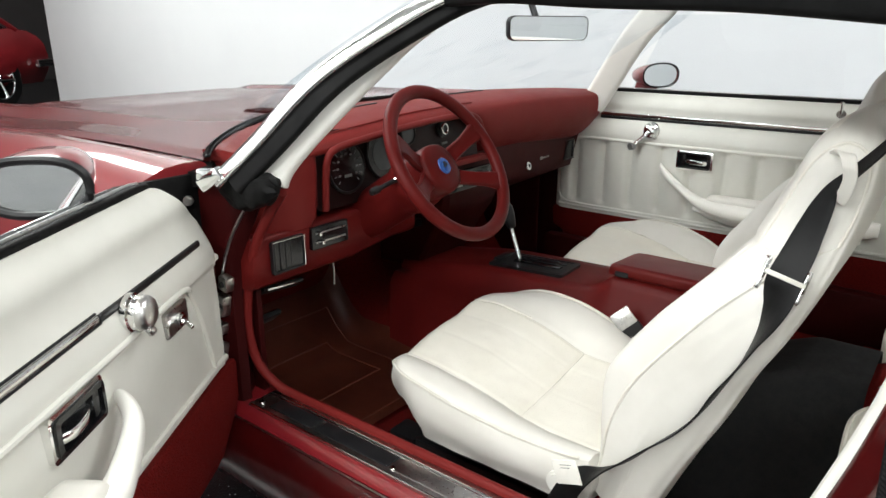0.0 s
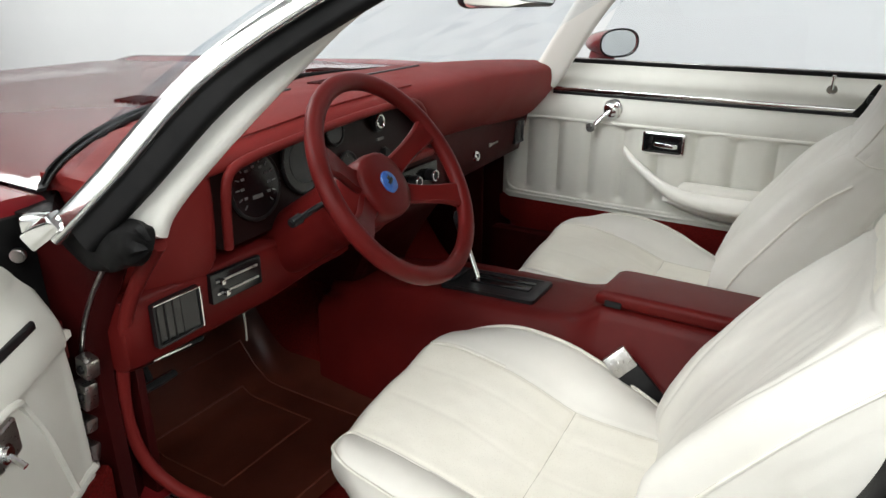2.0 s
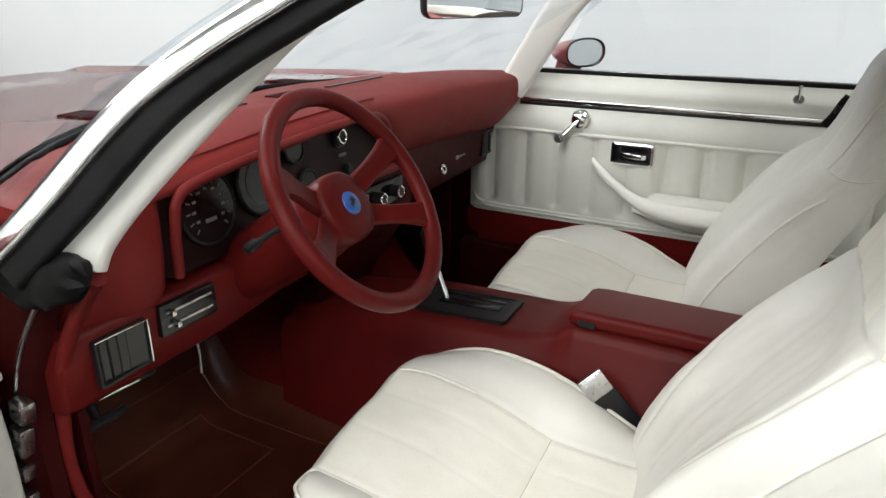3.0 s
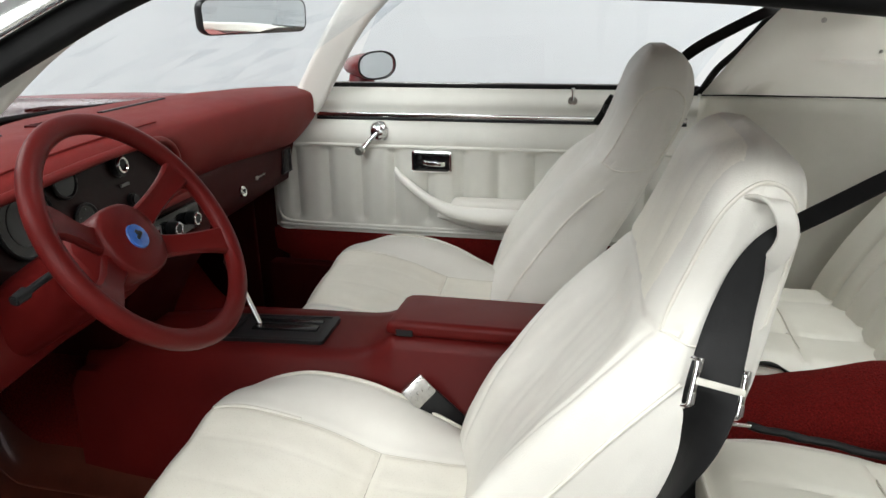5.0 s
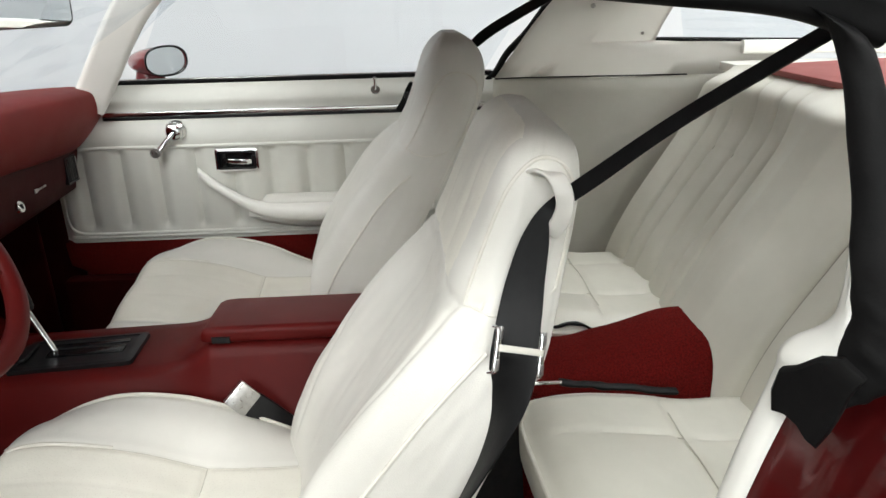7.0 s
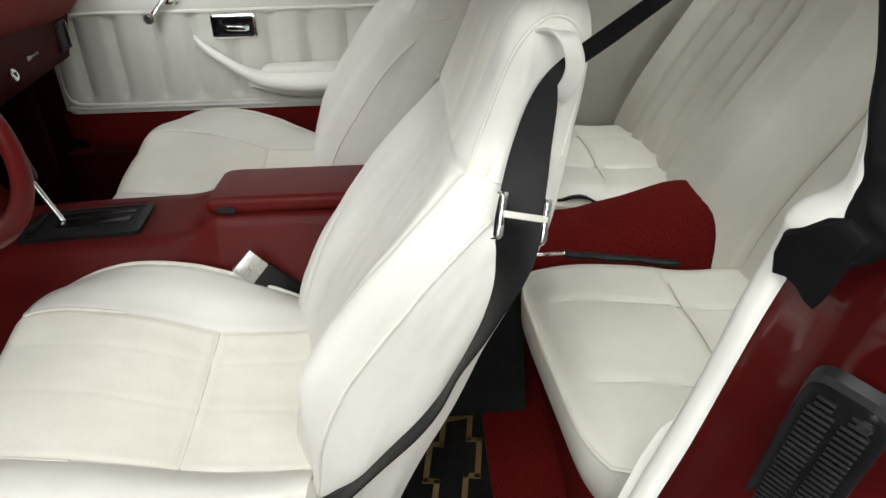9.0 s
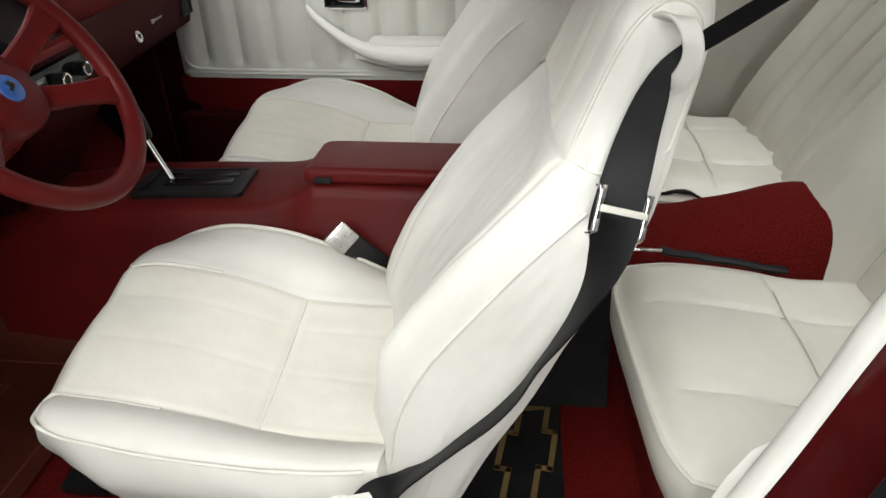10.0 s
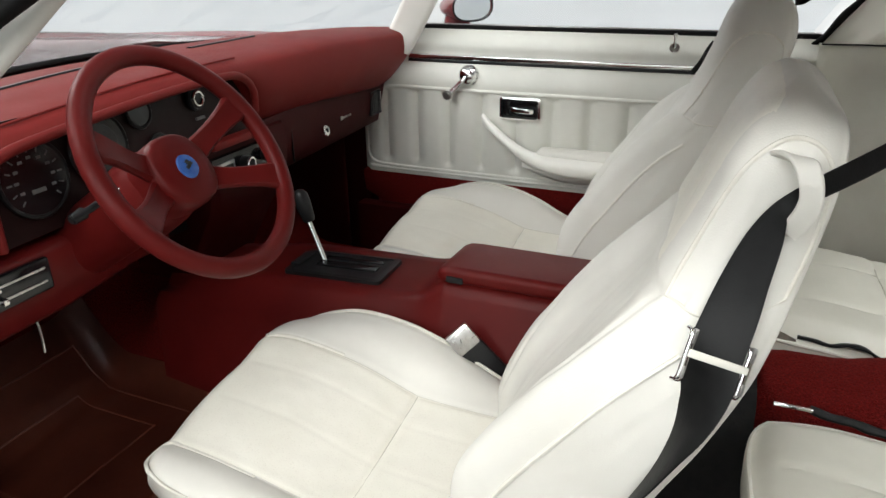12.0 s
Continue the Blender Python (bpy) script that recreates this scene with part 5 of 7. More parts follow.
    # bright strip
    zs, hs, yf = (0.790, 0.013, 0.195) if s > 0 else (0.7545, 0.010, 0.265)
    bm = bmesh.new()
    sweep(bm, [P(face(y, zs) - 0.002, y, zs) for y in [yf - (yf + 0.805) * k / 40 for k in range(41)]], rounded(0.006, hs, 0.0028, 3), (0, 0, 1))
    part("bright_strip", bm, CHROME, t, "chrome moulding")
    # raised black line; on the right door it draws the strip's shadow
    bm = bmesh.new()
    if s > 0:
        sweep(bm, [P(face(y, 0.7795) - 0.001, y, 0.7795) for y in [0.195 - 1.0 * k / 40 for k in range(41)]], rounded(0.005, 0.008, 0.002, 3), (0, 0, 1))
    else:
        sweep(bm, [P(face(y, zs) - 0.003, y, zs) for y in [0.268 - 0.32 * k / 20 for k in range(21)]], rounded(0.007, 0.0115, 0.0028, 3), (0, 0, 1))
        for dz in (-0.006, 0.006):
            tube(bm, [P(face(y, zs + dz) - 0.001, y, zs + dz) for y in [-0.05 - 0.75 * k / 30 for k in range(31)]], 0.002, 6)
    part("strip_shadow_gap", bm, BLACK, t)
    # handle cup
    cy, cz = (-0.1435, 0.670) if s > 0 else (-0.137, 0.666)
    x = min(face(y, 0.66) for y in (-0.19, -0.17, -0.143, -0.115, -0.095)) - 0.006
    bm = bmesh.new()
    o, i1 = rounded(0.112, 0.060, 0.007, 4), rounded(0.098, 0.046, 0.005, 4)
    loft(bm, [[P(xx, cy + a, cz + b) for a, b in ol] for ol, xx in ((o, x + 0.02), (o, x - 0.003), (i1, x - 0.005), (i1, x + 0.016))], caps=False)
    bz = part("handle_bezel", bm, CHROME, t, "chrome bezel", angle=30)
    bm = bmesh.new()
    box(bm, P(x + 0.004, cy, cz), (0.008, 0.104, 0.052))
    box(bm, P(x - 0.001, cy + 0.036, cz), (0.010, 0.018, 0.044), 0.003)
    o2, i2 = rounded(0.102, 0.050, 0.007, 4), rounded(0.088, 0.037, 0.005, 4)
    loft(bm, [[P(xx, cy + a, cz + b) for a, b in ol] for ol, xx in ((o2, x + 0.01), (o2, x - 0.008), (i2, x - 0.009), (i2, x + 0.008))], caps=False)
    part("handle_cup", bm, GLOSSBLACK, bz)
    bm = bmesh.new()
    sweep(bm, curve_of([P(x + 0.004, cy + 0.030, cz - 0.003), P(x - 0.006, cy + 0.005, cz - 0.004), P(x - 0.008, cy - 0.025, cz - 0.005), P(x + 0.002, cy - 0.042, cz - 0.005)], 5), rounded(0.008, 0.014, 0.003, 3))
    part("release_lever", bm, CHROME, bz)
    # window crank
    if s > 0:
        c = P(face(0.007, 0.748) - 0.004, 0.007, 0.748)
        e = c + P(-0.032, 0.046, -0.048)
    else:
        c = P(face(0.012, 0.737) - 0.004, 0.012, 0.737)
        e = c + P(-0.016, -0.004, -0.024)
    bm = bmesh.new()
    rings = []
    for h, r in ((0.004, 0.027), (-0.004, 0.027), (-0.006, 0.024), (-0.014, 0.0245), (-0.020, 0.0225), (-0.025, 0.016), (-0.027, 0.006)):
        rings.append([c + P(h, r * math.cos(a), r * math.sin(a)) for a in [2 * math.pi * k / 32 for k in range(32)]])
    loft(bm, rings)
    cr = part("window_crank", bm, CHROME, t, "chrome window crank", angle=50)
    if s < 0:
        bm = bmesh.new()
        rings = []
        for h, r in ((-0.008, 0.0235), (-0.016, 0.0245), (-0.021, 0.0240), (-0.026, 0.0215), (-0.0295, 0.016), (-0.031, 0.009), (-0.0315, 0.002)):
            rings.append([c + P(h, r * math.cos(a), r * math.sin(a)) for a in [2 * math.pi * k / 32 for k in range(32)]])
        loft(bm, rings)
        part("crank_dome", bm, SATIN, cr, "satin domed knob", angle=50)
    bm = bmesh.new()
    sweep(bm, curve_of([c + P(-0.018, 0.0, 0), c.lerp(e, 0.5) + P(-0.008, 0, 0), e], 5), circle(0.010, 10, 0.0075) if s > 0 else circle(0.006, 10))
    part("crank_arm", bm, CHROME, cr)
    bm = bmesh.new()
    disc(bm, e + P(-0.010, 0, 0), (s, 0, 0), 0.0125 if s > 0 else 0.008, 0.024 if s > 0 else 0.012, 24, bevel=0.004)
    part("crank_knob", bm, ALU, cr)
    # armrest with pull strap
    bm = bmesh.new()
    pts = smooth_rows([(0.706, -0.040, 0.640, 0.012, 0.012), (0.690, -0.065, 0.622, 0.014, 0.013), (0.672, -0.110, 0.595, 0.016, 0.013), (0.658, -0.160, 0.567, 0.018, 0.016), (0.652, -0.210, 0.548, 0.024, 0.020), (0.655, -0.30, 0.538, 0.032, 0.026), (0.660, -0.45, 0.537, 0.036, 0.028), (0.668, -0.60, 0.538, 0.036, 0.026), (0.690, -0.66, 0.540, 0.024, 0.020)], 6)
    rise = 0.0
    if s < 0:
        rise = 0.062
        pts = smooth_rows([(0.714, -0.052, 0.643, 0.010, 0.014), (0.700, -0.066, 0.643, 0.013, 0.015), (0.684, -0.086, 0.640, 0.014, 0.016), (0.670, -0.112, 0.634, 0.014, 0.016), (0.657, -0.160, 0.622, 0.016, 0.017), (0.650, -0.210, 0.611, 0.020, 0.019), (0.652, -0.30, 0.602, 0.030, 0.026), (0.660, -0.45, 0.600, 0.036, 0.028), (0.668, -0.60, 0.600, 0.036, 0.026), (0.690, -0.66, 0.602, 0.024, 0.020)], 6)
    rings = []
    for x0, y0, z0, ra, rb in pts:
        rings.append([P(x0 + ra * math.cos(a), y0, z0 + rb * math.copysign(abs(math.sin(a)) ** 0.8, math.sin(a))) for a in [2 * math.pi * k / 20 for k in range(20)]])
    loft(bm, rings)
    ar = part("armrest", bm, WHITEPLASTIC, t, "white moulded armrest with pull", angle=60)
    bm = bmesh.new()
    rings = []
    for y, w, h in ((-0.205, 0.70, 0.5), (-0.212, 0.9, 0.9), (-0.225, 1, 1), (-0.60, 1, 1), (-0.62, 0.9, 0.8)):
        rings.append([P(0.676 + a * w, y, 0.560 + rise + b * h) for a, b in rounded(0.062, 0.034, 0.012, 4)])
    loft(bm, rings)
    part("arm_pad", bm, WHITE, ar)
    bm = bmesh.new()
    rings = []
    for y, dz in ((-0.17, 0.0), (-0.22, 0.028), (-0.30, 0.042), (-0.45, 0.044), (-0.62, 0.036)):
        rings.append([P(px, y, pz + rise) for px, pz in ((0.722, 0.54), (0.655, 0.54), (0.650, 0.53 - dz * 0.3), (0.668, 0.53 - dz * 0.9), (0.722, 0.522 - dz))])
    loft(bm, rings)
    part("arm_bowl", bm, WHITEPLASTIC, ar, angle=70)
    # lock knob
    bm = bmesh.new()
    disc(bm, P(0.742, -0.516, 0.836), (s * -0.9, 0, 0.4), 0.012, 0.006, 24, bevel=0.002)
    tube(bm, [P(0.742, -0.516, 0.835), P(0.738, -0.516, 0.862)], 0.0035, 8)
    disc(bm, P(0.7375, -0.516, 0.866), (0, 0, 1), 0.006, 0.008, 16, bevel=0.002)
    part("lock_knob", bm, CHROME, t, "chrome lock knob")
    # sill rubbers
    for x0, z0, w, h, mat, nm in ((0.779, 0.866, 0.012, 0.014, RUBBER, "inner_window_rubber"), (0.791, 0.869, 0.005, 0.012, ALU, "window_channel"), (0.803, 0.864, 0.012, 0.012, RUBBER, "channel_felt"), (0.815, 0.862, 0.014, 0.012, RUBBER, "outer_window_rubber"), (0.828, 0.860, 0.008, 0.010, CHROME, "sill_moulding")):
        bm = bmesh.new()
        sweep(bm, [P(x0, y, z0 - 0.10 * sm((y - 0.16) / 0.2) ** 2) for y in [0.215 - 1.045 * k / 40 for k in range(41)]], rounded(w, h, 0.0035, 3), (0, 0, 1))
        part(nm, bm, mat, t)
    # outer shell
    bm = bmesh.new()
    rings = []
    for y, f in ((0.352, 0.55), (0.345, 1), (0.10, 1), (-0.30, 1), (-0.70, 1), (-0.825, 1), (-0.832, 0.6)):
        top = 0.852 - 0.10 * sm((y - 0.16) / 0.2) ** 2
        rings.append([P(0.787, y, 0.34), P(0.787, y, top), P(0.80, y, top), P(0.84, y, top - 0.004), P(0.84 + 0.03 * f, y, top - 0.03), P(0.84 + 0.065 * f, y, 0.66), P(0.84 + 0.055 * f, y, 0.48), P(0.84 + 0.02 * f, y, 0.32), P(0.80, y, 0.29), P(0.787, y, 0.30)])
    loft(bm, rings)
    part("shell", bm, PAINT, t, "glossy red door skin", angle=50)
    if s < 0:
        bm = bmesh.new()
        tube(bm, curve_of([P(0.772, 0.232, 0.838), P(0.768, 0.285, 0.80), P(0.767, 0.335, 0.74), P(0.768, 0.362, 0.62), P(0.768, 0.358, 0.45), P(0.768, 0.345, 0.33)], 8), 0.011, 10)
        part("edge_seal", bm, RUBBER, t)
        # remote mirror control
        f = P(face(0.150, 0.668) - 0.003, 0.150, 0.668)
        bm = bmesh.new()
        rings = [[f + P(xx, a * k, b * k) for a, b in rounded(0.074, 0.040, 0.005, 3)] for xx, k in ((0.006, 1.05), (-0.002, 1.05), (-0.004, 0.95))]
        loft(bm, rings)
        rc = part("mirror_control", bm, ALU, t, "brushed plate with a small lever", smooth=False)
        bm = bmesh.new()
        disc(bm, f + P(-0.007, 0, 0), (s, 0, 0), 0.011, 0.012, 24, bevel=0.003)
        tube(bm, [f + P(-0.008, 0, 0), f + P(-0.028, -0.006, -0.012)], 0.0035, 8)
        part("control_lever", bm, CHROME, rc)
    else:
        # raised glass
        bm = bmesh.new()
        rings = []
        for z, x0 in ((0.855, 0.799), (0.93, 0.787), (1.0, 0.764), (1.06, 0.737), (1.10, 0.712)):
            rings.append([P(x0, y, z) for y in (0.13 - 0.62 * (z - 0.855), -0.2, -0.5, -0.80 - 0.60 * (z - 0.855))])
        loft(bm, rings, closed=False)
        bmesh.ops.solidify(bm, geom=bm.faces[:], thickness=0.004)
        g = part("side_glass", bm, GLASS, t, "raised tinted side glass")
        g.visible_shadow = False
    # outside mirror
    c = P(0.885, 0.062, 0.912) if s > 0 else P(0.862, 0.078, 0.896)
    n = (P(-0.52, -0.85, 0.02) if s > 0 else P(-0.20, -0.98, -0.19)).normalized()
    ax = Vector((-n.y, n.x, 0)).normalized() * s
    up = Vector((0, 0, 1))
    big = 0.84 if s > 0 else 0.85
    ol = [(big * 0.084 * math.copysign(abs(math.cos(a)) ** 0.8, math.cos(a)), big * 0.046 * math.copysign(abs(math.sin(a)) ** 0.85, math.sin(a))) for a in [2 * math.pi * k / 40 for k in range(40)]]
    bm = bmesh.new()
    rings = []
    for h, k in ((-0.130, 0.05), (-0.125, 0.26), (-0.105, 0.52), (-0.07, 0.80), (-0.03, 0.96), (0.0, 1.02), (0.010, 1.03), (0.010, 0.97), (0.002, 0.95)):
        rings.append([c + n * h + ax * a * k + up * (b * k - 0.004 * (1 - k)) for a, b in ol])
    loft(bm, rings)
    om = part("outside_mirror", bm, PAINT, t, "red bullet outside mirror", angle=50)
    bm = bmesh.new()
    tube(bm, [c + n * 0.010 + ax * a * 1.0 + up * b * 1.0 for a, b in ol], 0.0028 if s > 0 else 0.0065, 8, True)
    part("mirror_rim", bm, BLACK, om)
    bm = bmesh.new()
    loft(bm, [[c + n * h + ax * a * 0.975 + up * b * 0.975 for a, b in ol] for h in (0.002, 0.007)])
    part("mirror_lens", bm, MIRROR, om, "silvered lens", smooth=False)
    bm = bmesh.new()
    rings = []
    for z, k in ((0.852, 1.5), (0.862, 1.2), (0.878, 0.9), (0.90, 0.8)):
        rings.append([c + n * -0.055 + P(-0.02, 0, 0) + P(0.024 * k * math.cos(a), 0.045 * k * math.sin(a), z - 0.925) for a in [2 * math.pi * i / 20 for i in range(20)]])
    loft(bm, rings)
    part("mirror_foot", bm, PAINT, om)
    return t


right_door = car_door(1, "closed red car door with a white pleated trim panel")
left_door = car_door(-1, "red car door standing wide open with a white trim panel")
DOOR_SWING = 54.5
left_door.matrix_basis = pose(-0.770, 0.197, -0.040, 0, 0, -DOOR_SWING)


# ---- body of the car ----
def both(fn):
    for s in (-1, 1):
        fn(s)


def car_body():
    b = thing("coupe", (0, 0, 0), "glossy red two-door coupe body with white inner pillars, driver side open", "car")
    PILLARS = {-1: [(0.785, 0.150, 0.818), (0.743, 0.092, 0.885), (0.694, 0.028, 0.966), (0.660, -0.028, 1.016), (0.626, -0.112, 1.068), (0.598, -0.185, 1.106), (0.572, -0.27, 1.132)],
               1: [(0.785, 0.150, 0.818), (0.742, 0.082, 0.905), (0.690, 0.008, 0.992), (0.640, -0.072, 1.063), (0.598, -0.165, 1.112)]}
    RAIL = [(0.600, -0.20, 1.105), (0.640, -0.32, 1.105), (0.668, -0.46, 1.096), (0.682, -0.62, 1.089), (0.690, -0.74, 1.078), (0.697, -0.815, 1.069), (0.706, -0.862, 1.052)]

    def pillar(s):
        lift = 0.035 if s > 0 else 0.0
        def off(k, dx, dy, dz):
            return [Vector((s * (p.x - dx), p.y + dy + (0.10 if s > 0 else 0), p.z + dz)) for p in curve_of(PILLARS[s], 8)[:k if s < 0 else 20]]

        side = Vector((s * 0.75, -0.45, 0.45))
        if s > 0:
            side = Vector((0.75, 0.45, 0.45))
        bm = bmesh.new()
        sweep(bm, off(99, 0.0, 0.004, 0.0), rounded(0.026, 0.014, 0.0065, 5), side)
        part("pillar_moulding", bm, CHROME, b, "chrome screen pillar moulding")
        if s < 0:
            bm = bmesh.new()
            tube(bm, off(99, 0.0085, -0.0105, 0.0045), 0.0042, 8)
            part("moulding_lip", bm, ALU, b, "dull bright moulding lip")
        bm = bmesh.new()
        sweep(bm, off(99, 0.019, -0.021, -0.005), rounded(0.038, 0.018, 0.007, 4), side)
        part("pillar_rubber", bm, RUBBER, b, "black door seal")
        bm = bmesh.new()
        if s > 0:
            wide = [(0.690, 0.205, 0.822), (0.688, 0.176, 0.865), (0.672, 0.140, 0.915), (0.650, 0.090, 0.985), (0.625, 0.032, 1.055), (0.600, -0.035, 1.115), (0.578, -0.095, 1.165), (0.56, -0.15, 1.195)]
            sweep(bm, curve_of([Vector(p) for p in wide], 8), rounded(0.082, 0.034, 0.015, 5), (-0.75, -0.45, 0.35))
        else:
            c = [Vector((-x, y, z)) for x, y, z in ((0.716, 0.092, 0.815), (0.701, 0.082, 0.843), (0.665, 0.044, 0.900), (0.629, -0.002, 0.958), (0.594, -0.050, 1.014), (0.570, -0.085, 1.052), (0.545, -0.135, 1.090), (0.53, -0.18, 1.11))]
            pts = curve_of(c, 8)
            sweep(bm, pts, rounded(0.043, 0.024, 0.009, 4), side, scale=[1.22 - 0.22 * sm(i / 14) - 0.25 * (i == 0) for i in range(len(pts))])
        part("pillar_trim", bm, WHITEPLASTIC, b, "white inner pillar cover", angle=60)
        bm = bmesh.new()
        sweep(bm, curve_of([Vector((s * x, y, z + lift)) for x, y, z in (RAIL if s < 0 else RAIL[2:])], 8), rounded(0.030, 0.026, 0.008, 4), (0, 0, 1))
        part("roof_rail_rubber", bm, RUBBER, b, "black roof rail seal")
        bm = bmesh.new()
        sweep(bm, curve_of([Vector((s * (x + 0.030), y, z + 0.022)) for x, y, z in (RAIL if s < 0 else RAIL[2:])], 8), rounded(0.016, 0.010, 0.004, 4), (0, 0, 1))
        part("drip_moulding", bm, CHROME, b, "chrome drip moulding")
        bm = bmesh.new()
        if s > 0:
            sweep(bm, curve_of([Vector((s * x, y, z)) for x, y, z in ((0.697, -0.800 - 4 * lift, 1.066 + lift), (0.712, -0.842 - 4 * lift, 1.045 + lift), (0.735, -0.850 - 2 * lift, 0.98), (0.755, -0.846 - 0.6 * lift, 0.92), (0.770, -0.835, 0.865), (0.775, -0.805, 0.845))], 8), rounded(0.024 - 0.2 * lift, 0.022 - 0.2 * lift, 0.006, 4), (s * 1.0, 0.2, 0.2))
        else:
            way = smooth_rows([(0.698, -0.802, 1.072, 0.014), (0.716, -0.838, 1.046, 0.0155), (0.738, -0.850, 0.975, 0.015), (0.757, -0.853, 0.915, 0.018), (0.764, -0.855, 0.885, 0.019), (0.764, -0.852, 0.862, 0.018), (0.760, -0.848, 0.845, 0.012), (0.757, -0.846, 0.834, 0.004)], 6)
            rings = []
            for k, (x, y, z, w) in enumerate(way):
                fold = 0.004 * noise.noise(Vector((k * 0.35, 1.0, 0)))
                rings.append([Vector((-x, y, z)) + Vector((0.62, 0.62, 0.45)).normalized() * w * math.cos(a) * (1 + 0.35 * noise.noise(Vector((math.cos(a), k * 0.22, 4.0)))) + Vector((-0.7, 0.7, 0)) * (0.009 * math.sin(a) + fold * math.cos(2 * a)) for a in [2 * math.pi * i / 24 for i in range(24)]])
            loft(bm, rings)
        part("quarter_rubber", bm, RUBBER, b, "black quarter seal")

    both(pillar)
    # black rubber boot at the foot of the driver's pillar
    bm = bmesh.new()
    rings = []
    for y, z, ra, rb in smooth_rows([(0.205, 0.812, 0.005, 0.008), (0.192, 0.806, 0.018, 0.018), (0.165, 0.800, 0.025, 0.026), (0.135, 0.797, 0.026, 0.032), (0.105, 0.801, 0.024, 0.031), (0.080, 0.810, 0.020, 0.026), (0.062, 0.814, 0.015, 0.019), (0.050, 0.812, 0.005, 0.006)], 4):
        ring = []
        for k in range(28):
            a0 = 2 * math.pi * k / 28
            fold = 1 + 0.24 * noise.noise(Vector((math.cos(a0) * 1.6, math.sin(a0) * 1.6, y * 38)))
            ring.append(Vector((-0.740 + ra * fold * math.cos(a0), y + 0.006 * noise.noise(Vector((k * 0.5, y * 20, 2))), z + rb * fold * math.copysign(abs(math.sin(a0)) ** 0.7, math.sin(a0)))))
        rings.append(ring)
    loft(bm, rings)
    part("pillar_boot", bm, RUBBER, b)
    # windscreen
    bm = bmesh.new()
    rings = []
    for v in range(9):
        f = v / 8
        row = []
        for i in range(25):
            u = -1 + 2 * i / 24
            c = 1 - u * u
            base = Vector((0.765 * u, 0.20 + 0.42 * c ** 0.8, 0.840 + 0.016 * c))
            top = Vector((0.575 * u, -0.21 + 0.10 * c, 1.150 + 0.04 * c))
            row.append(base.lerp(top, f) + Vector((0, 0.02, 0.015)) * math.sin(f * math.pi))
        rings.append(row)
    loft(bm, rings, closed=False)
    bmesh.ops.solidify(bm, geom=bm.faces[:], thickness=0.005)
    g = part("windscreen", bm, GLASS, b, "tinted curved windscreen")
    g.visible_shadow = False
    # black band along the base of the screen
    bm = bmesh.new()
    pts = []
    for i in range(41):
        u = -0.97 + 1.94 * i / 40
        c = 1 - u * u
        pts.append(Vector((0.765 * u, 0.195 + 0.405 * c ** 0.8, 0.846 + 0.020 * c)))
    sweep(bm, pts, rounded(0.030, 0.010, 0.004, 3), (0, 0.3, 1), scale=[0.35 + 0.65 * sm(min(i, 40 - i) / 8) for i in range(41)])
    part("screen_base_band", bm, RUBBER, b)
    # roof with headliner
    bm = bmesh.new()
    rings = []
    for y, z, w in ((-0.17, 1.170, 0.55), (-0.22, 1.176, 0.575), (-0.40, 1.184, 0.635), (-0.70, 1.176, 0.690), (-0.95, 1.150, 0.69), (-1.12, 1.130, 0.66), (-1.20, 1.115, 0.63)):
        up = [Vector((w * u, y, z + 0.035 * (1 - u * u) - 0.035 * sm((abs(u) - 0.85) / 0.15))) for u in [-1 + 2 * k / 20 for k in range(21)]]
        lo = [Vector((p.x * 0.97, p.y, p.z - 0.025)) for p in reversed(up)]
        rings.append(up + lo)
    loft(bm, rings)
    part("roof", bm, [PAINT], b, "red roof", angle=50)
    bm = bmesh.new()
    rings = []
    for y, z, w in ((-0.18, 1.152, 0.53), (-0.22, 1.156, 0.56), (-0.40, 1.160, 0.61), (-0.70, 1.146, 0.65), (-0.95, 1.116, 0.64), (-1.18, 1.092, 0.60)):
        rings.append([Vector((w * u, y, z + 0.034 * (1 - u * u))) for u in [-1 + 2 * k / 20 for k in range(21)]])
    loft(bm, rings, closed=False)
    bmesh.ops.solidify(bm, geom=bm.faces[:], thickness=0.006)
    part("headliner", bm, WHITE, b, "white headliner")
    # quarter trim, sail panel, ledge
    def quarter(s):
        bm = bmesh.new()
        rings = []
        y0 = -0.822 if s > 0 else -0.905
        for y in [y0 - (1.465 + y0) * k / 30 for k in range(31)]:
            f = max(0.0, (-0.845 - y) / 0.62)
            xo = 0.705 - 0.035 * f - 0.010 * sm((y + 0.90) / 0.05)
            bulge = -0.05 * sm((f - 0.25) / 0.5)
            rings.append([Vector((s * (xo + dx + bulge * k), y, z)) for z, dx, k in ((0.20, -0.06, 1), (0.36, -0.055, 1), (0.44, -0.045, 1), (0.55, -0.020, 0.9), (0.66, -0.004, 0.6), (0.76, 0.003, 0.3), (0.82, 0.004, 0.1), (0.850, 0.0, 0), (0.858, 0.008, 0), (0.860, 0.03, 0))])
        loft(bm, rings, closed=False)
        bmesh.ops.solidify(bm, geom=bm.faces[:], thickness=-0.008 * s)
        part("quarter_trim", bm, REARWHITE, b, "white quarter trim panel", angle=60)
        bm = bmesh.new()
        tube(bm, [Vector((s * (0.7085 - 0.035 * max(0.0, (-0.845 - y) / 0.62) - 0.010 * sm((y + 0.90) / 0.05)), y, 0.8605)) for y in [y0 - 0.004 - 0.50 * k / 20 for k in range(21)]], 0.0022, 6)
        part("trim_gap", bm, JAMBBLACK, b)
        bm = bmesh.new()
        rings = []
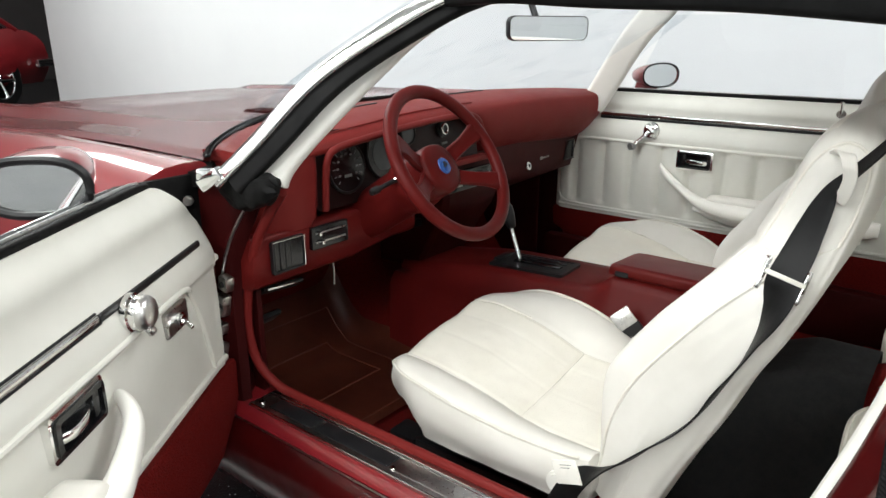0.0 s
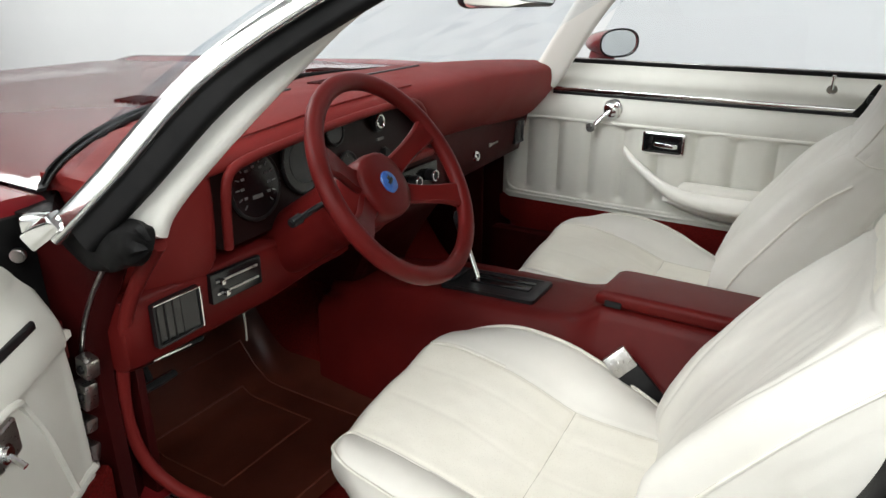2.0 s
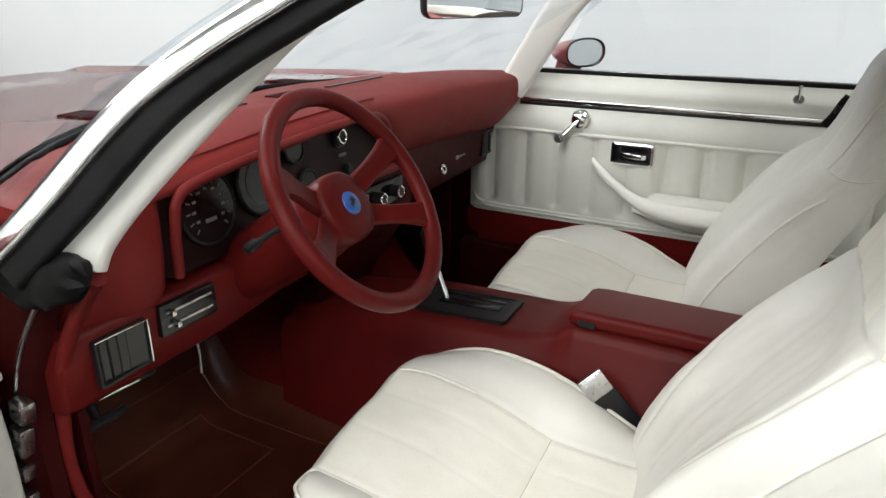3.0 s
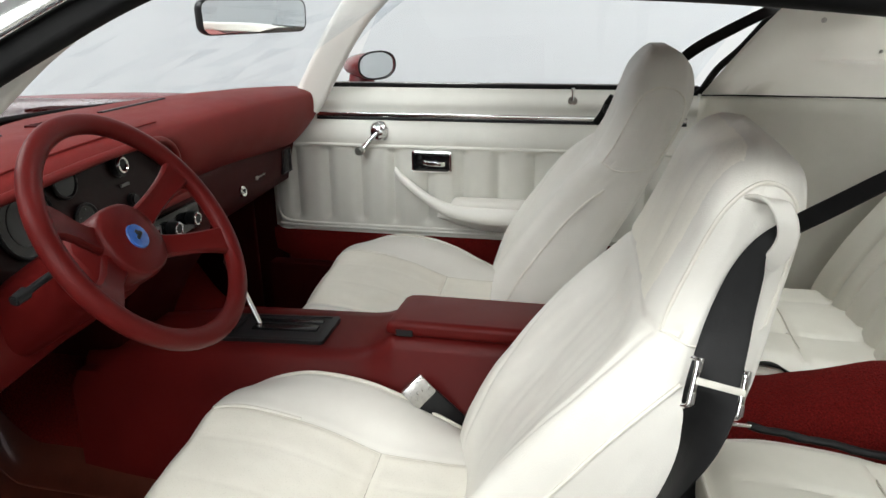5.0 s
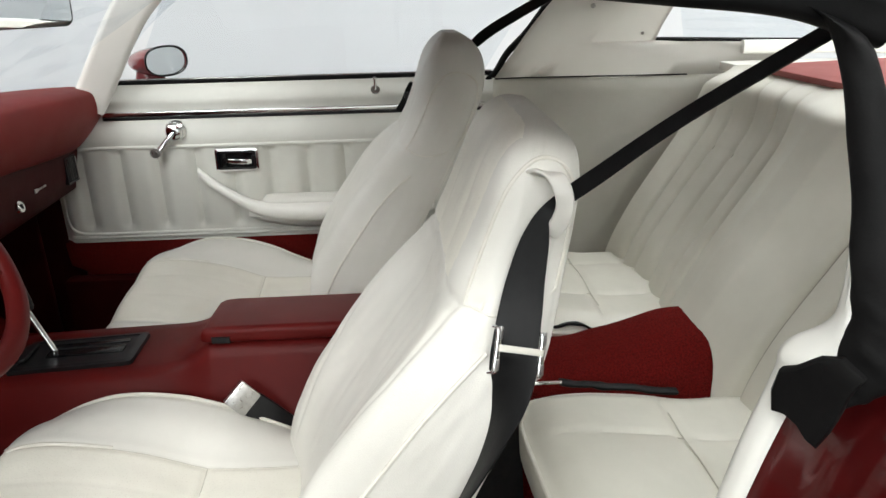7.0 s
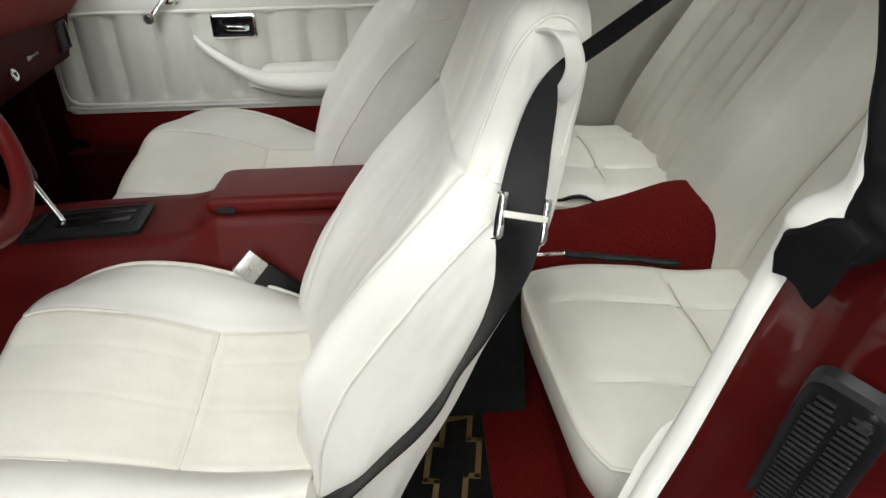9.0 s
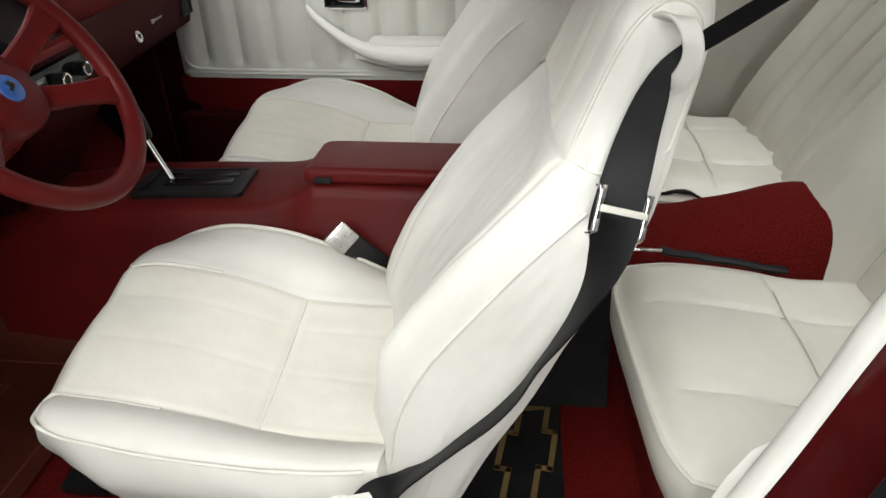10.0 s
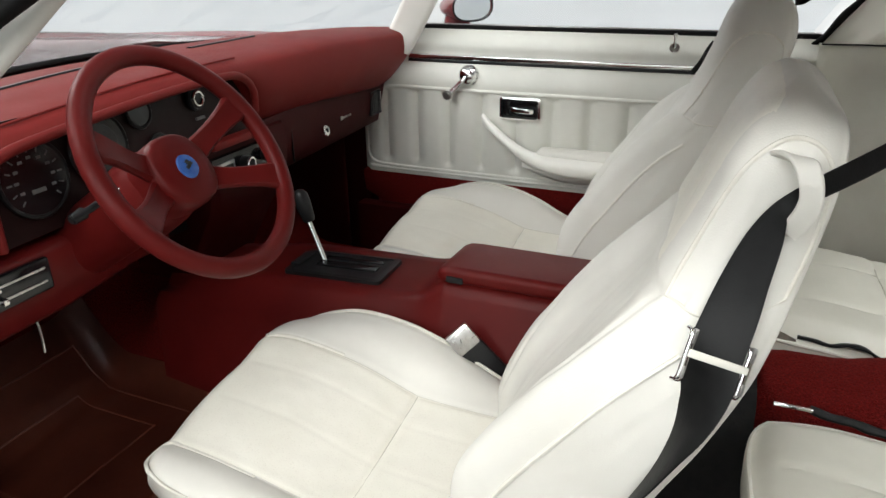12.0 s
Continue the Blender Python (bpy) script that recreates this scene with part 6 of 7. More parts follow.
        for z, ya, yb, x in ((0.858, -0.828, -1.56, 0.722), (0.90, -0.856, -1.56, 0.712), (0.935, -0.880, -1.56, 0.702), (0.947, -0.888, -1.235, 0.698), (0.985, -0.913, -1.245, 0.684), (1.03, -0.945, -1.262, 0.662), (1.075, -0.978, -1.285, 0.635), (1.10, -0.99, -1.30, 0.61)):
            ya -= 0.06 if s < 0 else 0
            rings.append([Vector((s * (x - 0.03 * sm(k / 12) * (1 if z < 0.94 else 0.5)), ya + (yb - ya) * k / 24, z)) for k in range(25)])
        loft(bm, rings, closed=False)
        bmesh.ops.solidify(bm, geom=bm.faces[:], thickness=-0.010 * s)
        sp = part("sail_panel", bm, WHITEPLASTIC, b, "white roof pillar panel", angle=60)
        for y, z in ((-1.198, 0.967), (-1.06, 1.035)):
            bm = bmesh.new()
            x = lerp([(0.947, 0.698), (0.985, 0.684), (1.03, 0.662), (1.075, 0.635)], z)[0] - 0.012
            disc(bm, (s * x, y, z), (s, 0, 0.4), 0.006, 0.008, 16, bevel=0.002)
            part("trim_screw", bm, ALU, sp)
        bm = bmesh.new()
        tube(bm, curve_of([Vector((s * x, y, z)) for x, y, z in ((0.690, -1.238, 0.950), (0.66, -1.40, 0.947), (0.60, -1.60, 0.945))], 6), 0.005, 8)
        part("rear_glass_edge", bm, RUBBER, b)

    both(quarter)
    # rear glass, shelf
    bm = bmesh.new()
    rings = []
    for x, y0, y1, z1 in ((-0.66, -1.30, -1.27, 1.08), (-0.60, -1.62, -1.30, 1.10), (-0.40, -1.80, -1.28, 1.12), (0, -1.86, -1.24, 1.135), (0.40, -1.80, -1.28, 1.12), (0.60, -1.62, -1.30, 1.10), (0.66, -1.30, -1.27, 1.08)):
        rings.append([Vector((x, y0 + (y1 - y0) * k / 6, 0.945 + (z1 - 0.945) * (k / 6) ** 0.85)) for k in range(7)])
    loft(bm, rings, closed=False)
    bmesh.ops.solidify(bm, geom=bm.faces[:], thickness=0.004)
    g = part("rear_glass", bm, GLASS, b, "wrap-around rear glass")
    g.visible_shadow = False
    bm = bmesh.new()
    box(bm, (0, -1.615, 0.908), (0.84, 0.50, 0.014), 0.005, Matrix.Rotation(radians(-1.4), 4, "X"))
    part("parcel_shelf", bm, SHELFRED, b, "pale red parcel shelf")
    for sx in (-0.52, 0.52):
        bm = bmesh.new()
        box(bm, (sx, -1.60, 0.888), (0.20, 0.44, 0.020), 0.006)
        part("shelf_end", bm, WHITEPLASTIC, b)
    bm = bmesh.new()
    sweep(bm, curve_of([Vector(p) for p in ((-0.63, -1.44, 0.930), (-0.52, -1.76, 0.931), (0, -1.86, 0.933), (0.52, -1.76, 0.931), (0.63, -1.44, 0.930))], 8), rounded(0.036, 0.032, 0.008, 3))
    part("rear_glass_sill", bm, WHITEPLASTIC, b)
    # driver's side lock pillar, body red with shade put in its colour
    bm = bmesh.new()
    rings = []
    for z, y0 in smooth_rows([(0.36, -0.708), (0.45, -0.730), (0.55, -0.757), (0.65, -0.787), (0.75, -0.812), (0.82, -0.832), (0.846, -0.845)], 4):
        rings.append([Vector((x, y0 + yy, z)) for x, yy in ((-0.704, -0.02), (-0.708, -0.006), (-0.727, -0.005), (-0.733, -0.012), (-0.740, -0.024), (-0.750, -0.034), (-0.765, -0.037), (-0.785, -0.046), (-0.815, -0.068), (-0.850, -0.098), (-0.880, -0.135), (-0.89, -0.19), (-0.89, -0.42), (-0.704, -0.42))])
    loft(bm, rings)
    part("lock_pillar", bm, JAMB, b, "glossy red door jamb, shade in its colour", angle=70)
    # white edge: a thin strip above, a small ledge at the belt line, a band below
    bm = bmesh.new()
    rings = []
    for z, y, x0, x1 in smooth_rows([(1.00, -0.862, 0.704, 0.710), (0.95, -0.864, 0.704, 0.711), (0.905, -0.868, 0.705, 0.712), (0.882, -0.868, 0.705, 0.713), (0.868, -0.866, 0.704, 0.716), (0.859, -0.857, 0.702, 0.723), (0.851, -0.840, 0.700, 0.730), (0.842, -0.831, 0.701, 0.731), (0.826, -0.829, 0.703, 0.728), (0.777, -0.814, 0.704, 0.727), (0.692, -0.794, 0.704, 0.727), (0.565, -0.757, 0.703, 0.727), (0.45, -0.726, 0.702, 0.726), (0.36, -0.702, 0.700, 0.724)], 6):
        r = 0.3 * (x1 - x0)
        rings.append([Vector((-x, y + d, z)) for x, d in ((x0, -0.02), (x0, -r), (x0 + 0.3 * r, -0.3 * r), (x0 + r, 0), ((x0 + x1) / 2, 0.0006), (x1 - r, -0.0006), (x1 - 0.3 * r, -0.3 * r), (x1, -r), (x1, -0.02))])
    loft(bm, rings)
    part("jamb_trim", bm, WHITEPLASTIC, b, "white edge trim", angle=60)
    bm = bmesh.new()
    loft(bm, [[Vector((-0.692 - 0.008 * (1 - k), y - 0.010 * (1 - k) - 0.27 * (z - 0.5), z)) for y, z in ((-0.742, 0.40), (-0.742, 0.60), (-0.746, 0.632), (-0.757, 0.648), (-0.775, 0.654), (-0.83, 0.654), (-0.83, 0.40))] for k in (0, 0.4, 1)])
    part("trim_lip", bm, WHITEPLASTIC, b)
    # torn rubber flap over the top of the jamb
    flap = [(-0.004, 0.016), (-0.010, -0.002), (-0.011, -0.019), (-0.002, -0.018), (0.006, -0.022), (0.013, -0.030), (0.019, -0.033), (0.025, -0.021), (0.031, -0.007), (0.039, 0.016), (0.046, 0.030), (0.034, 0.040), (0.020, 0.034), (0.006, 0.022)]
    bm = bmesh.new()
    plate(bm, flap, (-0.735, -0.826, 0.830), (-0.82, -0.57, 0), (0, 0.18, 1), 0.006, 0.002)
    for v in bm.verts:
        v.co += Vector((-0.57, 0.82, 0)) * 0.004 * noise.noise(v.co * 45)
    part("quarter_flap", bm, RUBBER, b, "torn black rubber flap")
    # louvred vent in the jamb
    c = Vector((-0.7955, -0.8405, 0.698))
    vq = Matrix.Rotation(radians(38), 4, "Z") @ Matrix.Rotation(radians(-9), 4, "X") @ Matrix.Rotation(radians(-9), 4, "Y")
    bm = bmesh.new()
    loft(bm, [[c + vq @ Vector((a0 * k, h, b0 * k)) for a0, b0 in rounded(0.054, 0.176, 0.015, 5)] for h, k in ((-0.006, 1.0), (0.004, 1.0), (0.007, 0.95), (0.005, 0.88))])
    vn = part("jamb_vent", bm, BLACK, b, "black louvred pressure vent", angle=50)
    for k in range(25):
        for sx in (-1, 1):
            bm = bmesh.new()
            z0 = -0.072 + 0.0060 * k
            box(bm, c + vq @ Vector((sx * 0.0105, 0.0075, z0)), (0.0170 if abs(z0) < 0.066 else 0.012, 0.006, 0.0027), 0.0008, vq @ Matrix.Rotation(radians(25), 4, "X"))
            part("louvre", bm, BLACK, vn)
    bm = bmesh.new()
    disc(bm, c + vq @ Vector((-0.013, 0.008, 0.070)), vq.to_3x3() @ Vector((0, 1, 0)), 0.0045, 0.004, 14, bevel=0.001)
    part("vent_screw", bm, ALU, vn)
    # sill and rocker; the rocker's shade is put in its colour
    bm = bmesh.new()
    prof = [(-0.655, 0.20), (-0.655, 0.352), (-0.664, 0.360), (-0.735, 0.357), (-0.746, 0.351), (-0.752, 0.340), (-0.748, 0.328), (-0.70, 0.20)]
    rings = [[Vector((x, y, z)) for x, z in prof] for y in (0.34, 0.20, -0.2, -0.6, -0.85)]
    loft(bm, rings)
    part("sill", bm, PAINT, b, "red door sill", angle=35)
    bm = bmesh.new()
    prof = [(-0.745, 0.334), (-0.753, 0.332), (-0.770, 0.316), (-0.786, 0.285), (-0.780, 0.22), (-0.75, 0.17), (-0.71, 0.16), (-0.72, 0.30)]
    loft(bm, [[Vector((x, y, z)) for x, z in prof] for y in (0.34, 0.20, -0.2, -0.6, -0.85)])
    part("rocker", bm, JAMB, b, "red rocker below the sill, shade in its colour", angle=35)
    bm = bmesh.new()
    tube(bm, [(-0.7525, 0.30, 0.337), (-0.7535, 0.0, 0.337), (-0.7545, -0.80, 0.337)], 0.0018, 6)
    part("sill_weld_edge", bm, ALU, b)
    bm = bmesh.new()
    box(bm, (-0.699, -0.29, 0.360), (0.068, 0.98, 0.006), 0.002)
    sp = part("sill_plate", bm, ALU, b, "scuffed bright sill plate with dark inlays")
    for y0, y1 in ((0.155, 0.035), (0.025, -0.155), (-0.165, -0.345), (-0.355, -0.535), (-0.545, -0.745)):
        bm = bmesh.new()
        box(bm, (-0.702, (y0 + y1) / 2, 0.3635), (0.034, abs(y1 - y0), 0.003), 0.001)
        part("inlay", bm, BLACK if y0 > 0 else ALU, sp, "dark ribbed inlay")
    for x0 in (-0.732, -0.676, -0.684):
        bm = bmesh.new()
        tube(bm, [(x0, 0.195, 0.3635), (x0, -0.775, 0.3635)], 0.0018, 6)
        part("plate_bead", bm, CHROME, sp)
    for y in (0.180, -0.165, -0.545):
        bm = bmesh.new()
        disc(bm, (-0.716, y, 0.3645), (0, 0, 1), 0.0055, 0.003, 16, bevel=0.001)
        part("plate_screw", bm, CHROME, sp)
    # windlace round the door opening
    bm = bmesh.new()
    tube(bm, curve_of([(-0.712, 0.075, 0.80), (-0.705, 0.130, 0.745), (-0.702, 0.180, 0.675), (-0.700, 0.215, 0.58), (-0.698, 0.228, 0.50), (-0.690, 0.218, 0.43), (-0.675, 0.185, 0.385), (-0.662, 0.13, 0.368), (-0.658, 0.0, 0.366), (-0.656, -0.4, 0.366), (-0.656, -0.74, 0.37)], 8), 0.0095, 10)
    part("windlace", bm, RED, b, "red vinyl edge piping")
    # hinge pillar, body red darkened for the recess it stands in
    bm = bmesh.new()
    prof = [(-0.70, 0.235), (-0.712, 0.217), (-0.730, 0.222), (-0.742, 0.25), (-0.745, 0.31), (-0.745, 0.42), (-0.68, 0.42), (-0.68, 0.25)]
    rings = [[Vector((x, y - 0.10 * sm((z - 0.62) / 0.2) * (1 if y < 0.3 else 0.2) + 0.0, z)) for x, y in prof] for z in (0.30, 0.36, 0.45, 0.55, 0.65, 0.72, 0.80)]
    loft(bm, rings)
    part("hinge_pillar", bm, DARKRED, b, "red hinge pillar, shade in its colour", angle=50)
    for z in (0.46, 0.66):
        bm = bmesh.new()
        box(bm, (-0.775, 0.245, z), (0.03, 0.05, 0.055), 0.005)
        disc(bm, (-0.792, 0.235, z), (0, 0, 1), 0.010, 0.07, 16, bevel=0.002)
        hg = part("door_hinge", bm, JAMB, b)
        bm = bmesh.new()
        disc(bm, (-0.765, 0.215, z + 0.01), (0, 1, 0), 0.008, 0.006, 6)
        part("hinge_bolt", bm, ALU, hg)
    bm = bmesh.new()
    tube(bm, curve_of([(-0.735, 0.150, 0.765), (-0.736, 0.190, 0.715), (-0.737, 0.220, 0.665), (-0.737, 0.240, 0.615)], 6), 0.0032, 8)
    part("pillar_seal", bm, ALU, b, "bright metal door seal edge")
    for yy, zz, h0, w0 in ((0.232, 0.612, 0.030, 0.026), (0.248, 0.565, 0.044, 0.024), (0.262, 0.516, 0.024, 0.028), (0.268, 0.468, 0.036, 0.030)):
        bm = bmesh.new()
        box(bm, (-0.742, yy - 0.012, zz), (0.020, w0, h0), 0.005, Matrix.Rotation(radians(12), 4, "X"))
        lp = part("hinge_strap", bm, ALU, b, "bare metal door check strap")
        bm = bmesh.new()
        disc(bm, (-0.753, yy - 0.014, zz), (1, 0, 0), 0.006, 0.006, 12, bevel=0.001)
        part("strap_bolt", bm, BLACK, lp)
    bm = bmesh.new()
    disc(bm, (-0.772, 0.265, 0.768), (-0.7, -0.7, 0), 0.009, 0.010, 18, bevel=0.002)
    part("fender_bolt", bm, ALU, b)
    bm = bmesh.new()
    tube(bm, curve_of([(-0.80, 0.30, 0.70), (-0.80, 0.25, 0.64), (-0.79, 0.22, 0.56), (-0.795, 0.25, 0.50)], 6), 0.006, 8)
    part("wire_loom", bm, RUBBER, b)
    # kick panels, firewall and inner sides, footwell shade put into the red
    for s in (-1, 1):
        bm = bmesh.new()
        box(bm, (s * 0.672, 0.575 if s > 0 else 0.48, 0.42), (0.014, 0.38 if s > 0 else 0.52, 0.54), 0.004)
        part("kick_panel", bm, DARKRED, b, "red kick panel, footwell shade in its colour")
    # added box that blocks the light gap ahead of the right door
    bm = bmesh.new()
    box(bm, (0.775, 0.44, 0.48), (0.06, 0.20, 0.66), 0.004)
    part("right_gap_box", bm, DARKRED, b, "dark red box added to close the gap ahead of the right door")
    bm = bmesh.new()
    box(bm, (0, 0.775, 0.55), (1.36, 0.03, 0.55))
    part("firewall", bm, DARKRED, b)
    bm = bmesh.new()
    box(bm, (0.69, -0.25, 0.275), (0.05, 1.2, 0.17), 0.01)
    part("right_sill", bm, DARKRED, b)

    # fender and hood
    def hood_z(x, y):
        ax = abs(x)
        z = 0.860 - 0.055 * sm((y - 0.5) / 1.6) - 0.024 * sm((ax - 0.30) / 0.45) ** 1.3
        z += 0.026 * math.exp(-((ax - 0.52) / 0.055) ** 2) * sm((y - 0.55) / 0.9)
        z += 0.010 * sm((0.46 - ax) / 0.10) * sm((y - 0.8) / 0.6)
        return z - 0.05 * sm((y - 1.75) / 0.35)

    bm = bmesh.new()
    n1, n2 = 60, 40
    vs = []
    for j in range(n2 + 1):
        row = []
        for i in range(n1 + 1):
            u = -1 + 2 * i / n1
            rear = 0.290 + 0.355 * (1 - u * u) ** 0.8
            y = rear + (2.05 - rear) * j / n2
            x = u * (0.715 - 0.02 * j / n2)
            row.append(bm.verts.new((x, y, hood_z(x, y) - 0.006 * sm((abs(u) - 0.97) / 0.03))))
        vs.append(row)
    for j in range(n2):
        for i in range(n1):
            bm.faces.new((vs[j][i], vs[j][i + 1], vs[j + 1][i + 1], vs[j + 1][i]))
    bmesh.ops.solidify(bm, geom=bm.faces[:], thickness=0.02)
    hd = part("hood", bm, PAINT, b, "glossy red hood with creases", angle=50)
    for s in (-1, 1):
        for k in range(5):
            bm = bmesh.new()
            x, y = s * 0.29, 0.62 + 0.020 * k
            box(bm, (x, y, hood_z(x, y) + 0.001), (0.07, 0.008, 0.006), 0.002, Matrix.Rotation(radians(-s * 12), 4, "Z"))
            part("hood_louvre", bm, DARKRED, hd)
    def fender(s):
        bm = bmesh.new()
        rings = []
        for y in [0.285 + 1.75 * k / 24 for k in range(25)]:
            f = (y - 0.285) / 1.75
            zi = hood_z(0.715, y) - 0.004
            top = zi + 0.012 * sm(f * 3)
            rings.append([Vector((s * x, y, z)) for x, z in ((0.70, zi - 0.04), (0.718, zi - 0.006), (0.728, zi - 0.001), (0.76, top), (0.80, top - 0.004), (0.845, top - 0.022), (0.880, top - 0.055), (0.905, top - 0.11), (0.915, 0.64), (0.905, 0.50), (0.88, 0.36), (0.86, 0.22), (0.80, 0.20), (0.80, 0.60))])
        loft(bm, rings)
        part("fender", bm, PAINT, b, "glossy red front fender", angle=50)

    both(fender)

    # rear quarters, deck and wheels
    def hind(s):
        bm = bmesh.new()
        rings = []
        y0 = -0.87 if s > 0 else -1.02
        for k in range(13):
            y = y0 + (-2.36 - y0) * k / 12
            f = 1 - 0.10 * sm((-1.7 - y) / 0.66)
            top = 0.862 + 0.02 * sm((-1.2 - y) / 0.5) - 0.10 * sm((-2.0 - y) / 0.36)
            rings.append([Vector((s * x * f, y, z)) for x, z in ((0.80, 0.22), (0.88, 0.36), (0.905, 0.50), (0.915, 0.64), (0.895, top - 0.10), (0.84, top - 0.02), (0.76, top), (0.735, top - 0.008), (0.84, 0.64), (0.79, 0.30))])
        loft(bm, rings)
        part("rear_quarter", bm, PAINT, b, "glossy red rear quarter panel", angle=50)
        for y in (1.36, -1.52):
            bm = bmesh.new()
            disc(bm, (s * 0.815, y, 0.325), (1, 0, 0), 0.325, 0.20, 48, bevel=0.03)
            w = part("wheel", bm, RUBBER, b, "black tyre")
            bm = bmesh.new()
            disc(bm, (s * 0.905, y, 0.325), (s, 0, 0), 0.20, 0.03, 40, 0.17, 0.008)
            part("rim", bm, ALU, w, "bright wheel rim")

    both(hind)
    bm = bmesh.new()
    rings = []
    for y, z in ((-1.88, 0.90), (-2.05, 0.885), (-2.25, 0.845), (-2.36, 0.76), (-2.38, 0.60), (-2.36, 0.34)):
        rings.append([Vector((0.70 * u, y - 0.04 * (1 - u * u), z + 0.015 * (1 - u * u))) for u in [-1 + 2 * k / 16 for k in range(17)]])
    loft(bm, rings, closed=False)
    bmesh.ops.solidify(bm, geom=bm.faces[:], thickness=0.02)
    part("rear_deck", bm, PAINT, b, "glossy red rear deck and tail", angle=50)
    bm = bmesh.new()
    rings = []
    for y, z in ((2.05, 0.74), (2.13, 0.68), (2.17, 0.58), (2.15, 0.40), (2.05, 0.28)):
        rings.append([Vector((0.86 * u, y + 0.05 * (1 - u * u), z)) for u in [-1 + 2 * k / 16 for k in range(17)]])
    loft(bm, rings, closed=False)
    bmesh.ops.solidify(bm, geom=bm.faces[:], thickness=0.02)
    part("nose", bm, PAINT, b, "glossy red nose panel", angle=50)
    # black plate before the fender's end cap, drawn as the shaded gap
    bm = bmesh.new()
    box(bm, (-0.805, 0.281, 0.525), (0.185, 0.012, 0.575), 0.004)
    part("fender_shade_plate", bm, RUBBER, b, "black plate standing for the shade behind the fender edge")
    # sheet coloured as the shaded recess between hood and screen; cowl below it
    bm = bmesh.new()
    rings = []
    for i in range(41):
        u = -0.97 + 1.94 * i / 40
        c = (1 - u * u) ** 0.8
        near, far = Vector((0.760 * u, 0.200 + 0.405 * c, 0.852 + 0.018 * c)), Vector((0.715 * u, 0.305 + 0.355 * c, 0.0))
        far.z = hood_z(far.x, far.y) - 0.014
        rings.append([near.lerp(far, k / 5) + Vector((0, 0, 0.010 * math.sin(math.pi * k / 5) * c)) for k in range(6)])
    loft(bm, rings, closed=False)
    bmesh.ops.solidify(bm, geom=bm.faces[:], thickness=0.004)
    part("cowl_shade_sheet", bm, RUBBER, b, "black sheet for the shaded recess behind the hood")
    bm = bmesh.new()
    rings = []
    for i in range(31):
        u = -1 + 2 * i / 30
        c = 1 - u * u
        rings.append([Vector((0.755 * u, 0.19 + 0.40 * c ** 0.8, 0.80)), Vector((0.755 * u, 0.205 + 0.40 * c ** 0.8, 0.822)), Vector((0.755 * u, 0.33 + 0.40 * c ** 0.8, 0.812)), Vector((0.755 * u, 0.34 + 0.40 * c ** 0.8, 0.78))])
    loft(bm, rings)
    part("cowl", bm, RUBBER, b, "black cowl panel")
    # clear and chrome block at the foot of the pillar
    bm = bmesh.new()
    box(bm, (-0.788, 0.160, 0.824), (0.026, 0.044, 0.024), 0.005, Matrix.Rotation(radians(30), 4, "Z") @ Matrix.Rotation(radians(-35), 4, "X"))
    box(bm, (-0.784, 0.182, 0.828), (0.022, 0.030, 0.020), 0.004, Matrix.Rotation(radians(50), 4, "Z"))
    part("moulding_foot", bm, CHROME, b, "bright moulding end")


car_body()


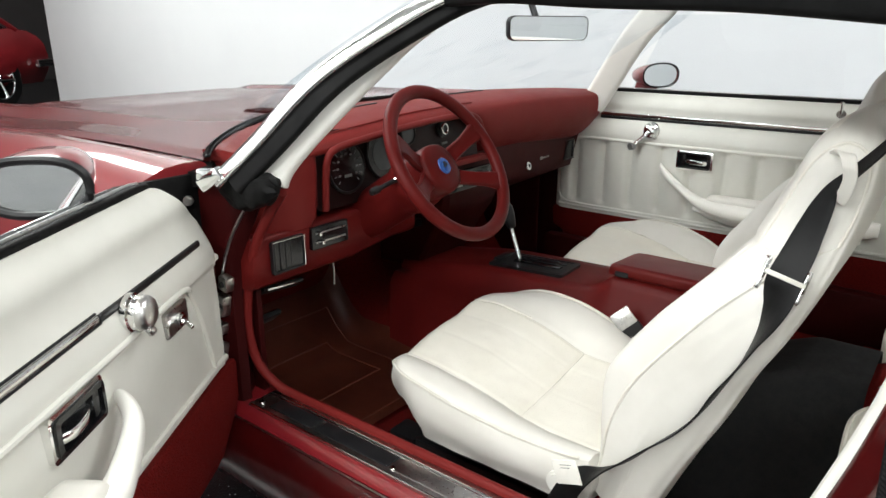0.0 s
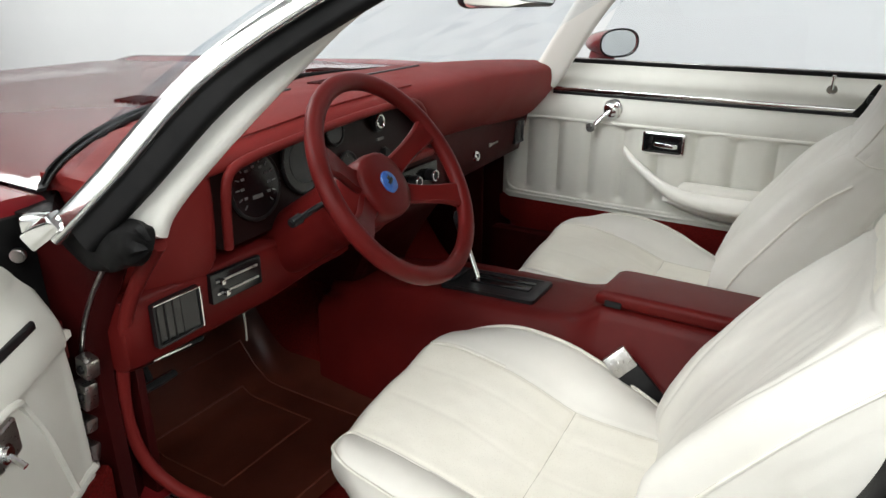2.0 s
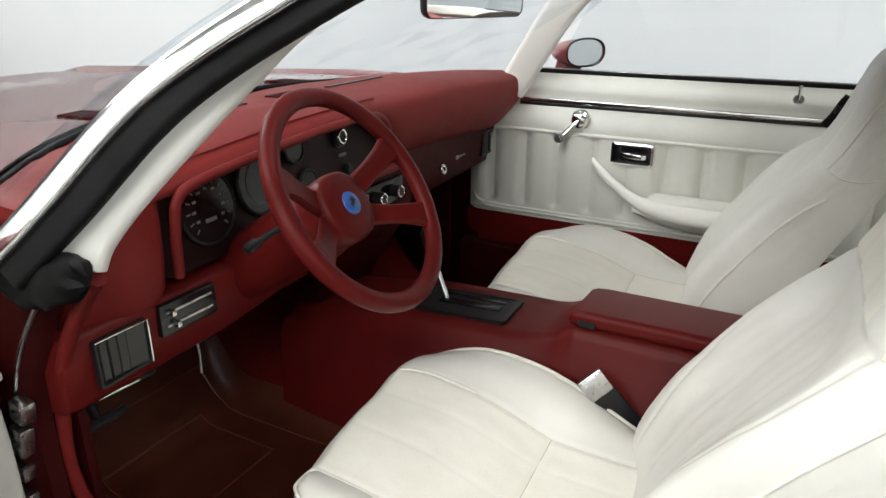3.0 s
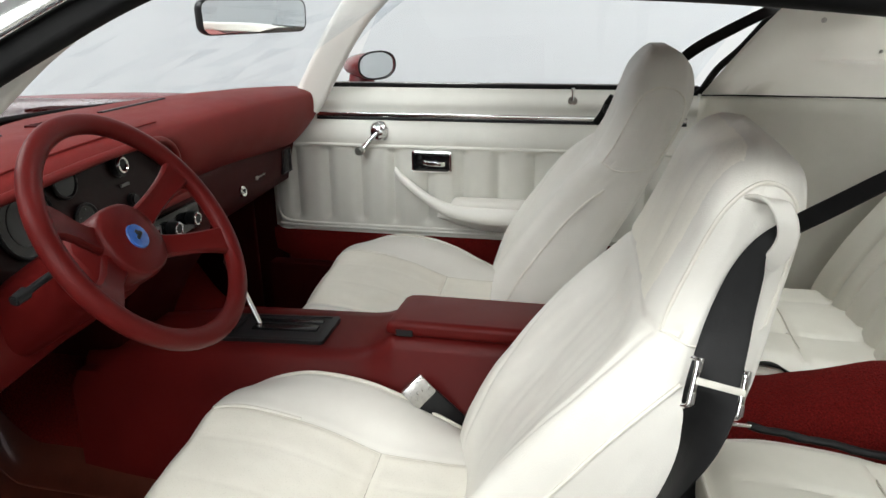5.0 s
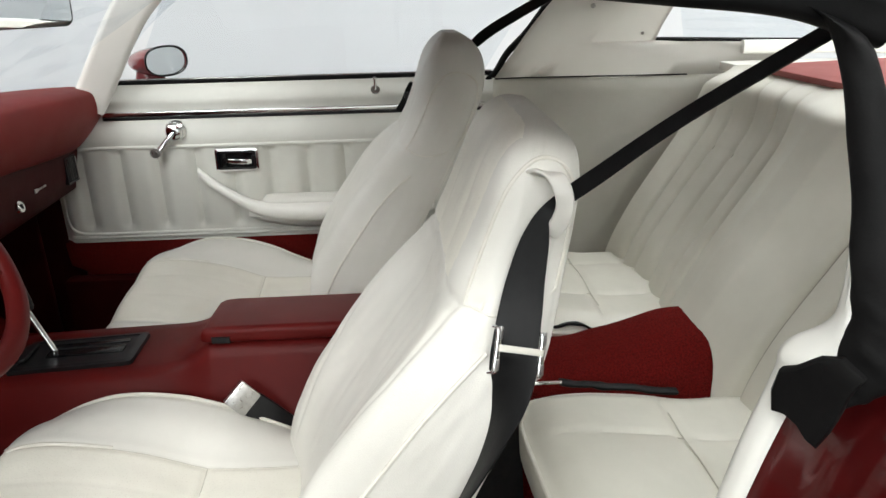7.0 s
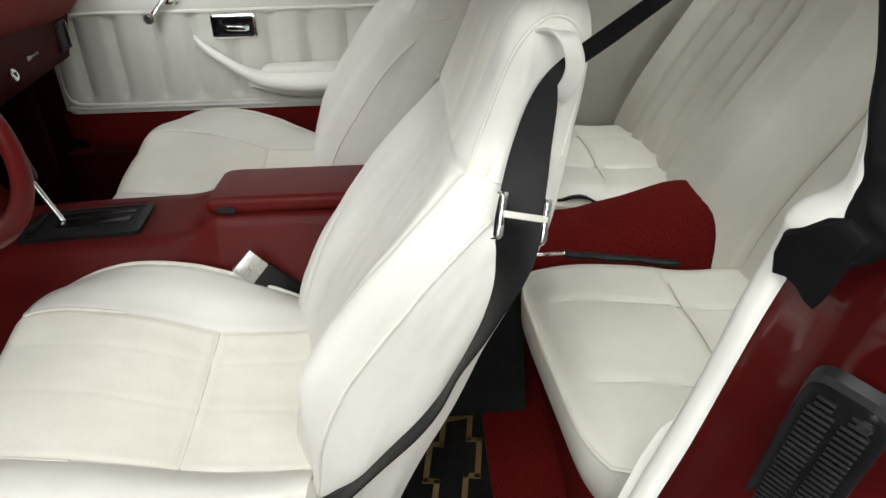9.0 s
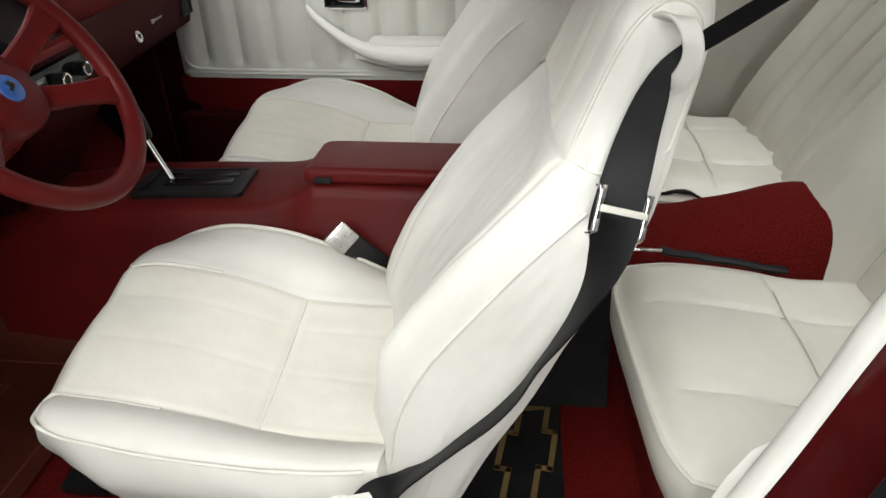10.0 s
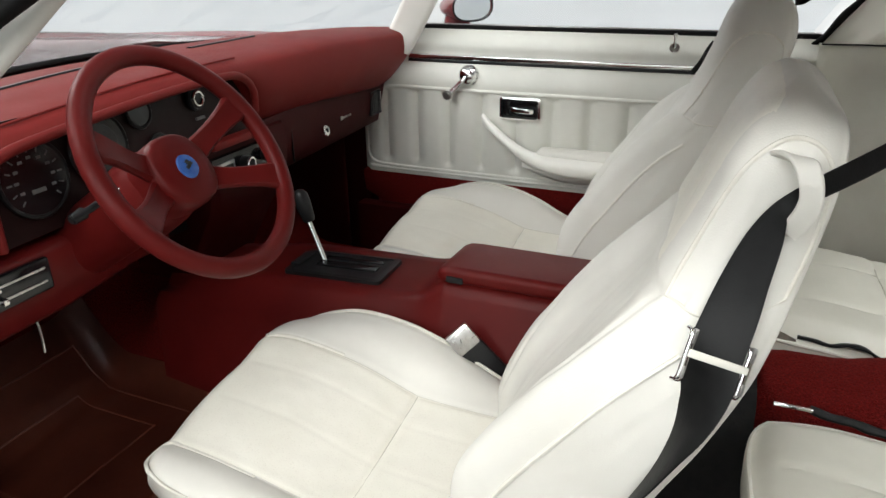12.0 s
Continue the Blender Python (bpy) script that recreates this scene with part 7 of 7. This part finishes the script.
# ---- second car behind the partition ----
def far_car():
    """A coupe in the far corner; its own x axis runs along its length."""
    t = thing("parked_car", (1.71, 10.65, 0), "dark red classic coupe with a chrome bumper parked on the floor", "car")
    base = pose(1.71, 10.65, 0, 0, 0, 30) @ Matrix.Scale(1.2, 4)

    def G(x, y, z):
        return base @ Vector((x, y, z))

    bm = bmesh.new()
    rows = [(-2.6, 0.74, 0.80), (-1.6, 0.82, 0.86), (-0.8, 0.86, 0.90), (0.0, 0.90, 0.93), (0.5, 0.93, 0.92), (0.85, 0.90, 0.86), (1.05, 0.84, 0.82), (1.10, 0.70, 0.74)]
    rings = []
    for x, top, w in rows:
        rings.append([G(x, y, z) for y, z in ((-w * 0.85, 0.26), (-w * 0.98, 0.42), (-w, 0.58), (-w * 0.96, 0.72), (-w * 0.86, top - 0.03), (-w * 0.7, top), (0, top + 0.03), (w * 0.7, top), (w * 0.86, top - 0.03), (w * 0.96, 0.72), (w, 0.58), (w * 0.98, 0.42), (w * 0.85, 0.26))])
    loft(bm, rings)
    part("body", bm, PAINT, t, "glossy dark red body", angle=40)
    bm = bmesh.new()
    rings = [[G(x, y, z) for x, y, z in ((-2.2, -w, z), (xe, -w, z), (xe, w, z), (-2.2, w, z))] for z, xe, w in ((0.86, 0.55, 0.78), (1.05, 0.22, 0.70), (1.28, -0.25, 0.60), (1.32, -0.45, 0.54))]
    loft(bm, rings)
    part("cabin_glass", bm, GLOSSBLACK, t, "dark glazed cabin", angle=20)
    bm = bmesh.new()
    for y in (-0.66, 0.66):
        tube(bm, curve_of([G(0.62, y * 1.18, 0.88), G(0.24, y * 1.1, 1.10), G(-0.24, y * 0.95, 1.30), G(-1.2, y * 0.9, 1.34)], 6), 0.035, 8)
    part("roof_pillars", bm, PAINT, t)
    for x in (0.12,):
        for y in (-0.80, 0.80):
            bm = bmesh.new()
            k = 36
            rings = []
            for i in range(k):
                a = 2 * math.pi * i / k
                rings.append([G(x + r * math.cos(a), y + d, 0.33 + r * math.sin(a)) for r, d in ((0.20, -0.10), (0.30, -0.11), (0.33, -0.08), (0.33, 0.08), (0.30, 0.11), (0.20, 0.10))])
            loft(bm, rings, loop=True)
            wl = part("wheel", bm, RUBBER, t, "black tyre", angle=30)
            bm = bmesh.new()
            for i in range(5):
                a = 2 * math.pi * i / 5
                tube(bm, [G(x, y - 0.06 * (1 if y < 0 else -1), 0.33), G(x + 0.19 * math.cos(a), y - 0.09 * (1 if y < 0 else -1), 0.33 + 0.19 * math.sin(a))], 0.028, 8)
            tube(bm, [G(x + 0.205 * math.cos(a), y - 0.09 * (1 if y < 0 else -1), 0.33 + 0.205 * math.sin(a)) for a in [2 * math.pi * i / 30 for i in range(30)]], 0.018, 8, True)
            part("rim", bm, CHROME, wl, "bright spoked rim")
    bm = bmesh.new()
    sweep(bm, curve_of([G(0.70, -0.93, 0.50), G(1.00, -0.90, 0.50), (G(1.14, -0.78, 0.50)), G(1.18, -0.4, 0.50), G(1.18, 0.4, 0.50), G(1.14, 0.78, 0.50)], 6), rounded(0.05, 0.10, 0.02, 3))
    part("bumper", bm, CHROME, t, "chrome bumper")
    for k in range(3):
        bm = bmesh.new()
        box(bm, G(1.10, -0.62 + 0.10 * k, 0.66), (0.05, 0.10, 0.11), 0.008, Matrix.Rotation(radians(30), 4, "Z"))
        part("tail_lamp", bm, DARKRED, t, "dark red lamp lens")


far_car()


# ---- ceiling fixtures ----
def fixtures():
    glow, tree, bs = nodes_of("lamp_diffuser", (0.9, 0.9, 0.88), 0.5)
    bs.inputs["Emission Color"].default_value = (1, 0.98, 0.94, 1)
    bs.inputs["Emission Strength"].default_value = 3.0
    first = None
    for x, y, _ in LAMPS:
        if first:
            copy_thing(first, pose(x, y, 4.0))
            continue
        first = thing("ceiling_light", (x, y, 4.0), "long white ceiling light panel", "ceiling light", "ceiling lights")
        bm = bmesh.new()
        for sx, sy, w, l in ((0, 1.24, 1.30, 0.04), (0, -1.24, 1.30, 0.04), (0.63, 0, 0.04, 2.44), (-0.63, 0, 0.04, 2.44)):
            box(bm, (x + sx, y + sy, 3.96), (w, l, 0.08), 0.004)
        part("frame", bm, CEIL, first)
        bm = bmesh.new()
        box(bm, (x, y, 3.95), (1.22, 2.44, 0.02))
        part("diffuser", bm, glow, first, smooth=False)


fixtures()
